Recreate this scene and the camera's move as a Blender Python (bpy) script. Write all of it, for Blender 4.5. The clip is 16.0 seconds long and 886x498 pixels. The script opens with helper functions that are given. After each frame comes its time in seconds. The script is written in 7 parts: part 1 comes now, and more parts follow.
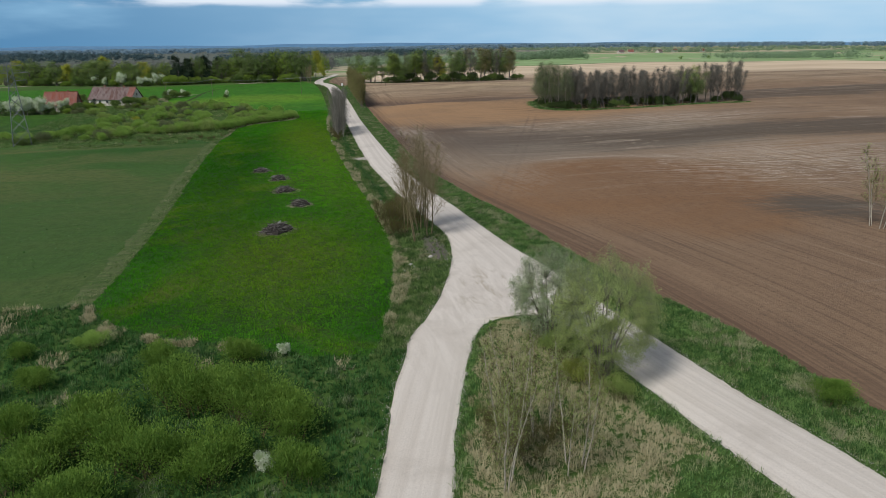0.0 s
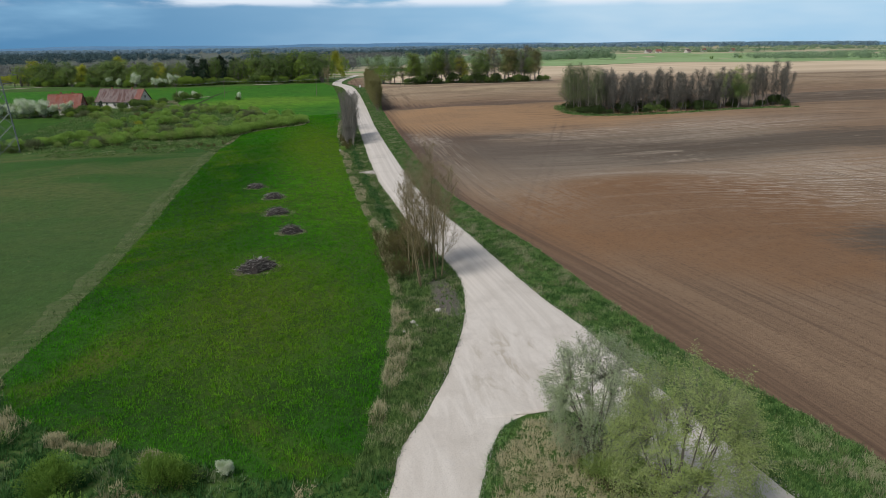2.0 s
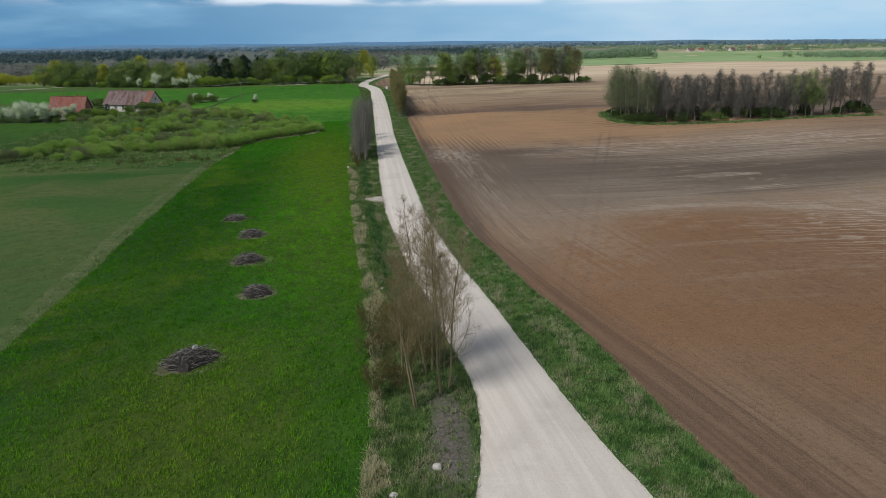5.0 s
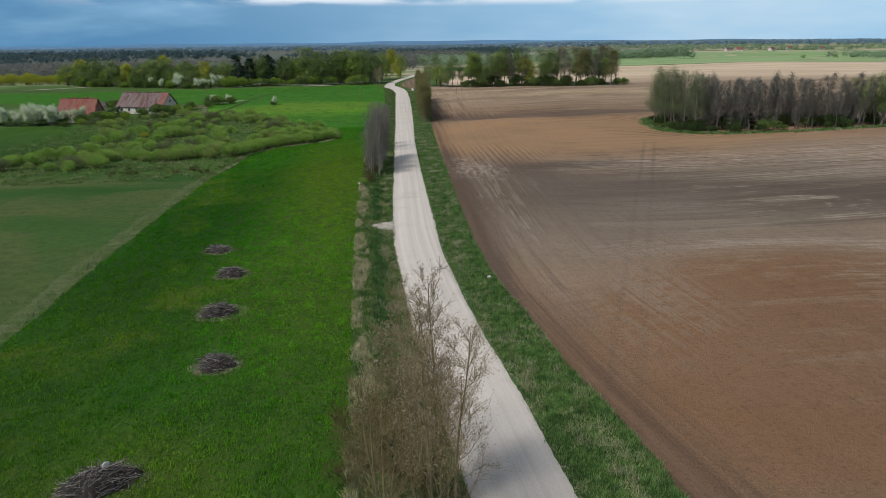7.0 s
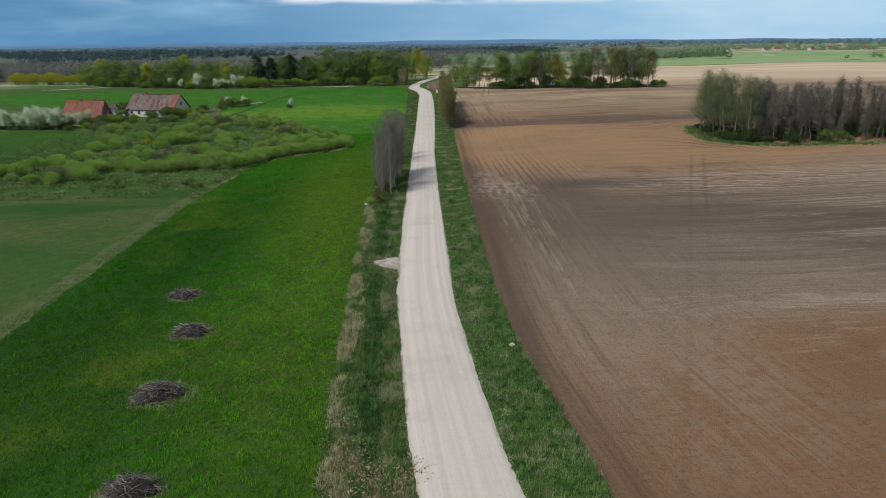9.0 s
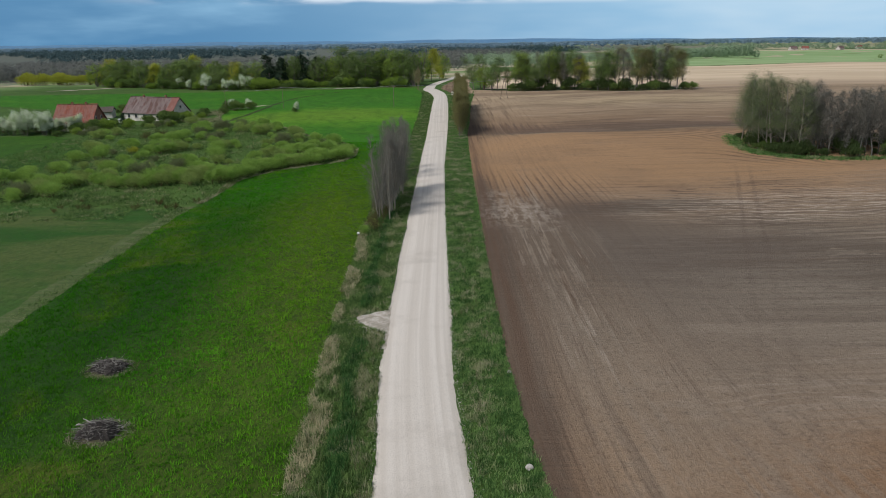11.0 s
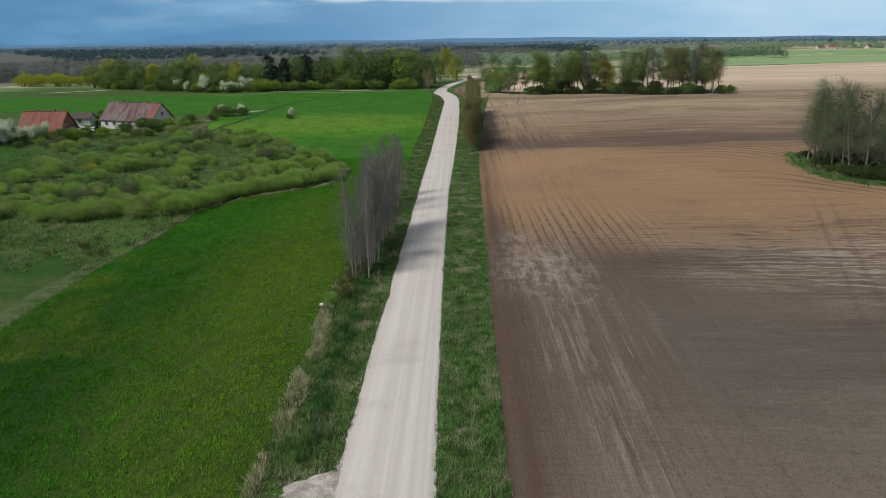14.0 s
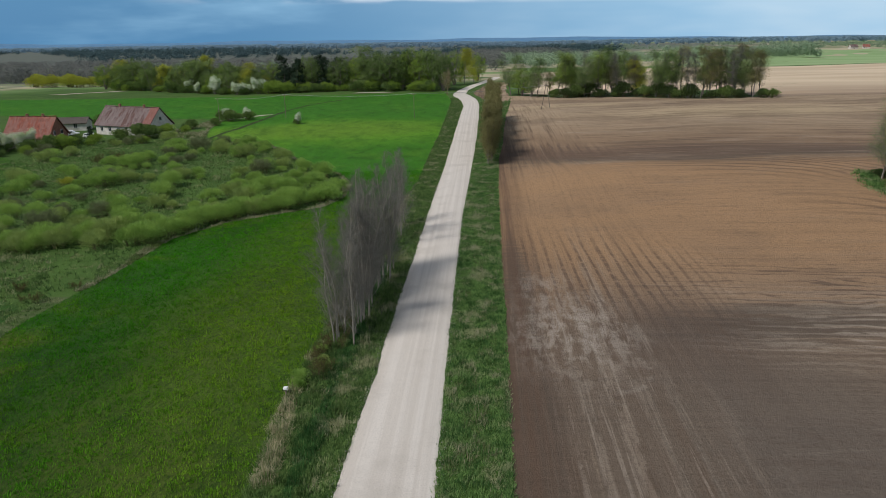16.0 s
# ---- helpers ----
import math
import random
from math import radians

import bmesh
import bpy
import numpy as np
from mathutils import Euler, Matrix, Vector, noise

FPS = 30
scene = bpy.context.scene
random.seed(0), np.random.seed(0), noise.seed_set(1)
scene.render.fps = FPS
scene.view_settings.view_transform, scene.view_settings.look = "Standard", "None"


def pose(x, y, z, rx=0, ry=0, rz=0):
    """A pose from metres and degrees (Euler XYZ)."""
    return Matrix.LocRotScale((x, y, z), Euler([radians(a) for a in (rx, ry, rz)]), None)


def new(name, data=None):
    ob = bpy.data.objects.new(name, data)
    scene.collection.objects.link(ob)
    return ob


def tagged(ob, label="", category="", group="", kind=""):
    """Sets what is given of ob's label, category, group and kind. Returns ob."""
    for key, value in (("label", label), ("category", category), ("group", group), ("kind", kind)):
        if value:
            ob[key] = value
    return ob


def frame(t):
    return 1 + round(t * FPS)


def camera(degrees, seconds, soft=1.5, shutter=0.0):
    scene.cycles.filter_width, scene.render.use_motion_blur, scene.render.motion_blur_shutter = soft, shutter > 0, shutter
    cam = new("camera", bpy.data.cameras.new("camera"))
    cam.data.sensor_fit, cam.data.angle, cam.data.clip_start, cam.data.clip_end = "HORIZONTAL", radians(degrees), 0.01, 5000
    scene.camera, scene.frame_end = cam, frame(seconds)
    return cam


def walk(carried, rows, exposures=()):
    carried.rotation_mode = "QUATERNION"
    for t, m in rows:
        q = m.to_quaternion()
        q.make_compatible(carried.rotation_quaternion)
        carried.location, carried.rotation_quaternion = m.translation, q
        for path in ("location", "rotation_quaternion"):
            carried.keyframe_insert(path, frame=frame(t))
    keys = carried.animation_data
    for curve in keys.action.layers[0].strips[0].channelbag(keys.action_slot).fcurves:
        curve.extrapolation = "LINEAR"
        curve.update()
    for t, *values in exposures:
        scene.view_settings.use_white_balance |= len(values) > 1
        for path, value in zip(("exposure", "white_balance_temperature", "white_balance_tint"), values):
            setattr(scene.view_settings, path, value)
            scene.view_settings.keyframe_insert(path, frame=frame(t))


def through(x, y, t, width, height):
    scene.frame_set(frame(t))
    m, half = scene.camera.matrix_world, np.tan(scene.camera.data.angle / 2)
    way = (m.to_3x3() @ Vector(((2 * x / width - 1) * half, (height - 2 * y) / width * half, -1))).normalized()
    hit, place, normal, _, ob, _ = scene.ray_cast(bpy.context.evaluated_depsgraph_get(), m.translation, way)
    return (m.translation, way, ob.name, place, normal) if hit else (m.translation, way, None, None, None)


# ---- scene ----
cam = camera(64.1, 16.0, 0.8)
METRES, EYE, TILT, LEAN, TURN = 134.0, 24.0, 0.0, -1.25, -10.5
ROWS = [
    (0.0, 0.0, 0.0, 0.0, -0.5, -16.66, 1.69),
    (0.5, 0.0027, 0.032, -0.0001, 0.05, -16.65, 1.73),
    (1.0, 0.0049, 0.0635, -0.0006, 0.5, -16.62, 1.73),
    (1.5, 0.0069, 0.0946, -0.0008, 0.93, -16.61, 1.74),
    (2.0, 0.0087, 0.1258, -0.0011, 1.4, -16.62, 1.75),
    (2.5, 0.0104, 0.1567, -0.0012, 1.9, -16.64, 1.78),
    (3.0, 0.0119, 0.1877, -0.0015, 2.38, -16.64, 1.79),
    (3.5, 0.0133, 0.2186, -0.0018, 2.86, -16.64, 1.79),
    (4.0, 0.0146, 0.2495, -0.0021, 3.25, -16.64, 1.8),
    (6.5, 0.0171, 0.4051, -0.0017, 6.06, -16.67, 1.79),
    (7.0, 0.0166, 0.4362, -0.0016, 6.7, -16.65, 1.79),
    (7.5, 0.0158, 0.4672, -0.0017, 7.33, -16.65, 1.76),
    (8.0, 0.0148, 0.4982, -0.0019, 7.92, -16.64, 1.76),
    (8.5, 0.0135, 0.529, -0.0017, 8.51, -16.64, 1.76),
    (9.0, 0.0119, 0.5599, -0.0014, 9.02, -16.64, 1.77),
    (11.5, 0.0011, 0.7165, -0.0014, 10.66, -16.66, 1.8),
    (12.0, -0.0019, 0.7479, -0.0012, 10.66, -16.66, 1.8),
    (12.5, -0.0052, 0.7791, -0.001, 10.91, -16.68, 1.81),
    (13.0, -0.0086, 0.8104, -0.0011, 11.0, -16.7, 1.8),
    (13.5, -0.0125, 0.8417, -0.0014, 11.31, -16.71, 1.82),
    (14.0, -0.0162, 0.8729, -0.0015, 11.91, -16.71, 1.84),
    (14.5, -0.0201, 0.904, -0.0015, 12.23, -16.71, 1.85),
    (15.0, -0.0245, 0.9351, -0.0019, 12.79, -16.71, 1.87),
    (15.5, -0.0283, 0.9662, -0.002, 13.29, -16.7, 1.88),
    (16.0, -0.0331, 0.9969, -0.002, 13.68, -16.68, 1.88),
]
TURN_M = pose(0, 0, 0, TILT, LEAN, TURN)
walk(cam, [(t, TURN_M @ pose(METRES * x, METRES * y, EYE + METRES * z, 90 + pitch, roll, yaw)) for t, x, y, z, yaw, pitch, roll in ROWS],
     ((0.0, 0.04, 6200, 12.0), (16.0, 0.04, 6200, 12.0)))

# ---------------------------------------------------------------- light
SUN_TO = Vector((0.58, 0.44, -0.86)).normalized()      # the way the sunlight travels
SUN_ELEV = math.asin(-SUN_TO.z)
SUN_AZ = math.atan2(-SUN_TO.x, -SUN_TO.y)

world = bpy.data.worlds.new("sky")
scene.world = world
world.use_nodes = True
wn, wl = world.node_tree.nodes, world.node_tree.links
wn.clear()
w_out = wn.new("ShaderNodeOutputWorld")
w_bg = wn.new("ShaderNodeBackground")
w_sky = wn.new("ShaderNodeTexSky")
w_sky.sky_type, w_sky.sun_disc = "NISHITA", False
w_sky.sun_elevation, w_sky.sun_rotation = SUN_ELEV, SUN_AZ
w_scale = wn.new("ShaderNodeVectorMath")
w_scale.operation = "SCALE"
w_scale.inputs["Scale"].default_value = 0.085
wl.new(w_sky.outputs[0], w_scale.inputs[0])
w_co = wn.new("ShaderNodeTexCoord")
w_map = wn.new("ShaderNodeMapping")
w_map.inputs["Scale"].default_value = (1.0, 1.0, 5.0)
wl.new(w_co.outputs["Generated"], w_map.inputs["Vector"])


def sky_noise(scale, detail, lo, hi):
    n = wn.new("ShaderNodeTexNoise")
    n.inputs["Scale"].default_value, n.inputs["Detail"].default_value = scale, detail
    wl.new(w_map.outputs[0], n.inputs["Vector"])
    r = wn.new("ShaderNodeMapRange")
    r.interpolation_type = "SMOOTHSTEP"
    r.inputs["From Min"].default_value, r.inputs["From Max"].default_value = lo, hi
    wl.new(n.outputs["Fac"], r.inputs["Value"])
    return r.outputs[0]


def sky_mix(fac, a, b):
    m = wn.new("ShaderNodeMix")
    m.data_type = "RGBA"
    for v, s in ((fac, m.inputs["Factor"]), (a, m.inputs["A"]), (b, m.inputs["B"])):
        if hasattr(v, "is_output"):
            wl.new(v, s)
        else:
            s.default_value = v
    return m.outputs["Result"]


w_xyz = wn.new("ShaderNodeSeparateXYZ")
wl.new(w_co.outputs["Generated"], w_xyz.inputs[0])


def sky_range(socket, lo, hi):
    r = wn.new("ShaderNodeMapRange")
    r.interpolation_type = "SMOOTHSTEP"
    r.inputs["From Min"].default_value, r.inputs["From Max"].default_value = lo, hi
    wl.new(socket, r.inputs["Value"])
    return r.outputs[0]


# rain-grey cloud in the west, thinner and paler to the east, cumulus higher up
grey = sky_mix(sky_range(w_xyz.outputs["X"], -0.45, 0.55), (0.080, 0.245, 0.44, 1), (0.34, 0.59, 0.79, 1))
grey = sky_mix(sky_noise(3.1, 5, 0.52, 0.86), grey, (0.30, 0.55, 0.75, 1))
cloud_amount = wn.new("ShaderNodeMath")
cloud_amount.operation = "MULTIPLY"
wl.new(sky_noise(7.0, 8, 0.38, 0.56), cloud_amount.inputs[0])
cloud_where = wn.new("ShaderNodeMath")
cloud_where.operation = "MULTIPLY"
wl.new(sky_range(w_xyz.outputs["Z"], 0.036, 0.047), cloud_where.inputs[0])
wl.new(sky_range(w_xyz.outputs["X"], -0.46, -0.22), cloud_where.inputs[1])
wl.new(cloud_where.outputs[0], cloud_amount.inputs[1])
glow = wn.new("ShaderNodeMath")
glow.operation = "MULTIPLY"
wl.new(sky_range(w_xyz.outputs["X"], -0.30, 0.45), glow.inputs[0])
wl.new(sky_noise(2.3, 4, 0.36, 0.66), glow.inputs[1])
grey = sky_mix(glow.outputs[0], grey, (0.55, 0.72, 0.83, 1))
cloudy = sky_mix(cloud_amount.outputs[0], grey, (0.80, 0.86, 0.92, 1))
cloudy = sky_mix(sky_range(w_xyz.outputs["Z"], 0.08, 0.35), cloudy, (0.205, 0.245, 0.30, 1))
w_final = sky_mix(0.90, w_scale.outputs[0], cloudy)
wl.new(w_final, w_bg.inputs["Color"])
w_bg.inputs["Strength"].default_value = 1.0
wl.new(w_bg.outputs[0], w_out.inputs["Surface"])

sun_data = bpy.data.lights.new("sun", "SUN")
sun_data.energy, sun_data.angle, sun_data.color = 3.25, radians(15.0), (1.0, 0.95, 0.88)
sun = new("sun", sun_data)
sun.matrix_world = Matrix.Translation((-60, -60, 90)) @ SUN_TO.to_track_quat("-Z", "Y").to_matrix().to_4x4()


# ---------------------------------------------------------------- materials
class Nodes:
    """Short hand for building one node material."""

    def __init__(self, name):
        self.mat = bpy.data.materials.new(name)
        self.mat.use_nodes = True
        self.t = self.mat.node_tree
        self.n, self.l = self.t.nodes, self.t.links
        self.n.clear()
        self.out = self.n.new("ShaderNodeOutputMaterial")

    def put(self, socket, v):
        if hasattr(v, "is_output"):
            self.l.new(v, socket)
        else:
            socket.default_value = v

    def pos(self):
        return self.n.new("ShaderNodeNewGeometry").outputs["Position"]

    def obj(self):
        return self.n.new("ShaderNodeTexCoord").outputs["Object"]

    def mapped(self, v, scale=(1, 1, 1), rot=0.0):
        m = self.n.new("ShaderNodeMapping")
        self.l.new(v, m.inputs["Vector"])
        m.inputs["Scale"].default_value = scale
        m.inputs["Rotation"].default_value = (0, 0, radians(rot))
        return m.outputs[0]

    def noise(self, v, scale, detail=4, rough=0.55, warp=0.0):
        n = self.n.new("ShaderNodeTexNoise")
        self.l.new(v, n.inputs["Vector"])
        n.inputs["Scale"].default_value, n.inputs["Detail"].default_value = scale, detail
        n.inputs["Roughness"].default_value, n.inputs["Distortion"].default_value = rough, warp
        return n.outputs["Fac"]

    def rng(self, v, lo, hi, a=0.0, b=1.0):
        r = self.n.new("ShaderNodeMapRange")
        r.interpolation_type = "SMOOTHSTEP"
        for k, x in (("Value", v), ("From Min", lo), ("From Max", hi), ("To Min", a), ("To Max", b)):
            self.put(r.inputs[k], x)
        return r.outputs[0]

    def math(self, op, a, b=0.0, c=0.0):
        m = self.n.new("ShaderNodeMath")
        m.operation = op
        self.put(m.inputs[0], a), self.put(m.inputs[1], b), self.put(m.inputs[2], c)
        return m.outputs[0]

    def mix(self, f, a, b, blend="MIX"):
        m = self.n.new("ShaderNodeMix")
        m.data_type, m.blend_type = "RGBA", blend
        self.put(m.inputs["Factor"], f)
        for k, v in (("A", a), ("B", b)):
            self.put(m.inputs[k], v if hasattr(v, "is_output") else (*v[:3], 1))
        return m.outputs["Result"]

    def xyz(self, v):
        s = self.n.new("ShaderNodeSeparateXYZ")
        self.l.new(v, s.inputs[0])
        return s.outputs

    def spot(self, v, x, y, rx, ry, rot=0.0, edge=0.35):
        """1 inside an ellipse on the ground, 0 outside, with a soft ragged edge."""
        p = self.n.new("ShaderNodeMapping")
        p.vector_type = "TEXTURE"
        self.l.new(v, p.inputs["Vector"])
        p.inputs["Location"].default_value = (x, y, 0)
        p.inputs["Rotation"].default_value = (0, 0, radians(rot))
        p.inputs["Scale"].default_value = (rx, ry, 1000)
        d = self.n.new("ShaderNodeVectorMath")
        d.operation = "LENGTH"
        self.l.new(p.outputs[0], d.inputs[0])
        wob = self.math("MULTIPLY_ADD", self.noise(v, 0.045, 5, 0.6), 0.9, -0.45)
        return self.rng(self.math("ADD", d.outputs["Value"], wob), 1 - edge, 1 + edge, 1.0, 0.0)

    def island(self):
        return self.n.new("ShaderNodeNewGeometry").outputs["Random Per Island"]

    def objrandom(self):
        return self.n.new("ShaderNodeObjectInfo").outputs["Random"]

    def bump(self, height, strength=0.5, distance=0.1):
        b = self.n.new("ShaderNodeBump")
        b.inputs["Strength"].default_value, b.inputs["Distance"].default_value = strength, distance
        self.l.new(height, b.inputs["Height"])
        return b.outputs[0]

    def done(self, colour, rough=0.9, normal=None, metal=0.0, spec=0.3):
        p = self.n.new("ShaderNodeBsdfPrincipled")
        self.put(p.inputs["Base Color"], colour if hasattr(colour, "is_output") else (*colour[:3], 1))
        self.put(p.inputs["Roughness"], rough)
        p.inputs["Metallic"].default_value = metal
        p.inputs["Specular IOR Level"].default_value = spec
        if normal:
            self.l.new(normal, p.inputs["Normal"])
        self.l.new(p.outputs[0], self.out.inputs["Surface"])
        return self.mat

    def done_leaf(self, colour, through=0.35):
        d, tr, m = (self.n.new(k) for k in ("ShaderNodeBsdfDiffuse", "ShaderNodeBsdfTranslucent", "ShaderNodeMixShader"))
        self.put(d.inputs["Color"], colour), self.put(tr.inputs["Color"], colour)
        m.inputs[0].default_value = through
        self.l.new(d.outputs[0], m.inputs[1]), self.l.new(tr.outputs[0], m.inputs[2])
        self.l.new(m.outputs[0], self.out.inputs["Surface"])
        return self.mat


def mat_plain(name, a, b, scale=3.0, rough=0.85, metal=0.0, bump=0.3, stretch=(1, 1, 1), spec=0.3):
    """Two-tone surface with broad stains and fine grain, in object space."""
    g = Nodes(name)
    v = g.mapped(g.obj(), stretch)
    n1, n2 = g.noise(v, scale, 5), g.noise(v, scale * 9, 3)
    c = g.mix(g.rng(n1, 0.32, 0.68), a, b)
    c = g.mix(g.rng(n2, 0.3, 0.75, 0, 0.35), c, [x * 0.55 for x in a])
    return g.done(c, rough, g.bump(n2, bump, 0.02), metal, spec)


def mat_leaf(name, a, b, c, through=0.35):
    """Foliage: each leaf its own shade between three greens, each plant a little shifted."""
    g = Nodes(name)
    col = g.mix(g.island(), a, b)
    col = g.mix(g.rng(g.noise(g.obj(), 0.7, 2), 0.4, 0.65), col, c)
    col = g.mix(g.math("MULTIPLY", g.objrandom(), 0.4), col, b)
    return g.done_leaf(col, through)


def mat_ground():
    """Rough spring grass between the fields: green, dry straw and bare dark patches."""
    g = Nodes("rough_grass")
    p = g.pos()
    big, mid, fine = g.noise(p, 0.05, 5, 0.6), g.noise(p, 0.45, 5, 0.65), g.noise(p, 5.0, 4, 0.7)
    c = g.mix(g.rng(big, 0.35, 0.65), (0.046, 0.090, 0.019), (0.064, 0.120, 0.025))
    c = g.mix(g.rng(mid, 0.54, 0.74, 0, 0.55), c, (0.17, 0.16, 0.08))
    c = g.mix(g.rng(fine, 0.45, 0.75, 0, 0.55), c, (0.028, 0.042, 0.014))
    litter = g.math("MAXIMUM", g.spot(p, 13.6, 78.5, 1.3, 6.5, -8, 0.5), g.spot(p, 13.0, 88, 2.2, 5, 0, 0.6))
    litter = g.math("MAXIMUM", litter, g.spot(p, 9.0, 194, 2.0, 13, 3, 0.6))
    c = g.mix(g.math("MULTIPLY", litter, 0.85), c, g.mix(g.rng(fine, 0.35, 0.7), (0.155, 0.132, 0.120), (0.065, 0.054, 0.047)))
    c = g.mix(g.math("MULTIPLY", g.math("MAXIMUM", g.spot(p, 78, 405, 42, 10, -32, 0.5), g.spot(p, 110, 232, 40, 12, -4, 0.5)), 0.85), c, g.mix(g.rng(mid, 0.4, 0.6), (0.060, 0.052, 0.034), (0.050, 0.075, 0.026)))
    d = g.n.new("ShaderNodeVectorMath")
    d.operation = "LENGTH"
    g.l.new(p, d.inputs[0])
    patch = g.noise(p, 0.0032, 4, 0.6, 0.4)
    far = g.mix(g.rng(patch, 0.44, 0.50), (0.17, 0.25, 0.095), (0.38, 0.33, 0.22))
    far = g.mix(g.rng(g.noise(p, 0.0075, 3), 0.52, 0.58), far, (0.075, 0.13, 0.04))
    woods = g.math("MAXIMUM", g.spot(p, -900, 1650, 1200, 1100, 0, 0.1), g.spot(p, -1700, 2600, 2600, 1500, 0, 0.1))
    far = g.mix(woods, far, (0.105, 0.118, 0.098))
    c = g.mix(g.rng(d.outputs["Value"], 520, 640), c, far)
    return g.done(c, 0.95, g.bump(g.math("ADD", mid, fine), 0.5, 0.15), 0, 0.1)


def mat_crop(name, dark, light, yellow, rot=0.0, bare=0.0):
    """Young cereal: vivid green with thin yellowish places, darker lush ones and fine leafy mottling. Sun on the far
    half and shade between near plants are put into the colour.
    """
    g = Nodes(name)
    p = g.pos()
    big, mid = g.noise(p, 0.035, 5, 0.65), g.noise(g.mapped(p, (1, 0.6, 1), 15), 0.30, 7, 0.72)
    fine = g.noise(g.mapped(p, (1.6, 0.7, 1), rot), 3.0, 6, 0.75)
    c = g.mix(g.rng(big, 0.38, 0.62), dark, light)
    c = g.mix(g.math("MULTIPLY", g.spot(p, -14, 147, 10, 42, 0, 0.9), 0.6), c, [x * 0.7 for x in dark])
    thin = g.math("MULTIPLY", g.rng(g.noise(p, 0.055, 6, 0.65, 0.6), 0.50, 0.66, 0, 0.8), g.rng(g.xyz(p)["Y"], 235, 290, 1.0, 0.3))
    # sunlit patch on the far knoll, put into the colour
    thin = g.math("MAXIMUM", thin, g.math("MULTIPLY", g.spot(p, -24, 322, 30, 15, 8, 0.6), 0.9))
    thin = g.math("MAXIMUM", thin, g.math("MULTIPLY", g.spot(p, -4, 82, 9, 16, 0, 0.8), 0.6))
    thin = g.math("MAXIMUM", thin, g.math("MULTIPLY", g.spot(p, 1, 160, 9, 60, 4, 0.8), 0.6))
    # far half coloured brighter, as the sun lights it
    c = g.mix(g.rng(g.math("ADD", g.xyz(p)["Y"], g.math("MULTIPLY", big, 60)), 225, 300, 0, 0.9), c, g.mix(g.math("MULTIPLY", g.spot(p, -22, 318, 46, 24, 6, 0.6), g.rng(g.noise(p, 0.05, 5, 0.65, 0.8), 0.36, 0.60, 0.5, 1.0)), [light[0] * 1.35, light[1] * 1.25, light[2]], [light[0] * 3.4, light[1] * 2.0, light[2] * 1.5]))
    c = g.mix(thin, c, g.mix(g.rng(g.xyz(p)["Y"], 240, 300), yellow, (0.125, 0.235, 0.018)))
    # near ground darkened with soil colour for the shade between plants
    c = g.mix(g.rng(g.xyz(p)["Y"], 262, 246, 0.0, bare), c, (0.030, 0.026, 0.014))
    c = g.mix(g.rng(mid, 0.42, 0.72, 0, 0.55), c, [x * 0.5 for x in dark])
    c = g.mix(g.rng(fine, 0.44, 0.66, 0, 0.78), c, [x * 0.32 for x in dark])
    return g.done(c, 0.9, g.bump(g.math("ADD", fine, mid), 0.7, 0.15), 0, 0.12)


def mat_meadow():
    """Mown old grass: dull green with brown drifts, mottled at every scale."""
    g = Nodes("old_meadow")
    p = g.pos()
    streak = g.noise(g.mapped(p, (0.35, 0.8, 1), 8), 0.060, 7, 0.66, 0.7)
    mid, fine = g.noise(p, 0.7, 5, 0.7), g.noise(g.mapped(p, (1, 0.5, 1)), 3.2, 6, 0.78)
    c = g.mix(g.rng(streak, 0.42, 0.58), (0.050, 0.108, 0.021), (0.096, 0.114, 0.036))
    c = g.mix(g.math("MULTIPLY", g.spot(p, -34, 100, 30, 44, 0, 0.9), 0.8), c, (0.050, 0.094, 0.024))
    c = g.mix(g.math("MULTIPLY", g.spot(p, -34, 182, 22, 20, 0, 0.9), g.rng(streak, 0.40, 0.60, 0.90, 0.35)), c, (0.020, 0.074, 0.010))
    c = g.mix(g.rng(mid, 0.42, 0.66, 0, 0.55), c, (0.034, 0.064, 0.017))
    c = g.mix(g.rng(fine, 0.46, 0.70, 0, 0.5), c, (0.022, 0.038, 0.011))
    c = g.mix(g.rng(fine, 0.44, 0.28, 0, 0.5), c, (0.15, 0.15, 0.065))
    return g.done(c, 0.95, g.bump(g.math("ADD", fine, mid), 0.7, 0.15), 0, 0.1)


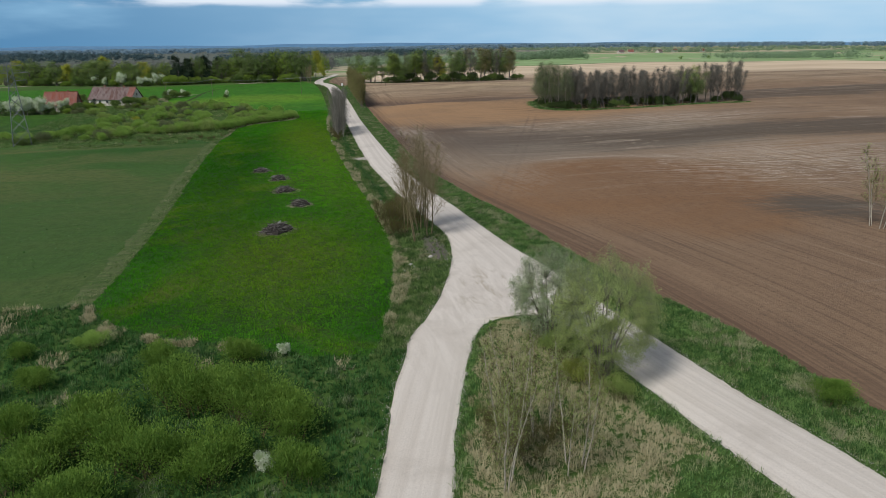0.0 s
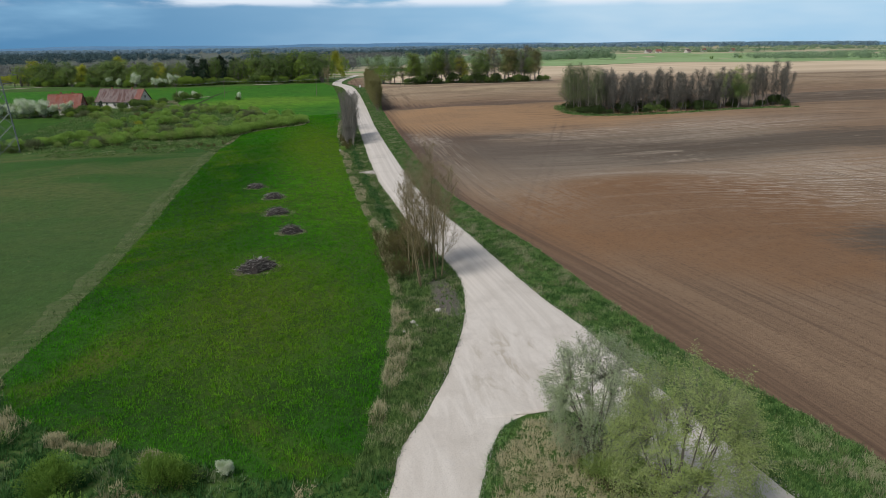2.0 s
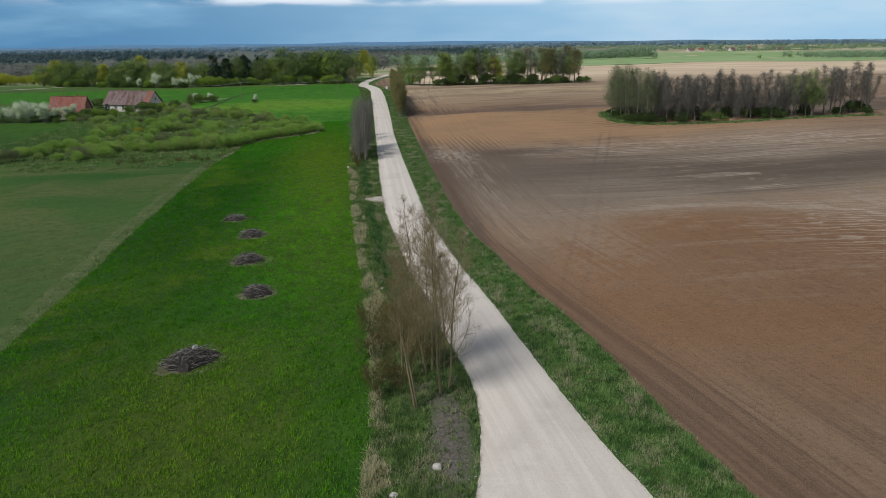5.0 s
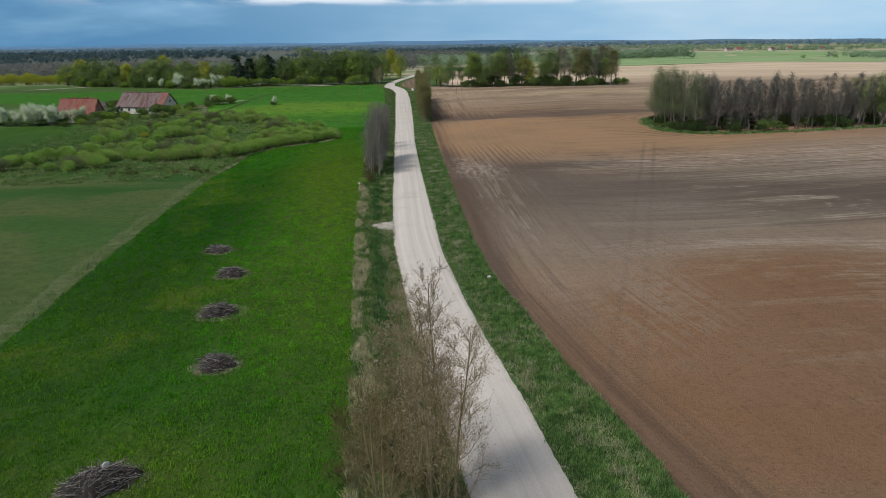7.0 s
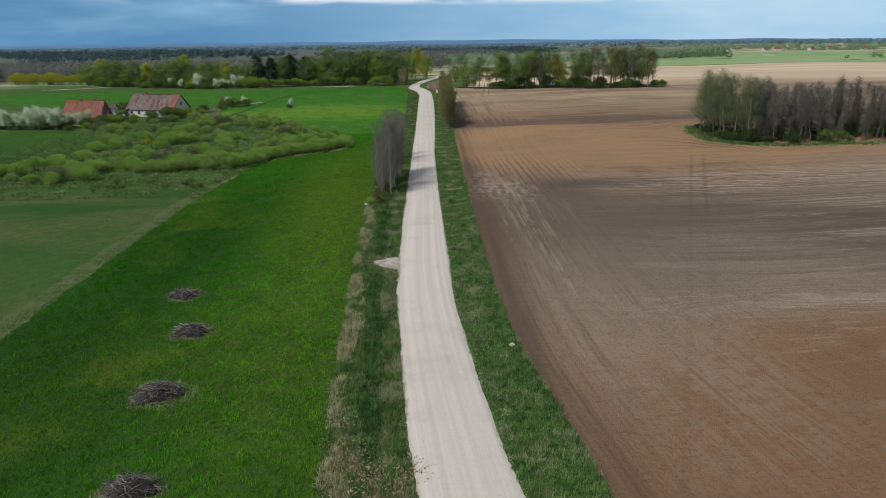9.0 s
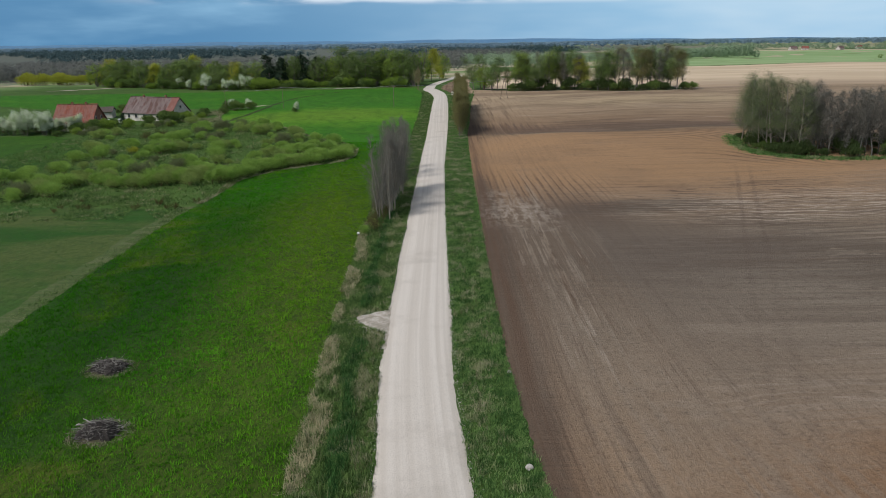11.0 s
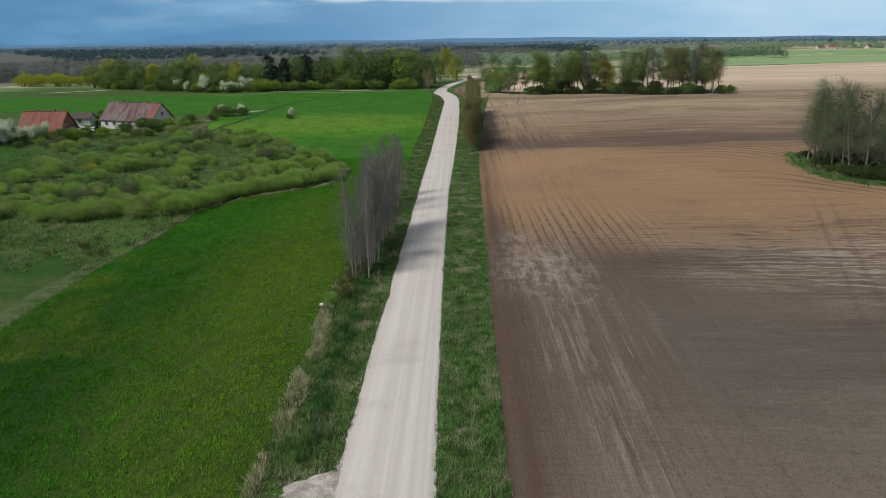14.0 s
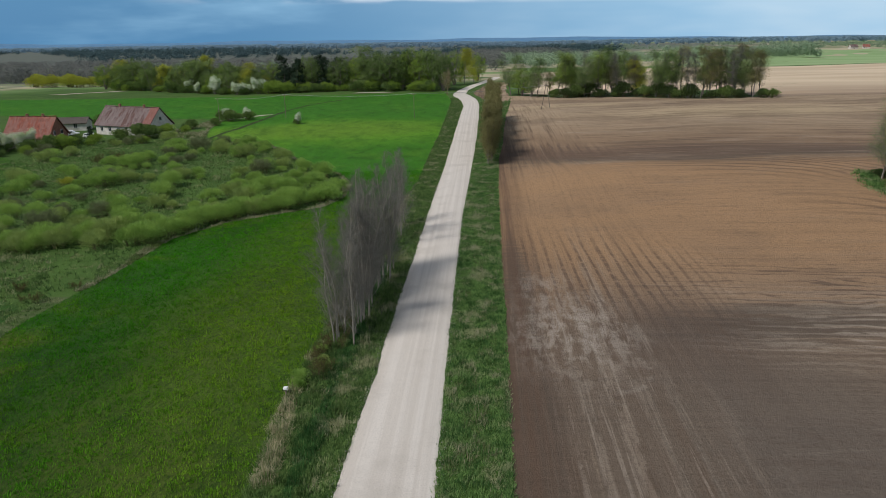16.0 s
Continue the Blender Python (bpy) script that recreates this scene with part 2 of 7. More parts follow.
def mat_soil():
    """Harrowed brown earth: fine tracks along the headland, a red loam hump, wet dark hollows, pale dry streaks."""
    g = Nodes("harrowed_soil")
    p = g.pos()
    s = g.xyz(p)
    # distance from the curving edge of the field, so that the tracks run along it
    bend = g.rng(s["Y"], 40, 135, 33.5, 21.3)
    u = g.math("SUBTRACT", s["X"], bend)
    along = g.n.new("ShaderNodeCombineXYZ")
    g.l.new(u, along.inputs[0]), g.l.new(s["Y"], along.inputs[1])
    lanes = g.noise(g.mapped(along.outputs[0], (3.6, 0.045, 1)), 1.0, 7, 0.78)
    lanes = g.math("ADD", g.math("MULTIPLY", lanes, 0.45), g.math("MULTIPLY", g.noise(g.mapped(along.outputs[0], (1.15, 0.020, 1)), 1.0, 6, 0.68), 0.55))
    lanes_wide = g.noise(g.mapped(along.outputs[0], (0.95, 0.016, 1)), 1.0, 6, 0.72)
    across = g.noise(g.mapped(p, (0.035, 1.5, 1), -4), 1.0, 7, 0.72)
    across_wide = g.noise(g.mapped(p, (0.014, 0.36, 1), -4), 1.0, 5, 0.65, 0.5)
    inner = g.math("MULTIPLY", g.rng(u, 13, 30), g.rng(s["Y"], 116, 150))
    outer = g.math("SUBTRACT", 1.0, inner)
    lines = g.math("ADD", g.math("MULTIPLY", lanes, outer), g.math("MULTIPLY", across, inner))
    broad = g.math("ADD", g.math("MULTIPLY", lanes_wide, outer), g.math("MULTIPLY", across_wide, inner))
    clods = g.noise(p, 3.0, 7, 0.78)
    crumbs = g.noise(p, 0.8, 5, 0.7)
    patchy = g.noise(g.mapped(p, (0.45, 1, 1)), 0.075, 6, 0.65, 0.6)
    c = g.mix(g.rng(g.noise(p, 0.022, 5, 0.6, 0.5), 0.40, 0.62), (0.212, 0.141, 0.088), (0.262, 0.177, 0.110))
    # red-brown loam on the hump and on the farther rise
    red = g.math("MAXIMUM", g.spot(p, 51, 103, 25, 27, 0, 0.22), g.spot(p, 56, 232, 66, 34, -4, 0.4))
    red = g.math("MULTIPLY", red, g.rng(patchy, 0.30, 0.55, 0.55, 1.0))
    c = g.mix(g.math("MULTIPLY", red, 0.82), c, g.mix(g.rng(s["Y"], 150, 205), (0.208, 0.114, 0.056), (0.335, 0.204, 0.106)))
    deep = g.math("MULTIPLY", g.spot(p, 55, 104, 18, 21, 10, 0.7), g.rng(crumbs, 0.35, 0.65, 0.4, 0.8))
    c = g.mix(deep, c, (0.172, 0.098, 0.053))
    # dull grey-brown low ground between the rises
    dull = g.math("MAXIMUM", g.spot(p, 62, 160, 52, 27, 2, 0.5), g.math("MULTIPLY", g.spot(p, 30, 158, 14, 30, 0, 0.6), 0.8))
    c = g.mix(g.math("MULTIPLY", dull, 0.85), c, g.mix(g.rng(patchy, 0.4, 0.6), (0.172, 0.136, 0.099), (0.198, 0.156, 0.112)))
    c = g.mix(g.math("MULTIPLY", g.spot(p, 27, 166, 8, 24, 0, 0.6), 0.75), c, (0.128, 0.098, 0.073))
    # wet hollows
    wet = g.math("MULTIPLY", g.spot(p, 36, 160, 20, 30, 0, 0.7), 0.40)
    wet = g.math("MAXIMUM", wet, g.math("MULTIPLY", g.spot(p, 76, 160, 50, 20, 2, 0.6), 0.72))
    for sp in ((140, 152, 70, 14, -8, 0.5), (66, 276, 58, 13, 2, 1.0), (74, 155, 36, 15, 2, 0.6), (190, 248, 120, 16, 4, 0.5), (69, 83, 8, 8, -35, 0.9), (150, 118, 40, 9, -12, 0.5), (23.0, 180, 1.7, 40, 0, 0.5), (22.6, 138, 1.5, 30, 0, 0.6),
               (46, 189, 13, 4.5, 6, 0.9)):
        wet = g.math("MAXIMUM", wet, g.spot(p, *sp))
    wet = g.math("MULTIPLY", g.rng(across, 0.34, 0.60, 0.70, 1.0), g.rng(g.math("ADD", wet, g.math("ADD", g.math("MULTIPLY_ADD", broad, 1.5, -0.75), g.math("MULTIPLY_ADD", across, 1.2, -0.6))), 0.12, 1.0))
    wet = g.math("MULTIPLY", wet, g.math("MULTIPLY_ADD", g.spot(p, 52, 236, 40, 26, 0, 0.5), -0.8, 1.0))
    c = g.mix(wet, c, (0.094, 0.078, 0.060))
    # pale dried crests and streaks
    dry = g.math("MULTIPLY", g.rng(g.noise(g.mapped(p, (0.22, 1.0, 1), -4), 0.10, 7, 0.75, 0.9), 0.52, 0.64), g.rng(s["Y"], 118, 132, 0.25, 1.0))
    for sp in ((98, 192, 38, 13, -4, 0.7), (60, 193, 16, 6, -8, 0.8), (88, 171, 22, 6, -2, 0.7), (112, 122, 40, 15, -18, 0.8)):
        dry = g.math("MAXIMUM", dry, g.math("MULTIPLY", g.spot(p, *sp), 0.95))
    dry = g.math("MULTIPLY", g.math("MULTIPLY", dry, g.rng(across, 0.44, 0.56)), g.math("MULTIPLY", g.rng(u, 10, 20), g.math("MULTIPLY_ADD", g.spot(p, 52, 230, 42, 34, 0, 0.5), -0.9, 1.0)))
    rim = g.math("MAXIMUM", g.math("SUBTRACT", g.spot(p, 52, 104, 29, 29.5, 0, 0.07), g.spot(p, 52, 103, 26.5, 26, 0, 0.10)), 0.0)
    crest = g.math("MULTIPLY", g.math("MULTIPLY", rim, g.math("MULTIPLY", g.rng(s["Y"], 112, 124), g.rng(g.math("MULTIPLY_ADD", patchy, 14, s["X"]), 40, 60, 0.15, 1.0))), g.rng(across, 0.42, 0.54, 0.1, 0.95))
    edge_dry = g.math("MAXIMUM", g.spot(p, 27.8, 190, 4.6, 7.5, 0, 0.6), g.math("MULTIPLY", g.spot(p, 30, 165, 5.5, 40, 0, 0.7), 0.6))
    edge_dry = g.math("MULTIPLY", edge_dry, g.rng(g.math("ADD", g.math("MULTIPLY", lanes, 0.5), g.math("MULTIPLY", lanes_wide, 0.5)), 0.47, 0.58))
    edge_dry = g.math("MULTIPLY", edge_dry, g.rng(g.noise(g.mapped(along.outputs[0], (0.8, 0.10, 1)), 1.0, 6, 0.75), 0.40, 0.54))
    feather = g.math("MULTIPLY", g.spot(p, 32.5, 124, 8, 17, 10, 0.7), g.rng(g.math("ADD", g.math("MULTIPLY", lanes, 0.7), g.math("MULTIPLY", crumbs, 0.3)), 0.44, 0.58))
    edge_dry = g.math("MAXIMUM", edge_dry, g.math("MULTIPLY", feather, 0.45))
    dry = g.math("MAXIMUM", g.math("MAXIMUM", g.math("MULTIPLY", dry, 0.78), g.math("MULTIPLY", edge_dry, 0.95)), g.math("MULTIPLY", crest, 0.85))
    c = g.mix(dry, c, (0.40, 0.332, 0.255))
    # dark wheel tracks: a fan down the headland, one pair straight across, more below the far trees
    lean_x = g.math("MULTIPLY_ADD", s["Y"], 0.015, s["X"])
    comb = g.math("SINE", g.math("MULTIPLY_ADD", lean_x, 5.2, g.math("MULTIPLY", g.noise(g.mapped(p, (0.30, 0.035, 1)), 1.0, 4), 9.0)))
    comb = g.math("MULTIPLY", g.rng(comb, 0.25, 0.95), g.math("MAXIMUM", g.spot(p, 32.5, 200, 9.5, 15, 6, 0.6), g.math("MULTIPLY", g.spot(p, 24.5, 200, 2.6, 20, 0, 0.5), 0.8)))
    c = g.mix(g.math("MULTIPLY", g.math("MULTIPLY", comb, 0.66), g.rng(crumbs, 0.30, 0.55)), c, (0.090, 0.060, 0.045))
    calm = g.math("MULTIPLY", g.spot(p, 45, 160, 19, 23, 4, 0.6), g.rng(u, 9, 16))
    c = g.mix(g.math("MULTIPLY", calm, 0.72), c, g.mix(g.math("MULTIPLY", g.rng(g.math("MULTIPLY_ADD", patchy, 22, s["X"]), 44, 66), g.rng(s["Y"], 170, 150)), (0.122, 0.098, 0.078), (0.205, 0.172, 0.134)))
    c = g.mix(g.math("MULTIPLY", g.spot(p, 35.5, 186.5, 6.5, 8, 0, 0.8), 0.62), c, (0.094, 0.070, 0.055))
    # passes of the harrow where the rise meets the hollow: dark furrows, dry pale ridges between them farther out
    wave = g.math("MULTIPLY_ADD", g.noise(g.mapped(p, (0.05, 0.16, 1), -4), 1.0, 4, 0.6), 9.0, g.math("MULTIPLY_ADD", s["X"], 0.07, s["Y"]))
    wave = g.math("SINE", g.math("MULTIPLY", wave, 4.6))
    passes = g.math("MULTIPLY", g.rng(g.noise(g.mapped(p, (0.10, 0.5, 1), -4), 1.0, 5, 0.7), 0.40, 0.56), g.math("MAXIMUM", g.spot(p, 58, 195, 24, 11, 0, 0.7), g.math("MULTIPLY", g.spot(p, 70, 160, 34, 22, 0, 0.7), 0.45)))
    c = g.mix(g.math("MULTIPLY", g.math("MULTIPLY", g.rng(wave, 0.15, 0.95), passes), 0.72), c, (0.092, 0.064, 0.048))
    ridges = g.math("MAXIMUM", g.math("MULTIPLY", g.spot(p, 68, 187, 20, 7, 4, 0.7), 0.85), g.math("MULTIPLY", g.spot(p, 54, 131, 16, 4.0, -4, 0.9), 0.38))
    ridges = g.math("MAXIMUM", ridges, g.math("MULTIPLY", g.math("MAXIMUM", g.spot(p, 105, 186, 26, 10, 0, 0.7), g.spot(p, 84, 112, 22, 16, 0, 0.8)), 0.9))
    ridges = g.math("MULTIPLY", ridges, g.rng(g.noise(g.mapped(p, (0.12, 0.8, 1), -4), 1.0, 6, 0.75), 0.40, 0.53))
    c = g.mix(g.math("MULTIPLY", g.math("MULTIPLY", g.rng(wave, 0.0, -0.8), ridges), 0.95), c, (0.43, 0.36, 0.285))
    # furrows that swing round the tip of the island wood
    swing = g.math("MULTIPLY_ADD", g.noise(g.mapped(p, (0.05, 0.08, 1)), 1.0, 3, 0.5), 10.0, g.math("MULTIPLY_ADD", g.math("MULTIPLY", g.rng(s["X"], 58, 92, 0, 1), g.rng(s["X"], 58, 92, 0, 1)), 26.0, s["Y"]))
    swing = g.math("MULTIPLY", g.rng(g.math("SINE", g.math("MULTIPLY", swing, 1.45)), 0.0, 0.9), g.math("MAXIMUM", g.spot(p, 67, 256, 20, 11, -12, 0.8), g.spot(p, 80, 224, 14, 6, -22, 0.8)))
    c = g.mix(g.math("MULTIPLY", swing, 0.62), c, (0.088, 0.060, 0.044))
    c = g.mix(g.math("MULTIPLY", g.spot(p, 42, 140, 26, 13, 0, 0.9), 0.30), c, (0.285, 0.225, 0.165))
    rut = g.math("SUBTRACT", s["X"], g.math("MULTIPLY_ADD", s["Y"], 0.368, -9.4))
    pair = g.rng(g.math("ABSOLUTE", g.math("SUBTRACT", g.math("ABSOLUTE", rut), 1.15)), 0.55, 0.15)
    pair = g.math("MULTIPLY", pair, g.math("MULTIPLY", g.rng(s["Y"], 150, 190, 0.35, 1.0), g.rng(s["Y"], 222, 204)))
    c = g.mix(g.math("MULTIPLY", g.math("MULTIPLY", pair, 0.40), g.rng(clods, 0.35, 0.55)), c, (0.092, 0.067, 0.053))
    comb2 = g.math("MULTIPLY", g.rng(g.math("SINE", g.math("MULTIPLY_ADD", g.noise(p, 0.3, 2), 4.0, g.math("MULTIPLY", s["X"], 3.1))), 0.3, 0.8), g.spot(p, 36, 286, 10, 9, 0, 0.6))
    c = g.mix(g.math("MULTIPLY", comb2, 0.6), c, (0.096, 0.068, 0.054))
    c = g.mix(g.math("MULTIPLY", g.rng(s["Y"], 286, 335, 0, 0.8), g.rng(across_wide, 0.36, 0.56, 0.6, 1.0)), c, (0.37, 0.285, 0.188))
    # the farther rise: wave shading put into the colour, dark between pale sandy backs
    swell = g.math("SINE", g.math("MULTIPLY_ADD", g.noise(g.mapped(p, (0.022, 0.03, 1)), 1.0, 3), 9.0, g.math("MULTIPLY", s["Y"], 0.20)))
    far_rise = g.rng(s["Y"], 296, 316)
    c = g.mix(g.math("MULTIPLY", g.math("MULTIPLY", g.rng(swell, 0.2, 0.95), far_rise), g.rng(across_wide, 0.35, 0.6, 0.3, 0.7)), c, (0.175, 0.125, 0.085))
    c = g.mix(g.math("MULTIPLY", g.math("MAXIMUM", g.spot(p, 92, 342, 36, 13, 6, 0.6), g.spot(p, 48, 368, 22, 8, 0, 0.6)), 0.6), c, (0.43, 0.335, 0.205))
    c = g.mix(g.math("MULTIPLY", g.spot(p, 60, 280, 50, 9, 2, 0.5), 0.55), c, (0.150, 0.094, 0.064))
    # lines left by the harrow, broad and fine
    plain = g.math("SUBTRACT", 1.0, g.math("MULTIPLY", inner, g.math("MULTIPLY", g.rng(s["Y"], 190, 178), 0.72)))
    plain = g.math("MULTIPLY", plain, g.rng(patchy, 0.36, 0.60, 0.55, 1.0))
    plain = g.math("MULTIPLY", plain, g.math("MULTIPLY", g.math("MULTIPLY_ADD", red, -0.75, 1.0), g.math("MULTIPLY_ADD", calm, -0.8, 1.0)))
    c = g.mix(g.math("MULTIPLY", g.rng(lines, 0.48, 0.60, 0, 0.75), plain), c, (0.110, 0.074, 0.050))
    c = g.mix(g.math("MULTIPLY", g.rng(lines, 0.46, 0.34, 0, 0.62), plain), c, (0.275, 0.212, 0.150))
    c = g.mix(g.math("MULTIPLY", g.math("MULTIPLY", g.rng(broad, 0.50, 0.62, 0, 0.55), g.math("MULTIPLY_ADD", red, -0.65, 1.0)), g.math("MAXIMUM", g.math("MULTIPLY", inner, 0.6), g.rng(u, 7, 2.5, 0.12, 1.0))), c, (0.094, 0.066, 0.046))
    # dark strip along the edge, a smeared pale patch and broken turning rings
    c = g.mix(g.math("MULTIPLY", g.rng(u, 5.5, 0.8, 0, 0.72), g.rng(lanes_wide, 0.38, 0.58, 0.5, 1.0)), c, (0.106, 0.066, 0.044))
    smear = g.noise(g.mapped(p, (1.5, 0.30, 1), 6), 1.0, 6, 0.72, 0.5)
    smear = g.math("ADD", g.math("MULTIPLY", smear, 0.6), g.math("MULTIPLY", g.noise(p, 0.35, 5, 0.65), 0.4))
    patch = g.math("MAXIMUM", g.spot(p, 26.9, 187, 4.3, 7.6, 0, 0.8), g.math("MULTIPLY", g.spot(p, 25.6, 196, 2.4, 6, 0, 0.8), 0.7))
    c = g.mix(g.math("MULTIPLY", patch, g.rng(smear, 0.45, 0.58, 0, 0.68)), c, (0.350, 0.298, 0.242))
    streak = g.math("MULTIPLY", g.math("MULTIPLY", g.rng(u, 2.5, 4.5), g.rng(u, 15, 10)), g.math("MULTIPLY", g.rng(s["Y"], 124, 140), g.rng(s["Y"], 200, 186)))
    ray = g.noise(g.mapped(along.outputs[0], (1.9, 0.040, 1)), 1.0, 6, 0.70)
    streak = g.math("MULTIPLY", streak, g.math("MULTIPLY", g.rng(ray, 0.54, 0.62), g.rng(g.noise(p, 0.16, 5, 0.65), 0.44, 0.58)))
    c = g.mix(g.math("MULTIPLY", streak, 0.44), c, (0.325, 0.270, 0.212))
    for rx_, ry_, cx, cy in ((3.4, 3.0, 25.9, 187.5), (3.0, 3.6, 28.6, 180.0)):
        ring_ = g.math("SUBTRACT", g.spot(p, cx, cy, rx_, ry_, 0, 0.14), g.spot(p, cx, cy, rx_ - 0.35, ry_ - 0.32, 0, 0.14))
        c = g.mix(g.math("MULTIPLY", g.math("MAXIMUM", ring_, 0.0), g.rng(g.noise(p, 0.5, 5, 0.7), 0.47, 0.60, 0.0, 0.42)), c, (0.36, 0.315, 0.26))
    c = g.mix(g.rng(clods, 0.48, 0.70, 0, 0.55), c, (0.070, 0.050, 0.035))
    c = g.mix(g.rng(crumbs, 0.50, 0.72, 0, 0.18), c, (0.080, 0.058, 0.042))
    h = g.math("ADD", g.math("MULTIPLY", lines, 0.8), g.math("MULTIPLY", clods, 0.9))
    return g.done(c, 0.95, g.bump(h, 0.7, 0.22), 0, 0.08)


def mat_road(name="gravel", dirt=0.0):
    """Pale crushed-stone gravel: worn wheel tracks that follow the road, loose lighter ridges, dusty stains."""
    g = Nodes(name)
    p = g.pos()
    s = g.xyz(p)
    centre = g.math("ADD", g.rng(s["Y"], 150, 52, 14.2, 21.2), g.rng(s["Y"], 58, 0, 0, 10))
    centre = g.math("ADD", centre, g.rng(s["Y"], 395, 440, 0, -5))
    u = g.math("SUBTRACT", s["X"], centre)
    uv = g.n.new("ShaderNodeCombineXYZ")
    g.l.new(u, uv.inputs[0]), g.l.new(s["Y"], uv.inputs[1])
    side = g.n.new("ShaderNodeCombineXYZ")
    g.l.new(g.math("MULTIPLY_ADD", s["Y"], -0.30, s["X"]), side.inputs[0]), g.l.new(s["Y"], side.inputs[1])
    fork = g.spot(p, 15, 60, 9, 14, -20, 0.6)
    tracks = g.noise(g.mapped(uv.outputs[0], (1.7, 0.010, 1)), 1.0, 5, 0.62)
    side_tracks = g.noise(g.mapped(side.outputs[0], (1.5, 0.014, 1)), 1.0, 5, 0.62)
    aside = g.math("MULTIPLY", g.rng(u, -6, -8), g.rng(s["Y"], 66, 58))
    tracks = g.math("ADD", g.math("MULTIPLY", tracks, g.math("SUBTRACT", 1.0, aside)), g.math("MULTIPLY", side_tracks, aside))
    sweep = g.noise(g.mapped(p, (0.9, 0.16, 1), 26), 1.0, 6, 0.65, 0.8)
    lines = g.math("ADD", g.math("MULTIPLY", tracks, g.math("SUBTRACT", 1.0, fork)), g.math("MULTIPLY", sweep, fork))
    stains = g.noise(p, 0.16, 6, 0.65)
    pebbles = g.noise(p, 9.0, 6, 0.78)
    loose = g.noise(p, 1.6, 6, 0.75)
    c = g.mix(g.rng(lines, 0.36, 0.64), (0.505, 0.455, 0.392), (0.588, 0.538, 0.472))
    c = g.mix(g.rng(stains, 0.5, 0.72, 0, 0.5), c, (0.385, 0.342, 0.290))
    c = g.mix(g.rng(loose, 0.52, 0.70, 0, 0.35), c, (0.52, 0.485, 0.44))
    turn = g.math("MULTIPLY", g.spot(p, 16.5, 64, 3.6, 6, -25, 0.8), g.rng(g.noise(g.mapped(p, (1.2, 0.3, 1), 24), 0.8, 5, 0.65, 0.6), 0.48, 0.66))
    c = g.mix(g.math("MULTIPLY", turn, 0.6), c, (0.315, 0.265, 0.195))
    if dirt:
        c = g.mix(g.rng(g.math("ADD", g.math("MULTIPLY", loose, 0.6), g.math("MULTIPLY", stains, 0.4)), 0.42, 0.60, 0, dirt), c, (0.20, 0.175, 0.125))
    c = g.mix(g.rng(pebbles, 0.45, 0.8, 0, 0.55), c, (0.27, 0.245, 0.215))
    return g.done(c, 0.92, g.bump(g.math("ADD", pebbles, g.math("ADD", lines, loose)), 0.45, 0.05), 0, 0.2)


def mat_blades(name, green, deep, straw, dry=0.5):
    g = Nodes(name)
    p = g.pos()
    lump = g.rng(g.noise(p, 1.1, 5, 0.7), 0.36, 0.64, -0.45, 0.45)
    c = g.mix(g.rng(g.math("ADD", g.island(), lump), 0.0, 1.0), deep, green)
    m = g.rng(g.math("ADD", g.noise(p, 0.35, 4, 0.6), g.math("MULTIPLY", g.island(), 0.16)), 0.72 - 0.4 * dry, 0.90 - 0.4 * dry)
    return g.done_leaf(g.mix(m, c, straw), 0.3)


def mat_cereal(name, green, deep, yellow):
    """Cereal leaves: darker and lush or thin and yellowish in broad drifts, as the field under them."""
    g = Nodes(name)
    p = g.pos()
    lump = g.rng(g.noise(p, 0.9, 5, 0.7), 0.36, 0.64, -0.45, 0.45)
    c = g.mix(g.rng(g.math("ADD", g.island(), lump), -0.6, 1.5), deep, green)
    c = g.mix(g.rng(g.noise(g.mapped(p, (1, 0.6, 1), 20), 0.06, 5, 0.65, 0.5), 0.44, 0.60, 0, 0.6), c, deep)
    c = g.mix(g.math("MULTIPLY", g.spot(p, -14, 147, 10, 42, 0, 0.9), 0.65), c, [x * 0.7 for x in deep])
    c = g.mix(g.math("MULTIPLY", g.spot(p, -4, 108, 15, 26, 0, 0.9), 0.35), c, [x * 0.7 for x in deep])
    c = g.mix(g.math("MULTIPLY", g.spot(p, 1, 138, 9, 36, 0, 0.9), g.rng(lump, -0.45, 0.45, 0.25, 0.8)), c, [x * 1.28 for x in green])
    m = g.rng(g.noise(p, 0.055, 6, 0.65, 0.6), 0.46, 0.62, 0, 0.45)
    for sp, a in (((-4, 80, 10, 17, 0, 0.8), 0.75), ((2, 185, 8, 46, 4, 0.8), 0.85), ((-14, 112, 7, 22, 0, 0.9), 0.35), ((4.5, 130, 5.5, 34, 4, 0.8), 0.4)):
        m = g.math("MAXIMUM", m, g.math("MULTIPLY", g.spot(p, *sp), a))
    m = g.math("MULTIPLY", m, g.rng(lump, -0.45, 0.45, 0.6, 1.0))
    return g.done_leaf(g.mix(m, c, yellow), 0.3)


def mat_field(name, a, b, stripe, scale=0.05):
    g = Nodes(name)
    p = g.pos()
    n = g.noise(g.mapped(p, (0.18, 1, 1), -4), scale, 5, 0.6)
    c = g.mix(g.rng(n, 0.40, 0.62), a, b)
    c = g.mix(g.rng(g.noise(g.mapped(p, (0.06, 1, 1), -4), scale * 4, 4), 0.45, 0.7, 0, 0.6), c, stripe)
    return g.done(c, 0.95, None, 0, 0.1)


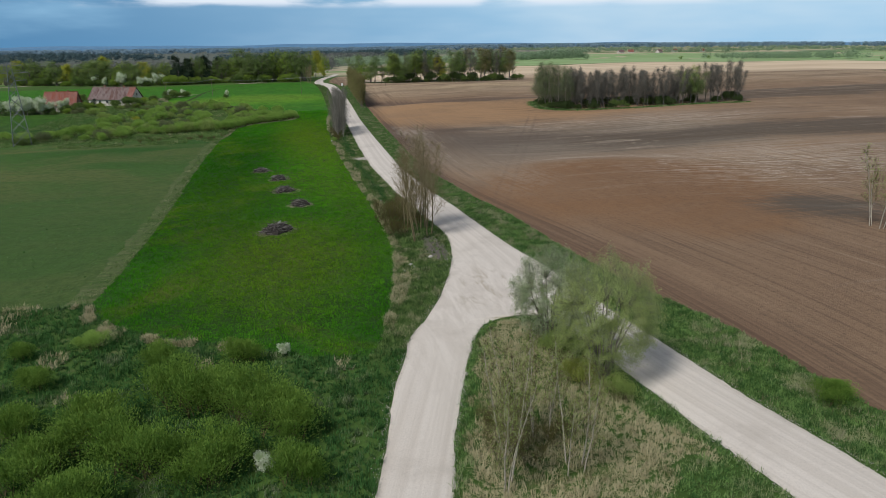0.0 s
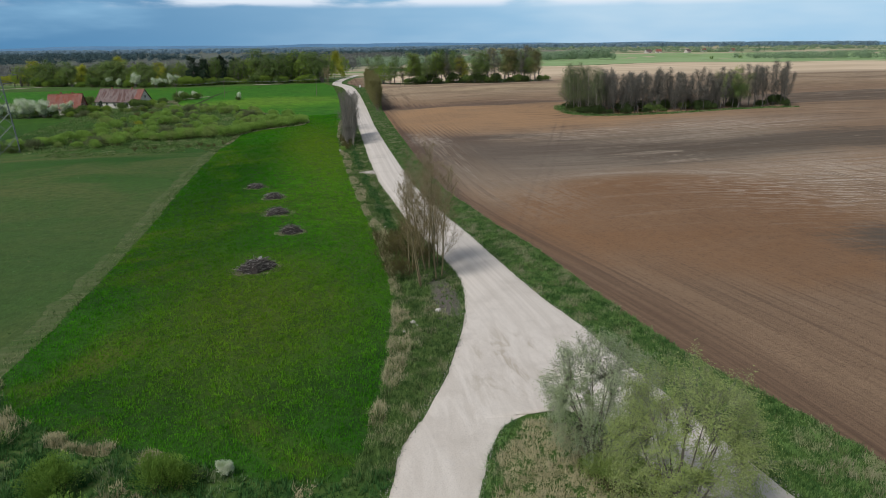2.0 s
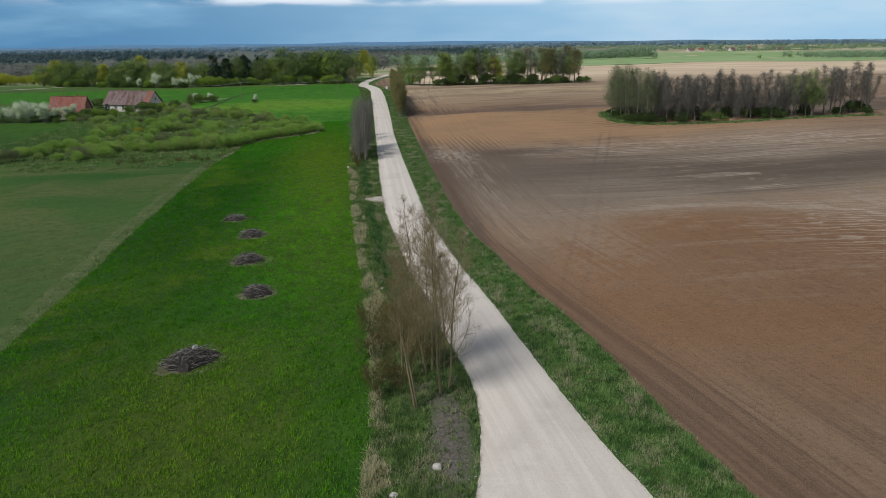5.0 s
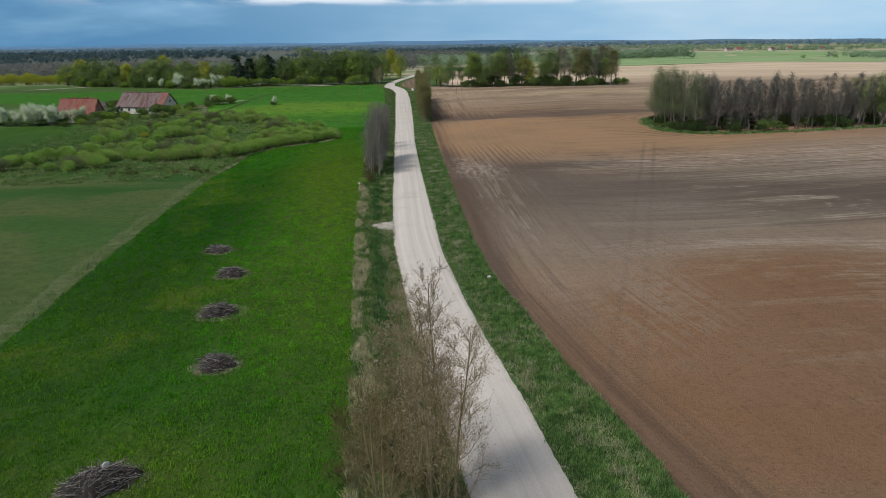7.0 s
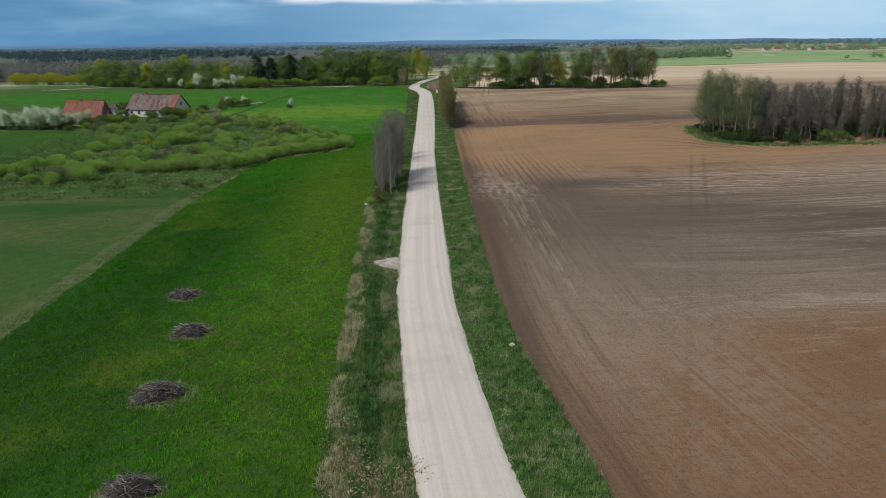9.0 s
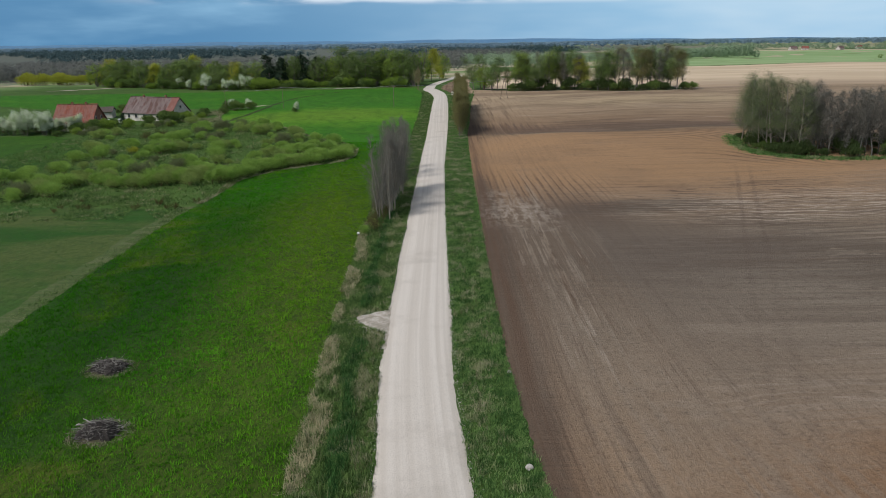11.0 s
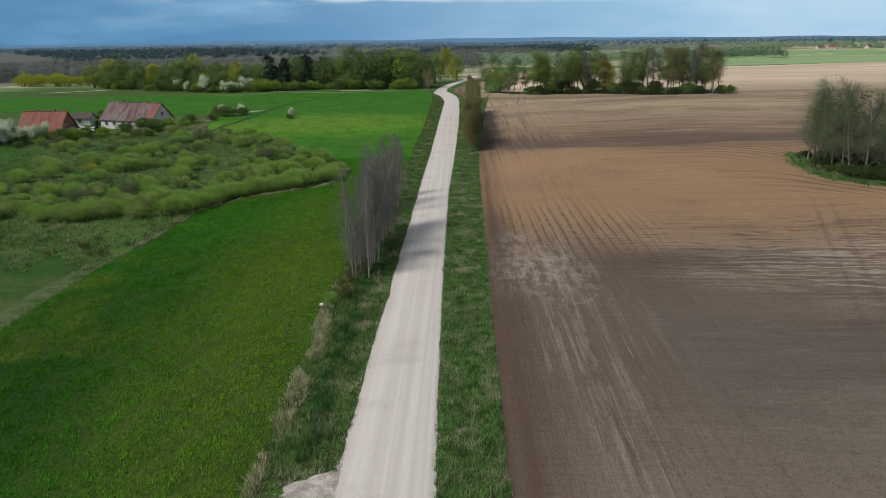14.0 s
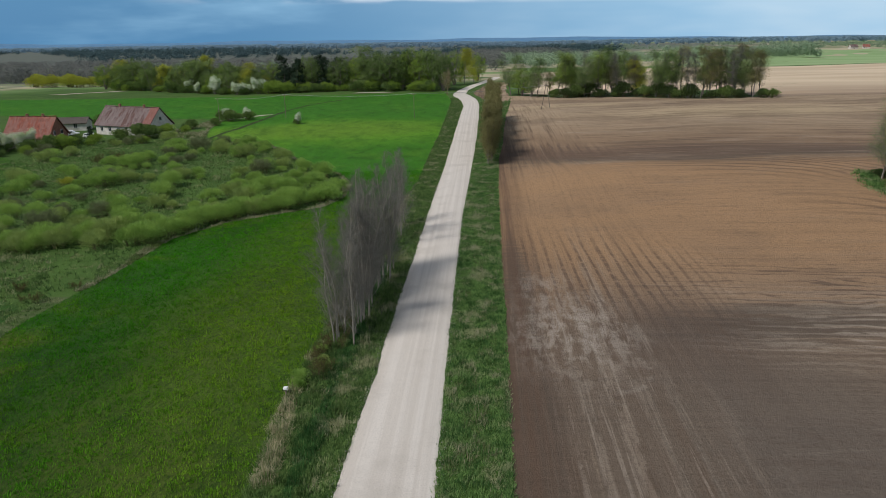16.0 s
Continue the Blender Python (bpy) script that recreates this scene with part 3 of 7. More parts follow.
def mat_roof(name, a, b, c3, fresh=99.0):
    """Old pantiles: rows of tiles, faded, streaked down the slope and patched."""
    g = Nodes(name)
    v = g.obj()
    rows = g.n.new("ShaderNodeTexBrick")
    g.l.new(v, rows.inputs["Vector"])
    rows.inputs["Scale"].default_value = 1.0
    rows.inputs["Brick Width"].default_value, rows.inputs["Row Height"].default_value = 0.30, 0.36
    rows.inputs["Mortar Size"].default_value = 0.03
    rows.inputs["Color1"].default_value, rows.inputs["Color2"].default_value = (*a, 1), (*b, 1)
    rows.inputs["Mortar"].default_value = (*[x * 0.3 for x in a], 1)
    streak = g.noise(g.mapped(v, (1.0, 0.16, 1)), 1.0, 6, 0.72)
    col = g.mix(g.rng(streak, 0.45, 0.56, 0, 0.9), rows.outputs["Color"], c3)
    col = g.mix(g.rng(g.noise(g.mapped(v, (0.35, 0.25, 1)), 1.0, 5, 0.7, 0.5), 0.50, 0.58, 0, 0.75), col, c3)
    col = g.mix(g.rng(g.math("ADD", g.xyz(v)["X"], g.noise(v, 0.8, 3)), fresh, fresh + 0.5, 0, 0.8), col, (0.205, 0.080, 0.058))
    col = g.mix(g.rng(g.noise(v, 0.55, 5, 0.7), 0.55, 0.68, 0, 0.6), col, [x * 0.45 for x in b])
    col = g.mix(g.rng(g.noise(v, 1.9, 5, 0.75), 0.55, 0.68, 0, 0.65), col, [min(x * 1.9, 1) for x in c3])
    return g.done(col, 0.85, g.bump(rows.outputs["Fac"], 0.5, 0.04))


M_GROUND, M_SOIL, M_ROAD, M_MEADOW = mat_ground(), mat_soil(), mat_road(), mat_meadow()
M_DIRTROAD = mat_road("gravel_and_dirt", 0.8)
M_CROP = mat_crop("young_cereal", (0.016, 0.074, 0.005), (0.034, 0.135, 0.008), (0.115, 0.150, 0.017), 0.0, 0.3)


def mat_dry_field():
    """Tilled fields beyond the trees: brown and damp close by, dry and pale farther off."""
    g = Nodes("dry_tilled_field")
    p = g.pos()
    n = g.noise(g.mapped(p, (0.18, 1, 1), -4), 0.03, 5, 0.6)
    streaks = g.noise(g.mapped(p, (0.06, 1, 1), -4), 0.12, 5)
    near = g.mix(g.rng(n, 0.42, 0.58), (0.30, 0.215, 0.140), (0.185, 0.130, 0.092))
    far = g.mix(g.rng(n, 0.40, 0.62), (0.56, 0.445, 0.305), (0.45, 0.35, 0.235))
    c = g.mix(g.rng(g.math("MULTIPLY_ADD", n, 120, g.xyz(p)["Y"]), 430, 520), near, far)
    c = g.mix(g.rng(streaks, 0.45, 0.7, 0, 0.5), c, (0.50, 0.41, 0.29))
    return g.done(c, 0.95, None, 0, 0.1)


M_PALE = mat_dry_field()
M_GREENFAR = mat_field("far_meadow", (0.235, 0.335, 0.145), (0.19, 0.29, 0.115), (0.30, 0.36, 0.19), 0.012)
M_GREENLOW = mat_crop("low_green_field", (0.022, 0.065, 0.009), (0.032, 0.090, 0.010), (0.054, 0.097, 0.016))
M_FURROW = mat_field("dark_furrow_grass", (0.030, 0.048, 0.016), (0.048, 0.064, 0.022), (0.022, 0.034, 0.012), 0.5)
M_SAND = mat_field("sandy_path", (0.40, 0.36, 0.27), (0.30, 0.27, 0.20), (0.46, 0.42, 0.33), 0.4)
M_MARGIN = mat_field("worn_grass_margin", (0.076, 0.102, 0.038), (0.054, 0.090, 0.025), (0.125, 0.132, 0.066), 0.5)
M_BLADE = mat_blades("grass_blades", (0.172, 0.262, 0.080), (0.060, 0.115, 0.034), (0.36, 0.36, 0.20), 0.27)
M_BLADE_GREEN = mat_blades("lush_grass_blades", (0.080, 0.185, 0.050), (0.030, 0.085, 0.025), (0.22, 0.25, 0.14), 0.24)
M_BLADE_BANK = mat_blades("bank_grass_blades", (0.180, 0.300, 0.090), (0.052, 0.120, 0.034), (0.31, 0.335, 0.175), 0.33)
M_BLADE_DRY = mat_blades("dry_grass_blades", (0.15, 0.20, 0.065), (0.09, 0.125, 0.042), (0.36, 0.345, 0.215), 0.62)
M_BLADE_FORK = mat_blades("bleached_grass_blades", (0.18, 0.21, 0.08), (0.12, 0.135, 0.05), (0.45, 0.41, 0.25), 0.86)
M_BLADE_CROP = mat_cereal("cereal_blades", (0.085, 0.325, 0.014), (0.032, 0.160, 0.006), (0.198, 0.305, 0.024))
M_BARK = mat_plain("grey_bark", (0.15, 0.13, 0.11), (0.24, 0.21, 0.18), 4, 0.9, 0, 0.6, (1, 1, 0.3))
M_DARKBARK = mat_plain("dark_grey_bark", (0.100, 0.095, 0.082), (0.155, 0.148, 0.128), 4, 0.9, 0, 0.6, (1, 1, 0.3))
M_BIRCH = mat_plain("pale_birch_bark", (0.36, 0.325, 0.265), (0.24, 0.215, 0.17), 5, 0.8, 0, 0.4, (1, 1, 2.5))
M_TWIG = mat_plain("brown_twigs", (0.090, 0.078, 0.032), (0.135, 0.116, 0.050), 2, 0.9, 0, 0.0)
M_TWIG_GREY = mat_plain("grey_twigs", (0.165, 0.156, 0.132), (0.21, 0.20, 0.172), 2, 0.9, 0, 0.0)
M_POPLARTWIG = mat_plain("pale_brown_twigs", (0.165, 0.130, 0.058), (0.222, 0.176, 0.084), 2, 0.9, 0, 0.0)
M_POPLARBARK = mat_plain("yellow_grey_bark", (0.225, 0.190, 0.098), (0.155, 0.132, 0.070), 4, 0.9, 0, 0.5, (1, 1, 0.4))
M_WHITEBIRCH = mat_plain("white_birch_bark", (0.47, 0.43, 0.35), (0.33, 0.29, 0.22), 5, 0.8, 0, 0.4, (1, 1, 2.5))
M_PALEWILLOW = mat_leaf("pale_willow_leaves", (0.352, 0.414, 0.238), (0.422, 0.475, 0.299), (0.273, 0.343, 0.167), 0.45)
M_FORKLEAF = mat_leaf("yellow_olive_leaves", (0.27, 0.31, 0.07), (0.34, 0.37, 0.09), (0.19, 0.235, 0.05), 0.45)
M_HEDGELEAF = mat_leaf("olive_brown_buds", (0.215, 0.200, 0.085), (0.265, 0.240, 0.105), (0.165, 0.175, 0.065), 0.4)
M_BUD = mat_leaf("budding_leaves", (0.385, 0.325, 0.225), (0.310, 0.280, 0.160), (0.390, 0.305, 0.235))
M_SPRAY = mat_leaf("grey_twig_sprays", (0.155, 0.150, 0.122), (0.190, 0.184, 0.152), (0.135, 0.132, 0.104), 0.4)
M_BRUSHSPRAY = mat_leaf("brown_twig_sprays", (0.104, 0.098, 0.030), (0.132, 0.124, 0.040), (0.084, 0.094, 0.028), 0.3)
M_GREYLEAF = mat_leaf("grey_green_leaves", (0.165, 0.205, 0.098), (0.210, 0.250, 0.118), (0.120, 0.160, 0.072), 0.45)
M_WILLOW = mat_leaf("young_willow_leaves", (0.335, 0.410, 0.140), (0.415, 0.480, 0.190), (0.260, 0.335, 0.100), 0.5)
M_SCRUB = mat_leaf("scrub_leaves", (0.156, 0.228, 0.074), (0.228, 0.300, 0.102), (0.114, 0.180, 0.060), 0.4)
M_BRIGHT = mat_leaf("bright_spring_leaves", (0.206, 0.306, 0.053), (0.306, 0.413, 0.073), (0.138, 0.225, 0.043), 0.4)
M_DEEP = mat_leaf("deep_green_leaves", (0.119, 0.185, 0.053), (0.188, 0.263, 0.073), (0.083, 0.135, 0.043), 0.35)
M_YELLOW = mat_leaf("yellow_green_leaves", (0.42, 0.44, 0.062), (0.34, 0.39, 0.056), (0.46, 0.43, 0.080), 0.45)
M_BARECROWN = mat_leaf("leafless_crowns", (0.168, 0.160, 0.136), (0.208, 0.198, 0.168), (0.142, 0.142, 0.114), 0.4)
M_BUSH = mat_leaf("willow_shoots", (0.262, 0.410, 0.092), (0.360, 0.505, 0.120), (0.190, 0.320, 0.068), 0.5)
M_NEARBUSH = mat_leaf("fresh_willow_leaves", (0.150, 0.265, 0.048), (0.225, 0.345, 0.066), (0.095, 0.185, 0.030), 0.5)
# leaf greens darkened for the shade under the trees
M_UNDER = mat_leaf("shaded_undergrowth", (0.062, 0.098, 0.034), (0.090, 0.130, 0.045), (0.05, 0.075, 0.03), 0.35)
M_OLIVE = mat_leaf("olive_shoots", (0.275, 0.365, 0.108), (0.362, 0.450, 0.138), (0.200, 0.280, 0.080), 0.5)
M_GREYBUSH = mat_leaf("grey_shoots", (0.182, 0.215, 0.104), (0.240, 0.267, 0.130), (0.137, 0.169, 0.075), 0.4)
M_DARKFIR = mat_leaf("fir_needles", (0.040, 0.068, 0.042), (0.058, 0.088, 0.050), (0.032, 0.052, 0.034), 0.15)
M_BLOSSOM = mat_leaf("white_blossom", (0.80, 0.82, 0.72), (0.70, 0.75, 0.58), (0.30, 0.42, 0.17), 0.5)
M_BAREWOOD = mat_leaf("bare_wood_crowns", (0.165, 0.170, 0.158), (0.185, 0.190, 0.175), (0.150, 0.162, 0.142), 0.5)
# both far pine colours carry the blue of distance haze
M_FARPINE = mat_leaf("hazed_pine_crowns", (0.070, 0.112, 0.118), (0.082, 0.126, 0.130), (0.064, 0.104, 0.110), 0.4)
M_HAZEWOOD = mat_leaf("hazed_horizon_forest", (0.215, 0.310, 0.375), (0.250, 0.345, 0.405), (0.190, 0.285, 0.350), 0.5)
# crown greens blued in the colour for distance haze
M_FARGREEN = mat_leaf("hazed_tree_crowns", (0.250, 0.338, 0.209), (0.311, 0.405, 0.250), (0.203, 0.284, 0.189), 0.5)
def mat_sticks():
    g = Nodes("weathered_branches")
    c = g.mix(g.rng(g.island(), 0.35, 0.95), (0.050, 0.043, 0.038), (0.33, 0.31, 0.28))
    return g.done(g.mix(g.rng(g.noise(g.obj(), 9.0, 3), 0.4, 0.7, 0, 0.5), c, (0.04, 0.034, 0.03)), 0.9)


M_STICK = mat_sticks()
M_THATCH = mat_plain("trampled_straw", (0.125, 0.112, 0.062), (0.070, 0.078, 0.034), 2.5, 0.95, 0, 1.0)
M_MOUND = mat_plain("dark_brushwood", (0.030, 0.026, 0.023), (0.055, 0.046, 0.040), 4, 0.95, 0, 1.0)
M_STONE = mat_plain("field_stone", (0.48, 0.45, 0.40), (0.33, 0.31, 0.28), 4, 0.85, 0, 0.5)
M_WHITE = mat_plain("white_paint", (0.78, 0.78, 0.75), (0.68, 0.67, 0.63), 3, 0.6)
M_PLASTER = mat_plain("old_white_plaster", (0.66, 0.63, 0.57), (0.50, 0.46, 0.40), 0.9, 0.9, 0, 0.3)
M_BRICK = mat_plain("red_brick_wall", (0.22, 0.10, 0.07), (0.30, 0.15, 0.10), 1.2, 0.9, 0, 0.4)
M_ROOF_RED = mat_roof("red_clay_tiles", (0.315, 0.085, 0.050), (0.165, 0.050, 0.034), (0.20, 0.100, 0.078))
M_ROOF_GREY = mat_roof("weathered_clay_tiles", (0.150, 0.073, 0.058), (0.085, 0.048, 0.042), (0.165, 0.130, 0.120), 7.4)
M_GLASS = mat_plain("dark_window_glass", (0.03, 0.035, 0.04), (0.05, 0.055, 0.06), 1, 0.1, 0, 0.0, (1, 1, 1), 0.5)
M_STEEL = mat_plain("galvanised_steel", (0.20, 0.22, 0.23), (0.15, 0.165, 0.17), 2, 0.6, 0.3, 0.1)
M_POLE = mat_plain("weathered_timber", (0.17, 0.135, 0.105), (0.24, 0.20, 0.16), 3, 0.9, 0, 0.4, (1, 1, 0.2))
M_CABLE = mat_plain("aluminium_cable", (0.35, 0.36, 0.36), (0.28, 0.29, 0.29), 2, 0.5, 0.6, 0.0)
M_CAR = mat_plain("white_car_paint", (0.75, 0.75, 0.75), (0.70, 0.70, 0.71), 2, 0.3, 0.0, 0.0, (1, 1, 1), 0.5)
M_RUBBER = mat_plain("tyre_rubber", (0.03, 0.03, 0.03), (0.045, 0.045, 0.045), 5, 0.9)
M_DARK = mat_plain("dark_boards", (0.07, 0.06, 0.05), (0.11, 0.09, 0.075), 2, 0.9)
# distance haze put into the hills' colour as blue
M_HILL = mat_plain("hazed_distant_forest", (0.090, 0.200, 0.330), (0.105, 0.220, 0.345), 0.004, 0.95, 0, 0.0)


# ---------------------------------------------------------------- ground form
SLOPE = math.tan(radians(-LEAN))


def smooth(a, b, v):
    f = np.clip((np.asarray(v, float) - a) / (b - a), 0, 1)
    return f * f * (3 - 2 * f)


def hgt(x, y):
    """Height of the ground: a gentle side slope, low swells in the tilled field, a knoll in the far cereal, falling away far out."""
    x, y = np.asarray(x, float), np.asarray(y, float)
    xs = x * math.cos(radians(TURN)) + y * math.sin(radians(TURN))
    z = SLOPE * 170 * np.tanh(xs / 170)
    z = z + smooth(26, 70, x) * (0.7 * np.sin(x / 34 + 0.6) * np.sin(y / 41 + 0.4))
    z = z + 1.0 * np.exp(-((x + 24) / 34) ** 2 - ((y - 352) / 46) ** 2)
    a = smooth(24, 46, x)
    z = z + a * (0.9 * np.exp(-((y - 254) / 17) ** 2) - 0.9 * np.exp(-((y - 290) / 14) ** 2) + 1.3 * np.exp(-((y - 350) / 26) ** 2))
    b = smooth(22, 34, x) * (1 - smooth(60, 82, x))
    z = z + b * (0.9 * np.exp(-((y - 250 + 0.25 * (x - 31)) / 13) ** 2) - 0.7 * np.exp(-((y - 278 + 0.25 * (x - 31)) / 11) ** 2))
    z = z + smooth(30, 50, x) * (0.35 * np.sin(x / 11.0) * np.exp(-((y - 330) / 30) ** 2) + 0.5 * np.exp(-((y - 372) / 12) ** 2))
    z = z + 1.0 * np.exp(-((x - 50) / 20) ** 2 - ((y - 108) / 24) ** 2) * smooth(24, 40, x)
    z = z + 0.5 * smooth(28, 44, x) * np.exp(-((x - 52) / 22) ** 2) * (np.exp(-((y - 127) / 9) ** 2) - np.exp(-((y - 150) / 13) ** 2))
    z = z - 17 * smooth(560, 1000, y) * (1 - smooth(1350, 2300, y)) * (1 - smooth(-160, 60, x))
    r = np.hypot(x, y)
    z = z - smooth(450, 720, r) * (3.5 + 2.5 * smooth(-60, 60, x)) - 7.0 * smooth(720, 1300, r) - 0.004 * np.maximum(r - 1300, 0)
    return z - 0.0026 * np.maximum(r - 900, 0)


def h1(x, y):
    return float(hgt(x, y))


def mesh_of(name, verts, faces, mats, index=None, smooth_faces=False):
    """A mesh from arrays: verts (n, 3) and faces as one (m, 3) or (m, 4) array, or a list of them."""
    faces = faces if isinstance(faces, list) else [faces]
    faces = [np.asarray(f, np.int32) for f in faces if len(f)]
    me = bpy.data.meshes.new(name)
    verts = np.asarray(verts, np.float32)
    me.vertices.add(len(verts))
    me.vertices.foreach_set("co", verts.ravel())
    loops = np.concatenate([f.ravel() for f in faces])
    sizes = np.concatenate([np.full(len(f), f.shape[1], np.int32) for f in faces])
    me.loops.add(len(loops))
    me.loops.foreach_set("vertex_index", loops)
    me.polygons.add(len(sizes))
    me.polygons.foreach_set("loop_start", np.concatenate([[0], np.cumsum(sizes)[:-1]]).astype(np.int32))
    for m in mats:
        me.materials.append(m)
    if index is not None:
        me.polygons.foreach_set("material_index", np.asarray(index, np.int32))
    me.polygons.foreach_set("use_smooth", np.full(len(sizes), smooth_faces, bool))
    me.update(calc_edges=True)
    me.validate()
    return me


def under(ob, parent):
    ob.parent = parent
    return ob


def part(name, bm, material, parent, label=""):
    me = bpy.data.meshes.new(name)
    bm.normal_update()
    bm.to_mesh(me)
    bm.free()
    me.materials.append(material)
    ob = under(new(name, me), parent)
    return tagged(ob, label) if label else ob


def thing(name, x, y, label, category, group="", rz=0.0, z=None, s=1.0):
    ob = new(name)
    ob.empty_display_size = 0.3
    ob.matrix_world = pose(x, y, h1(x, y) if z is None else z, 0, 0, rz) @ Matrix.Scale(s, 4)
    return tagged(ob, label, category, group)


def curve_of(pairs):
    ys, xs = zip(*pairs)
    return lambda y: np.interp(y, ys, xs)


def grid_faces(ny, nx, off=0):
    i = np.arange(ny - 1)[:, None] * nx + np.arange(nx - 1)[None, :] + off
    return np.stack([i, i + 1, i + nx + 1, i + nx], -1).reshape(-1, 4)


def ragged(ys, amount, seed):
    """Uneven natural edge: two scales of wander."""
    r = np.random.RandomState(seed)
    a = np.interp(ys, np.arange(ys[0], ys[-1] + 8, 4.0), r.normal(0, amount, len(np.arange(ys[0], ys[-1] + 8, 4.0))))
    return a + r.normal(0, amount * 0.45, len(ys))


def strip_arrays(ys, left, right, nx, dz, rag, seed, crown=0.0):
    ys = np.asarray(ys, float)
    xl, xr = left(ys) + ragged(ys, rag, seed), right(ys) + ragged(ys, rag, seed + 7)
    f = np.linspace(0, 1, nx)
    x = xl[:, None] + (xr - xl)[:, None] * f[None]
    y = np.repeat(ys[:, None], nx, 1)
    z = hgt(x, y) + dz + crown * (1 - (2 * f[None] - 1) ** 2) - (0.06 * (np.abs(2 * f[None] - 1) > 0.999) if crown else 0)
    return np.stack([x, y, z], -1).reshape(-1, 3), grid_faces(len(ys), nx)


def strip(name, ys, left, right, nx, dz, material, rag, seed, label, category, crown=0.0):
    v, f = strip_arrays(ys, left, right, nx, dz, rag, seed, crown)
    return tagged(new(name, mesh_of(name, v, f, [material], None, True)), label, category, "", "structure")


def stretch_axis(lo, hi, step, end, grow=1.09):
    mid = list(np.arange(lo, hi + step / 2, step))
    up, s = [hi], step
    while up[-1] < end:
        s *= grow
        up.append(up[-1] + s)
    down, s = [lo], step
    while down[-1] > -end:
        s *= grow
        down.append(down[-1] - s)
    return np.array(down[:0:-1] + mid + up[1:])


gx, gy = stretch_axis(-130, 180, 3.0, 4850), stretch_axis(-40, 420, 3.0, 4850)
GX, GY = np.meshgrid(gx, gy)
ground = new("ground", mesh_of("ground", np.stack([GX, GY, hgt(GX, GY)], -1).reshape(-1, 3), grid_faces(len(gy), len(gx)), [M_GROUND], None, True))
tagged(ground, "rough spring grassland with dry straw tufts between fields", "ground", "", "structure")

# ---------------------------------------------------------------- fields and road, as bands along y
SIDE_L = curve_of([(-90, -24), (0, -5.0), (38.3, 3.1), (42.8, 3.9), (46.6, 4.8), (50.4, 6.0), (53.9, 6.9), (57.7, 8.7), (62.7, 11.0), (68.8, 13.2), (75.5, 15.0), (80, 15.7), (84, 16.1), (87, 16.0),
                   (90.5, 15.6), (106, 13.9), (112, 13.3), (120, 12.75), (130, 12.2), (139, 11.6), (165, 11.4), (190, 11.55), (220, 11.7), (270, 12.0), (356, 12.2), (383, 12.4), (405, 11.0), (420, 9.0),
                   (432, 6.8), (442, 6.4), (464, 7.8), (495, 11.5), (540, 17.5), (590, 22.0), (640, 26.0)])
MAIN_R = curve_of([(-90, 49), (0, 34.4), (32.4, 29.2), (38, 28.0), (48.5, 26.6), (60, 25.2), (69.6, 24.1), (74, 23.3), (80, 22.4), (86, 21.8), (93, 21.1), (104, 20.1), (110, 19.2), (116, 18.7), (121, 18.3), (127, 17.8),
                   (135, 17.4), (145, 17.15), (156, 17.0), (195, 16.7), (227, 16.7), (247, 17.05), (275, 17.5), (309, 17.9), (347, 18.1), (392, 17.9), (412, 16.8), (428, 14.6), (442, 12.0), (464, 12.6), (495, 16.3),
                   (540, 22.5), (590, 27.0), (640, 31.0)])
SIDE_R = curve_of([(-90, -19.5), (0, -1.2), (37.4, 7.3), (40.5, 8.2), (44.1, 9.3), (48.4, 10.6), (52.6, 12.1), (55.3, 13.6), (56.3, 15.0), (57.0, 17.2)])
MAIN_L = curve_of([(-90, 42), (0, 28.0), (33.8, 22.9), (36.4, 22.5), (39.8, 22.1), (42.3, 21.7), (48, 21.0), (52, 20.4), (54.5, 19.6), (56, 18.6), (57.0, 17.2)])
SOIL_L = curve_of([(-90, 56), (0, 39.5), (38, 34.3), (46, 33.8), (53, 32.6), (60, 30.4), (66, 29.2), (73, 28.4), (81, 27.6), (94, 26.4), (106, 24.3), (114, 23.4), (122, 22.3), (128.5, 21.6), (141, 21.2), (158, 21.1), (186, 21.3),
                   (221, 21.5), (247, 21.8), (274, 22.4), (292, 23.6), (350, 26.2), (400, 29.5)])
CROP_R = curve_of([(51.5, 3.6), (55, 5.0), (65, 7.2), (75, 8.6), (82, 9.2), (97, 9.1), (115, 8.3), (125, 7.8), (142, 7.1), (165, 6.4), (178, 6.0), (205, 5.9), (228, 6.6), (252, 8.4), (292, 8.4), (349, 8.1), (407, 7.2), (430, 4.6), (452, 2.5)])
CROP_L = curve_of([(51.5, 1.5), (53, -2.5), (56, -7), (59.4, -13.6), (63.5, -19), (69, -22.0), (82, -21.4), (95, -21.2), (113, -21.4), (135, -22), (160, -22.4), (190, -22.2), (203, -20.8), (217, -20.3), (225, -16), (230, -9.6),
                   (233.5, -4.3), (240, -2.3), (251, -3), (260, -7), (273, -17), (284, -23), (298, -31), (305, -42), (312, -52), (330, -58), (352, -62), (362, -72), (370, -135), (400, -185), (440, -205), (452, -205)])

va, fa = strip_arrays(np.concatenate([np.arange(55.9, 300, 0.5), np.arange(300, 641, 2.0)]), SIDE_L, MAIN_R, 15, 0.05, 0.07, 3, 0.10)
nose = va[:15]
nose[:, 1] += 0.8 * np.clip(1 - ((nose[:, 0] - 16.6) / 2.4) ** 2, 0, 1)
nose[:, 2] = hgt(nose[:, 0], nose[:, 1]) - 0.06
vb, fb = strip_arrays(np.arange(-90, 57.01, 0.5), MAIN_L, MAIN_R, 9, 0.05, 0.07, 5, 0.10)
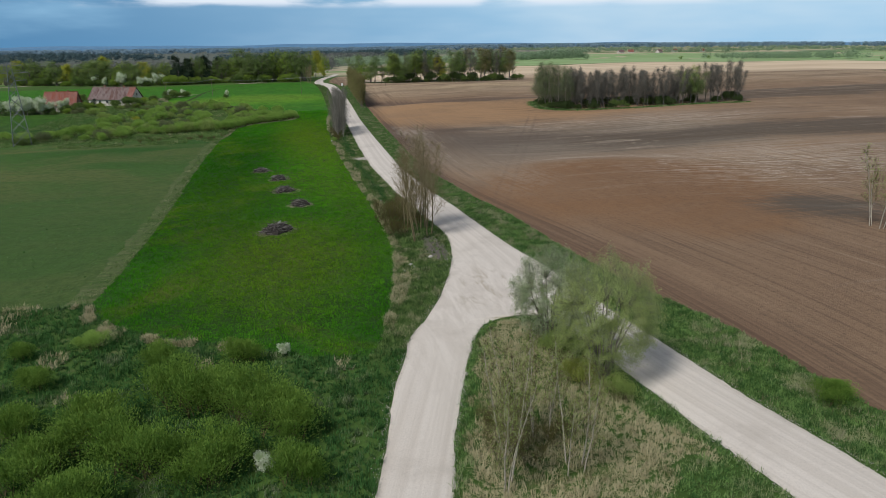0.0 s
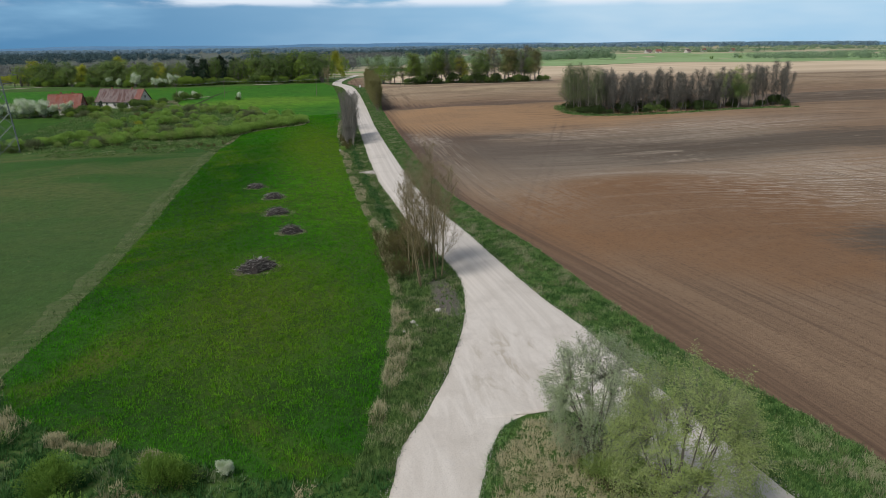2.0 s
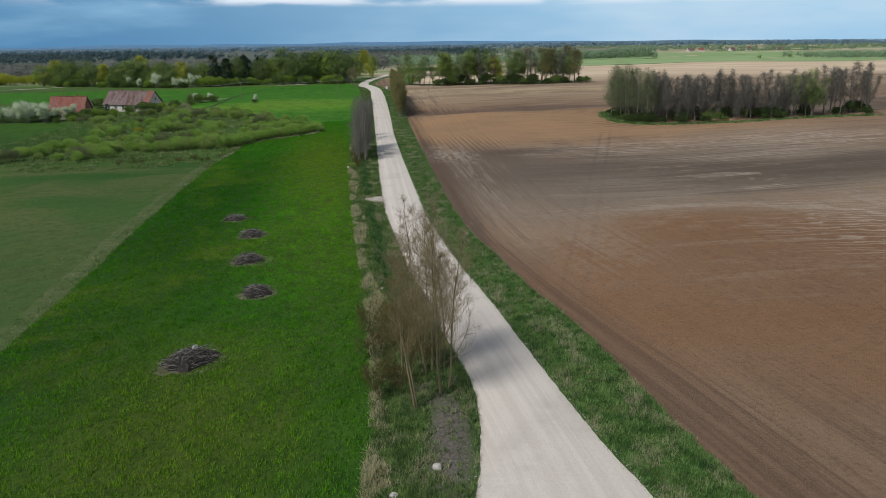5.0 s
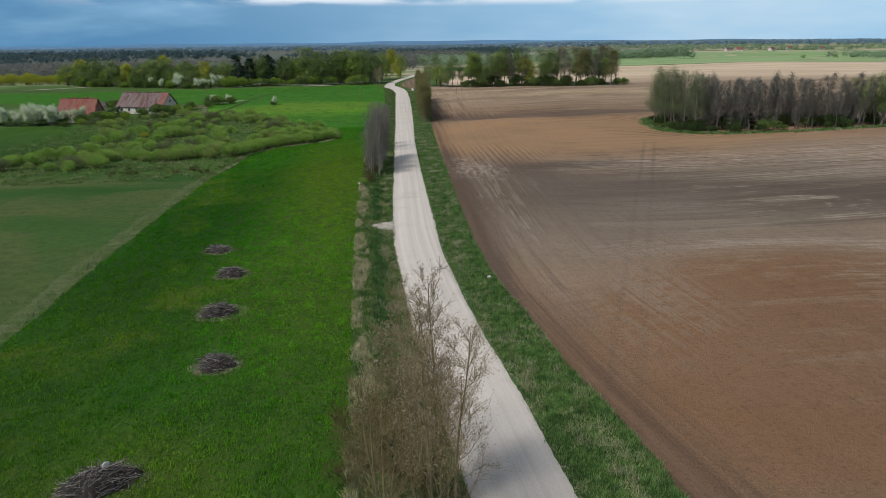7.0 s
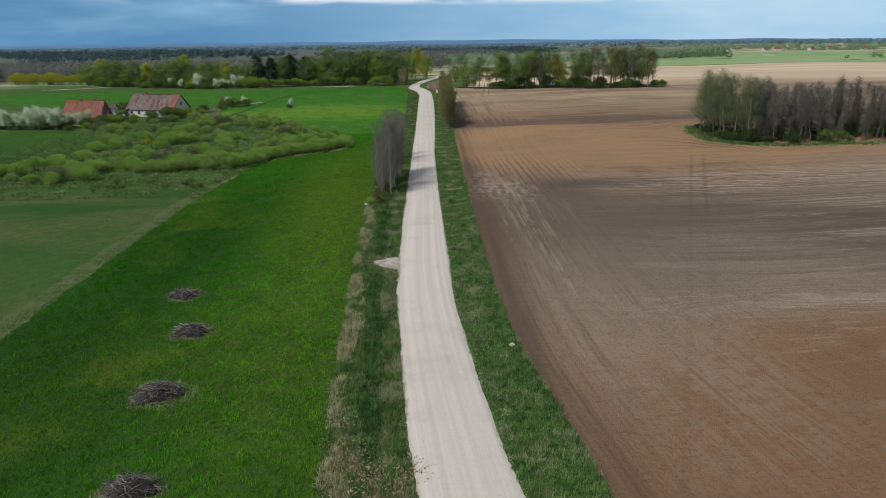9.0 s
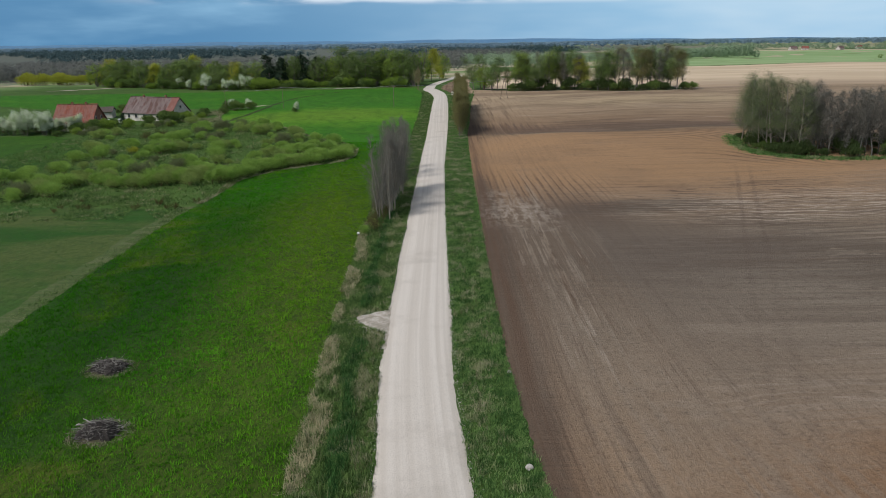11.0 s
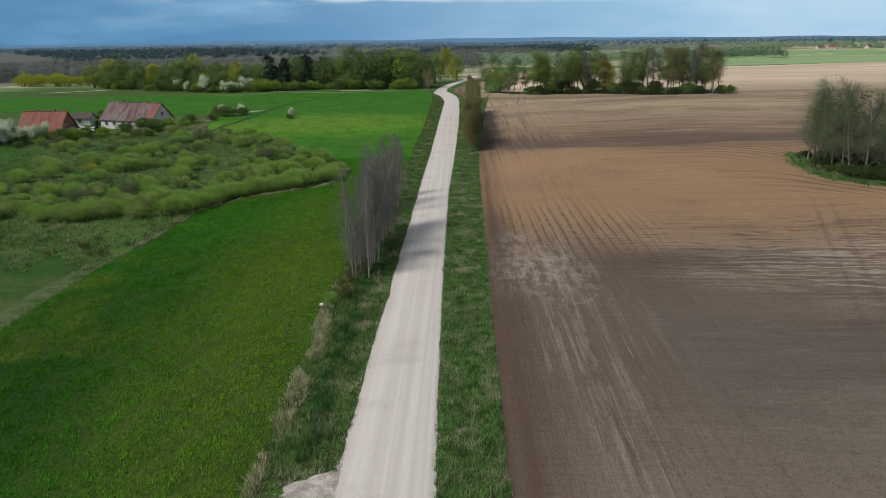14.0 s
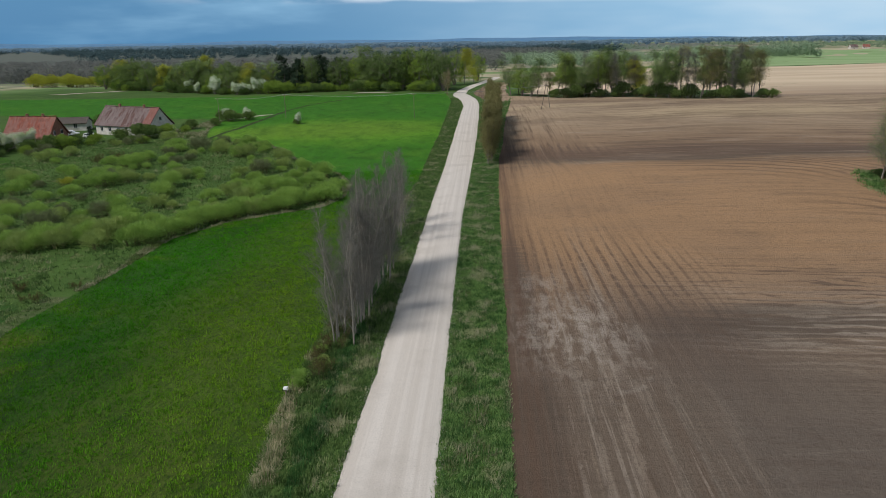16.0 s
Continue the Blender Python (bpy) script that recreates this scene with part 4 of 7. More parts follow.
vc, fc = strip_arrays(np.arange(-90, 57.01, 0.5), SIDE_L, SIDE_R, 9, 0.05, 0.07, 6, 0.08)
road = new("road", mesh_of("road", np.concatenate([va, vb, vc]), [np.concatenate([fa, fb + len(va), fc + len(va) + len(vb)])], [M_ROAD], None, True))
tagged(road, "pale crushed-stone gravel road with wheel tracks and a fork", "road", "", "structure")
strip("field_entrance", np.arange(142.2, 151.7, 0.2), curve_of([(142.2, 11.6), (143.6, 11.2), (145.2, 10.5), (146.6, 9.5), (147.8, 8.7), (149.2, 8.3), (150.0, 9.4), (150.6, 10.9), (151.6, 11.5)]), curve_of([(142.2, 11.9), (151.7, 11.9)]), 9, 0.035, M_DIRTROAD, 0.42, 21,
      "short gravel field entrance spilling off the road", "field entrance")
strip("tilled_field", np.concatenate([np.arange(-60, 260, 0.8), np.arange(260, 385.5, 2)]), SOIL_L, curve_of([(-60, 330), (300, 330), (386, 330)]), 90, 0.03, M_SOIL, 0.16, 31,
      "harrowed brown field with wheel tracks and damp dark hollows", "field")
strip("tilled_field", np.arange(382.5, 426, 1.5), lambda y: 27.8 + 0.06 * (y - 380), curve_of([(382, 98), (396, 84), (409, 71), (413, 50), (424, 36), (426, 33)]), 24, 0.03, M_SOIL, 0.3, 33,
      "harrowed brown field running up to the belt of trees", "field")
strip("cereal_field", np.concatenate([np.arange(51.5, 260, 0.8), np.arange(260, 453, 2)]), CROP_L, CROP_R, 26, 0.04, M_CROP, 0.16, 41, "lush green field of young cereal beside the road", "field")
strip("meadow", np.arange(62, 206, 1.5), curve_of([(62, -150), (206, -150)]), curve_of([(62, -29), (69, -24.2), (82, -23.2), (190, -23.8), (195, -26), (200, -52), (206, -80)]), 30, 0.02, M_MEADOW, 0.4, 51,
      "mown old meadow, dull green with brown streaks", "field")
strip("field_margin", np.arange(70, 197, 0.8), lambda y: CROP_L(y) - 2.5, lambda y: CROP_L(y) + 0.1, 6, 0.032, M_MARGIN, 0.30, 62, "pale worn grass track between cereal field and meadow", "track")
strip("low_field", np.arange(224, 291, 2.0), curve_of([(224, -150), (291, -150)]), curve_of([(224, -66), (245, -64), (268, -70), (280, -82), (291, -95)]), 16, 0.03, M_GREENLOW, 0.6, 71,
      "small flat green field below the farm", "field")
TRACK = curve_of([(304, -51.0), (322, -51.2), (330, -49.6), (349, -49.0), (361, -49.1), (382, -48.8), (402, -46.6), (414, -42.3), (440, -30)])
strip("field_path", np.arange(306, 438, 1.5), lambda y: TRACK(y) - 0.7, lambda y: TRACK(y) + 0.7, 5, 0.09, M_FURROW, 0.2, 61, "grassy dark boundary path between two green fields", "path")
strip("field_path", np.arange(350, 368, 1.0), lambda y: -66.5 + 0.78 * (y - 350), lambda y: -64.6 + 0.86 * (y - 350), 4, 0.10, M_SAND, 0.3, 64, "pale dry sandy path beside the garden bushes", "path")
strip("field_path", np.arange(486, 510, 1.0), lambda y: -201 + 1.0 * (y - 486), lambda y: -192 + 1.0 * (y - 486), 5, 0.12, M_SAND, 0.5, 65, "pale sandy lane in front of the yellow willows", "path")
strip("field_path", np.arange(459.5, 464.5, 0.5), lambda y: -41 + 0.6 * (y - 459.5), lambda y: -21 - 1.5 * (y - 459.5), 8, 0.10, M_SAND, 0.2, 66, "pale sandy patch at the foot of the wood", "path")
strip("tilled_headland", np.arange(395, 530, 2.0), curve_of([(395, 20.5), (410, 19.6), (425, 17.5), (440, 15.5), (460, 16.5), (495, 20), (530, 25)]), curve_of([(395, 28.0), (420, 30.0), (450, 29.0), (495, 31.0), (530, 33.0)]), 7, 0.04, M_SOIL, 0.3, 67,
      "bare brown earth strip beside the bending road", "field")
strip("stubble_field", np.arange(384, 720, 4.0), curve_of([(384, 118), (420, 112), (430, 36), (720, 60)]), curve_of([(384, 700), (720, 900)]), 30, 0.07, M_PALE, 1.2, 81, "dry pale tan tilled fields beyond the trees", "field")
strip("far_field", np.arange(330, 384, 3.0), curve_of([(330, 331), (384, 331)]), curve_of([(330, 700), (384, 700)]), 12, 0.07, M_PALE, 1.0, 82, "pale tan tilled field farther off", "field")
strip("far_meadow", np.arange(722, 1500, 12.0), curve_of([(722, 190), (1500, 330)]), curve_of([(722, 1200), (1500, 1600)]), 20, 0.12, M_GREENFAR, 4, 91, "broad pale green far meadows", "field")


# ---------------------------------------------------------------- trees and bushes
def unit(v):
    return v / (np.linalg.norm(v) + 1e-9)


def tubes(segs, sides):
    """Tapered prisms for segments (p0, p1, r0, r1)."""
    p0 = np.array([s[0] for s in segs]); p1 = np.array([s[1] for s in segs])
    r0 = np.array([s[2] for s in segs]); r1 = np.array([s[3] for s in segs])
    d = p1 - p0
    d /= np.linalg.norm(d, axis=1, keepdims=True) + 1e-9
    ref = np.where(np.abs(d[:, 2:3]) > 0.9, np.array([[1.0, 0, 0]]), np.array([[0, 0, 1.0]]))
    a = np.cross(d, ref)
    a /= np.linalg.norm(a, axis=1, keepdims=True) + 1e-9
    b = np.cross(d, a)
    ang = np.linspace(0, 2 * np.pi, sides, endpoint=False)
    ring = np.cos(ang)[None, :, None] * a[:, None] + np.sin(ang)[None, :, None] * b[:, None]
    v = np.concatenate([p0[:, None] + ring * r0[:, None, None], p1[:, None] + ring * r1[:, None, None]], 1)
    n = len(segs)
    base = (np.arange(n) * 2 * sides)[:, None]
    k = np.arange(sides)[None]
    f = np.stack([base + k, base + (k + 1) % sides, base + sides + (k + 1) % sides, base + sides + k], -1)
    return v.reshape(-1, 3), f.reshape(-1, 4)


def leaves(rng, pts, size, upright=0.0, slim=0.55, heart=None):
    """A pointed four-cornered leaf at each point, folded a little, turned at random, or facing away from the heart of the crown."""
    n = len(pts)
    d = rng.normal(size=(n, 3))
    d[:, 2] += upright * 1.5
    d /= np.linalg.norm(d, axis=1, keepdims=True)
    if heart is None:
        e = np.cross(d, rng.normal(size=(n, 3)))
    else:
        away = pts - np.asarray(heart)
        away /= np.linalg.norm(away, axis=1, keepdims=True) + 1e-9
        away = away + rng.normal(0, 0.38, (n, 3)) + [0, 0, 0.25]
        d = np.cross(away, d)
        d /= np.linalg.norm(d, axis=1, keepdims=True) + 1e-9
        e = np.cross(away, d)
    e /= np.linalg.norm(e, axis=1, keepdims=True) + 1e-9
    s = size * rng.uniform(0.6, 1.4, (n, 1))
    nrm = np.cross(d, e) * s * 0.18
    c = pts[:, None] + np.stack([-d * s * 0.5, e * s * slim * 0.5 + nrm, d * s * 0.5, -e * s * slim * 0.5 + nrm], 1)
    i = np.arange(n)[:, None] * 4
    return c.reshape(-1, 3), np.concatenate([i, i + 1, i + 2, i + 3], 1)


def cones(segs):
    """Fine twigs: three-sided, running out to a point."""
    p0 = np.array([s[0] for s in segs]); p1 = np.array([s[1] for s in segs]); r = np.array([s[2] for s in segs])[:, None]
    d = p1 - p0
    d /= np.linalg.norm(d, axis=1, keepdims=True) + 1e-9
    a = np.cross(d, np.where(np.abs(d[:, 2:3]) > 0.9, np.array([[1.0, 0, 0]]), np.array([[0, 0, 1.0]])))
    a /= np.linalg.norm(a, axis=1, keepdims=True) + 1e-9
    b = np.cross(d, a)
    v = np.stack([p0 + a * r, p0 + (b * 0.87 - a * 0.5) * r, p0 + (-b * 0.87 - a * 0.5) * r, p1], 1).reshape(-1, 3)
    i = np.arange(len(segs))[:, None] * 4
    f = np.stack([np.concatenate([i, i + 1, i + 3], 1), np.concatenate([i + 1, i + 2, i + 3], 1), np.concatenate([i + 2, i, i + 3], 1)], 1)
    return v, f.reshape(-1, 3)


def shoots(rng, pts, dirs, size, slim):
    """Slim upright leaves, each along its own shoot, their faces turned outward."""
    n = len(pts)
    d = dirs + rng.normal(0, 0.25, (n, 3))
    d /= np.linalg.norm(d, axis=1, keepdims=True)
    e = np.cross(d, pts * [1, 1, 0] / (np.abs(pts[:, :2]).max() + 1e-9) + [0, 0, 0.35] + rng.normal(0, 0.30, (n, 3)))
    e /= np.linalg.norm(e, axis=1, keepdims=True) + 1e-9
    s = size * rng.uniform(0.6, 1.4, (n, 1))
    c = pts[:, None] + np.stack([-d * s * 0.5, e * s * slim * 0.5, d * s * 0.5, -e * s * slim * 0.5], 1)
    i = np.arange(n)[:, None] * 4
    return c.reshape(-1, 3), np.concatenate([i, i + 1, i + 2, i + 3], 1)


def bush_mesh(seed, height, radius, n, size, slim, material, lobes=9):
    """A bush of many shoots that fan out from several roots: uneven dome, ragged top, stems inside."""
    rng = np.random.RandomState(seed)
    a, q = rng.uniform(0, 2 * np.pi, lobes), np.sqrt(rng.uniform(0, 1, lobes)) * radius * 0.62
    q[0] = 0
    root = np.stack([q * np.cos(a), q * np.sin(a), np.full(lobes, -0.1)], 1)
    tall = height * (1 - 0.45 * (q / radius) ** 2) * rng.uniform(0.72, 1.05, lobes)
    k = rng.randint(0, lobes, n)
    th, ph = rng.uniform(0, 2 * np.pi, n), np.abs(rng.normal(0, 0.46, n)).clip(0, 1.35)
    d = np.stack([np.sin(ph) * np.cos(th), np.sin(ph) * np.sin(th), np.cos(ph)], 1)
    d += 0.35 * root[k] * [1, 1, 0] / radius
    reach = tall[k] * (0.62 + 0.38 * np.cos(ph)) * rng.uniform(0.25, 1.0, n) ** 0.45
    pts = root[k] + d * reach[:, None]
    pts = np.maximum(pts, [-99, -99, 0.08])
    v, f = shoots(rng, pts, d, size, slim)
    segs = []
    for j in range(lobes):
        for m in range(3):
            w = unit(np.array([rng.normal(0, 0.3), rng.normal(0, 0.3), 1.0]))
            segs.append((root[j], root[j] + w * tall[j] * 0.85, height * 0.012))
    v2, f2 = cones(segs)
    return [mesh_of("woody_base", v2, f2, [M_TWIG])], mesh_of("foliage", v, f, [material])


def grow(seed, height, stems=1, spread=0.0, lean=0.05, limbs=14, start=0.25, reach=0.22, rise=0.9, subs=6, twigs=4, girth=0.012, base=0.15, thin=0.008):
    """Wood of one plant: a list of stems with their limbs, finer twigs, and the points where leaves sit."""
    rng = np.random.RandomState(seed)
    wood, fine, tips = [], [], []
    for k in range(stems):
        H = height * (1 if k == 0 else rng.uniform(0.65, 0.98))
        az = rng.uniform(0, 2 * np.pi)
        out = np.array([math.cos(az), math.sin(az), 0])
        p = out * base * (0 if stems == 1 else rng.uniform(0.3, 1)) * (1 + spread)
        d = unit(np.array([0, 0, 1.0]) + out * (lean + spread * rng.uniform(0.3, 1)) + rng.normal(0, lean, 3) * [1, 1, 0])
        n, pts, r0 = 8, [p], H * girth
        for i in range(n):
            d = unit(d + rng.normal(0, 0.05, 3) + np.array([0, 0, 0.03]))
            p = p + d * H / n
            pts.append(p)
        rad = [r0 * (1 - i / (n + 0.6)) + 0.008 for i in range(n + 1)]
        pts[0] = pts[0] - np.array([0, 0, 0.25])
        stem = [(pts[i], pts[i + 1], rad[i], rad[i + 1]) for i in range(n)]
        for j in range(limbs):
            f = start + (0.98 - start) * (j + rng.uniform(0, 0.9)) / limbs
            i = min(int(f * n), n - 1)
            q = pts[i] + (pts[i + 1] - pts[i]) * (f * n - i)
            a = j * 2.4 + rng.uniform(-0.5, 0.5)
            L = reach * height * rng.uniform(0.6, 1.15) * (1.0 - 0.75 * ((f - start) / (1 - start)) ** 1.5)
            ld = unit(np.array([math.cos(a), math.sin(a), rise * rng.uniform(0.6, 1.3)]))
            lp, lr = [q], max(r0 * 0.30 * (1 - 0.6 * f), 0.014)
            for s in range(3):
                ld = unit(ld + rng.normal(0, 0.12, 3) + np.array([0, 0, 0.10 * rise]))
                lp.append(lp[-1] + ld * L / 3)
            stem += [(lp[s], lp[s + 1], lr * (1 - s / 3.4), lr * (1 - (s + 1) / 3.4)) for s in range(3)]
            tips.append(lp[-1])
            for m in range(subs):
                g = rng.uniform(0.25, 1.0) * 3
                s = min(int(g), 2)
                sp = lp[s] + (lp[s + 1] - lp[s]) * (g - s)
                sd = unit(ld + rng.normal(0, 0.6, 3) + np.array([0, 0, 0.25 * rise]))
                se = sp + sd * L * rng.uniform(0.22, 0.5)
                fine.append((sp, se, max(lr * 0.34, thin * 1.3)))
                tips.append(se)
                for w in range(twigs):
                    h = rng.uniform(0.1, 1)
                    tp = sp + (se - sp) * h
                    te = tp + unit(sd + rng.normal(0, 0.55, 3) + np.array([0, 0, 0.15 * rise])) * (0.25 + L * rng.uniform(0.10, 0.26))
                    fine.append((tp, te, thin))
                    tips.append(te)
                    tips.append((tp + te) / 2)
        wood.append(stem)
    return wood, fine, np.array(tips)


def plant_mesh(seed, bark, twig, leaf, leaf_n, leaf_size, upright=0.0, jitter=0.15, low=0.1, bush=False, slim=0.55, heart=False, **kw):
    """Meshes for one plant: each stem with its limbs, and the crown of twigs and leaves. A bush is one mesh, with its stems in it."""
    wood, fine, tips = grow(seed, **kw)
    rng = np.random.RandomState(seed + 500)
    trunks, vs, fs, idx, off = [], [], [], [], 0
    if bush:
        v, f = tubes([s for stem in wood for s in stem], 3)
        vs.append(v), fs.append(f), idx.append(np.zeros(len(f)))
        off = len(v)
    else:
        for stem in wood:
            v, f = tubes(stem, 5)
            trunks.append(mesh_of("trunk", v, f, [bark], None, True))
    if fine and twig is not None:
        v, f = cones(fine)
        vs.append(v), fs.append(f + off), idx.append(np.zeros(len(f)))
        off += len(v)
    if leaf_n:
        pts = tips[rng.randint(0, len(tips), leaf_n)] + rng.normal(0, jitter, (leaf_n, 3))
        pts = pts[pts[:, 2] > low]
        v, f = leaves(rng, pts, leaf_size, upright, slim, (0, 0, 0.42 * tips[:, 2].max()) if heart else None)
        vs.append(v), fs.append(f + off), idx.append(np.ones(len(f)))
    crown = mesh_of("crown", np.concatenate(vs), fs, [twig or bark, leaf], np.concatenate(idx))
    return trunks, crown


def plant(name, meshes, x, y, s, rz, label, category, group="", dz=0.0, wide=1.0):
    """One tree: an empty at its foot with its trunk or trunks and a crown under it. A bush is one mesh."""
    trunks, crown = meshes
    if not trunks:
        ob = new(name, crown)
        ob.matrix_world = pose(x, y, h1(x, y) + dz, 0, 0, rz) @ Matrix.Scale(s, 4)
        return tagged(ob, label, category, group)
    ob = thing(name, x, y, label, category, group, rz, h1(x, y) + dz, 1.0)
    low, high = ("woody_base", "foliage") if name.endswith("bush") else ("trunk", "crown")
    for nm, me in [(low, t) for t in trunks] + [(high, crown)]:
        c = under(new(nm, me), ob)
        c.scale = (s * wide, s * wide, s)
    return ob


def scatter(rng, n, x0, x1, y0, y1, ok, gap=0.0, tries=40):
    out = []
    for _ in range(n * tries):
        if len(out) >= n:
            break
        x, y = rng.uniform(x0, x1), rng.uniform(y0, y1)
        if ok(x, y) and (gap <= 0 or all((x - a) ** 2 + (y - b) ** 2 > gap * gap for a, b in out)):
            out.append((x, y))
    return out


def inside(poly):
    px, py = np.array(poly, float).T

    def test(x, y):
        c = False
        for i in range(len(px)):
            j = i - 1
            if (py[i] > y) != (py[j] > y) and x < (px[j] - px[i]) * (y - py[i]) / (py[j] - py[i]) + px[i]:
                c = not c
        return c
    return test


R = np.random.RandomState(11)

# bare aspens and birches beside the road
ASPEN = [plant_mesh(100 + k, M_BIRCH, M_TWIG_GREY, M_SPRAY, 1050, 0.60, 0.55, 0.12, slim=0.016, height=11.0, stems=1, lean=0.03, limbs=34, start=0.08, reach=0.21, rise=1.35, subs=7, twigs=6, girth=0.0070, thin=0.0046) for k in range(4)]
VERGEBIRCH = [plant_mesh(110 + k, M_POPLARBARK, M_POPLARTWIG, M_BRUSHSPRAY, 1000, 0.07, 0.3, 0.10, height=10.5, stems=2, spread=0.08, lean=0.08, limbs=22, start=0.24, reach=0.25, rise=1.1, subs=7, twigs=6, girth=0.0085, base=0.35, thin=0.0055) for k in range(2)]
POPLAR = [plant_mesh(120 + k, M_POPLARBARK, M_POPLARTWIG, M_BUD, 4200, 0.075, 0.5, 0.07, height=11.0, stems=2, spread=0.09, lean=0.04, limbs=26, start=0.16, reach=0.29, rise=1.3, subs=8, twigs=6, girth=0.0080, base=0.5, thin=0.0055) for k in range(3)]
HEDGE_TREE = [plant_mesh(140 + k, M_BARK, M_TWIG, M_HEDGELEAF, 4600, 0.22, 0.3, 0.34, height=10.5, stems=2, spread=0.10, lean=0.03, limbs=22, start=0.05, reach=0.25, rise=1.9, subs=6, twigs=4, girth=0.009, base=0.5, thin=0.014) for k in range(3)]
BRUSH = [plant_mesh(160 + k, M_TWIG, M_TWIG, M_BRUSHSPRAY, 1400, 0.45, 0.6, 0.14, bush=True, slim=0.035, height=3.0, stems=11, spread=0.45, lean=0.1, limbs=6, start=0.2, reach=0.25, rise=1.2, subs=5, twigs=4, girth=0.007, base=0.8, thin=0.009) for k in range(3)]
BIRCH = [plant_mesh(180 + k, M_WHITEBIRCH, M_TWIG, M_OLIVE, 2300, 0.09, 0.2, 0.20, height=8.5, stems=4, spread=0.22, lean=0.05, limbs=16, start=0.22, reach=0.20, rise=1.3, subs=5, twigs=5, girth=0.0065, base=1.1, thin=0.008) for k in range(2)]


def dome_tree(seed, height, radius, n, size, leaf, bark, twig, stems=11, low=0.75, girth=1.0, thin=1.0, shoots_n=900):
    """A round willow: stems that fan out from one stool, fine shoots out to a lumpy dome, small leaves along the shoots."""
    rng = np.random.RandomState(seed)
    mid, tall = np.array([0, 0, 0.54 * height]), 0.46 * height

    def skin(d):
        lump = 1 + 0.13 * np.sin(3.1 * d[:, 0] * 2 + seed) * np.sin(4.3 * d[:, 1] * 2) + 0.09 * np.sin(9 * d[:, 2] + 7 * d[:, 0] + seed)
        return mid + d * np.array([radius, radius, tall]) * lump[:, None]
    segs, fine = [], []
    for k in range(stems):
        a = 2 * math.pi * (k + rng.uniform(0, 0.7)) / stems
        q = rng.uniform(0.25, 0.8)
        p0 = np.array([0.35 * math.cos(a), 0.35 * math.sin(a), -0.2])
        p2 = np.array([q * radius * math.cos(a), q * radius * math.sin(a), height * (0.75 - 0.25 * q)])
        p1 = (p0 + p2) / 2 - np.array([math.cos(a), math.sin(a), -0.6]) * 0.25 + rng.normal(0, 0.12, 3)
        segs += [(p0, p1, 0.085 * girth, 0.055 * girth), (p1, p2, 0.055 * girth, 0.02 * girth)]
    ends = np.array([s[1] for s in segs])
    d = rng.normal(size=(shoots_n, 3))
    d[:, 2] = np.abs(d[:, 2]) * 1.2 - low
    d /= np.linalg.norm(d, axis=1, keepdims=True)
    tip = skin(d)
    src = ends[np.argmin(np.linalg.norm(tip[:, None] - ends[None], axis=2) + rng.uniform(0, 0.1 * height, (shoots_n, len(ends))), axis=1)]
    for a, b in zip(src, tip):
        m = a + (b - a) * 0.55 + np.array([0, 0, 0.12]) + rng.normal(0, 0.08, 3)
        fine += [(a, m, 0.016 * thin), (m, b, 0.008 * thin)]
        for w in range(3):
            h = rng.uniform(0.2, 0.9)
            q = m + (b - m) * h
            fine.append((q, q + unit(b - a + rng.normal(0, 0.5, 3)) * rng.uniform(0.04, 0.105) * height, 0.006 * thin))
    f0, f1 = np.array([s[0] for s in fine]), np.array([s[1] for s in fine])
    pick = rng.randint(0, len(fine), n)
    t = rng.uniform(0.15, 1.08, (n, 1))
    pts = f0[pick] + (f1[pick] - f0[pick]) * t + rng.normal(0, 0.013 * height, (n, 3))
    pts = pts[pts[:, 2] > 0.3]
    v1, e1 = tubes(segs, 6)
    v2, e2 = cones(fine)
    v3, e3 = leaves(rng, pts, size, 0.4, 0.45, (0, 0, 0.42 * height))
    crown = mesh_of("crown", np.concatenate([v2, v3]), [e2, e3 + len(v2)], [twig, leaf], np.concatenate([np.zeros(len(e2)), np.ones(len(e3))]))
    return [mesh_of("trunk", v1, e1, [bark], None, True)], crown


WILLOW = [dome_tree(200, 7.7, 3.1, 40000, 0.095, M_PALEWILLOW, M_BARK, M_TWIG_GREY), dome_tree(207, 9.0, 3.5, 52000, 0.095, M_WILLOW, M_BARK, M_TWIG_GREY, 13)]
FORKBUSH = [bush_mesh(214 + k, 2.6, 1.7, 5200, 0.12, 0.40, (M_OLIVE, M_FORKLEAF)[k], 8) for k in range(2)]

for x, y, s, rz in ((12.1, 83.1, 1.02, 10), (11.3, 86.5, 0.9, 60)):
    plant("birch_tree", VERGEBIRCH[int(rz) % 20 // 10], x, y, s, rz, "slim leafless birch with yellowish trunk on the road verge", "tree", "verge trees")
for i, (x, y, s) in enumerate(((13.9, 85.0, 1.10), (13.6, 87.8, 1.08), (14.6, 89.2, 1.16), (13.2, 91.4, 1.04))):
    plant("poplar_tree", POPLAR[i % 3], x, y, s, i * 77, "budding leafless poplar, brown twigs, on the road verge", "tree", "verge trees")
for i in range(9):
    x, y = 10.8 + R.uniform(-1.2, 1.8), 86.0 + i * 1.5 + R.uniform(-0.8, 0.8)
    plant("brush_bush", BRUSH[i % 3], x, y, R.uniform(0.7, 1.25), R.uniform(0, 360), "brown leafless brushwood under the verge trees", "bush", "verge brush")
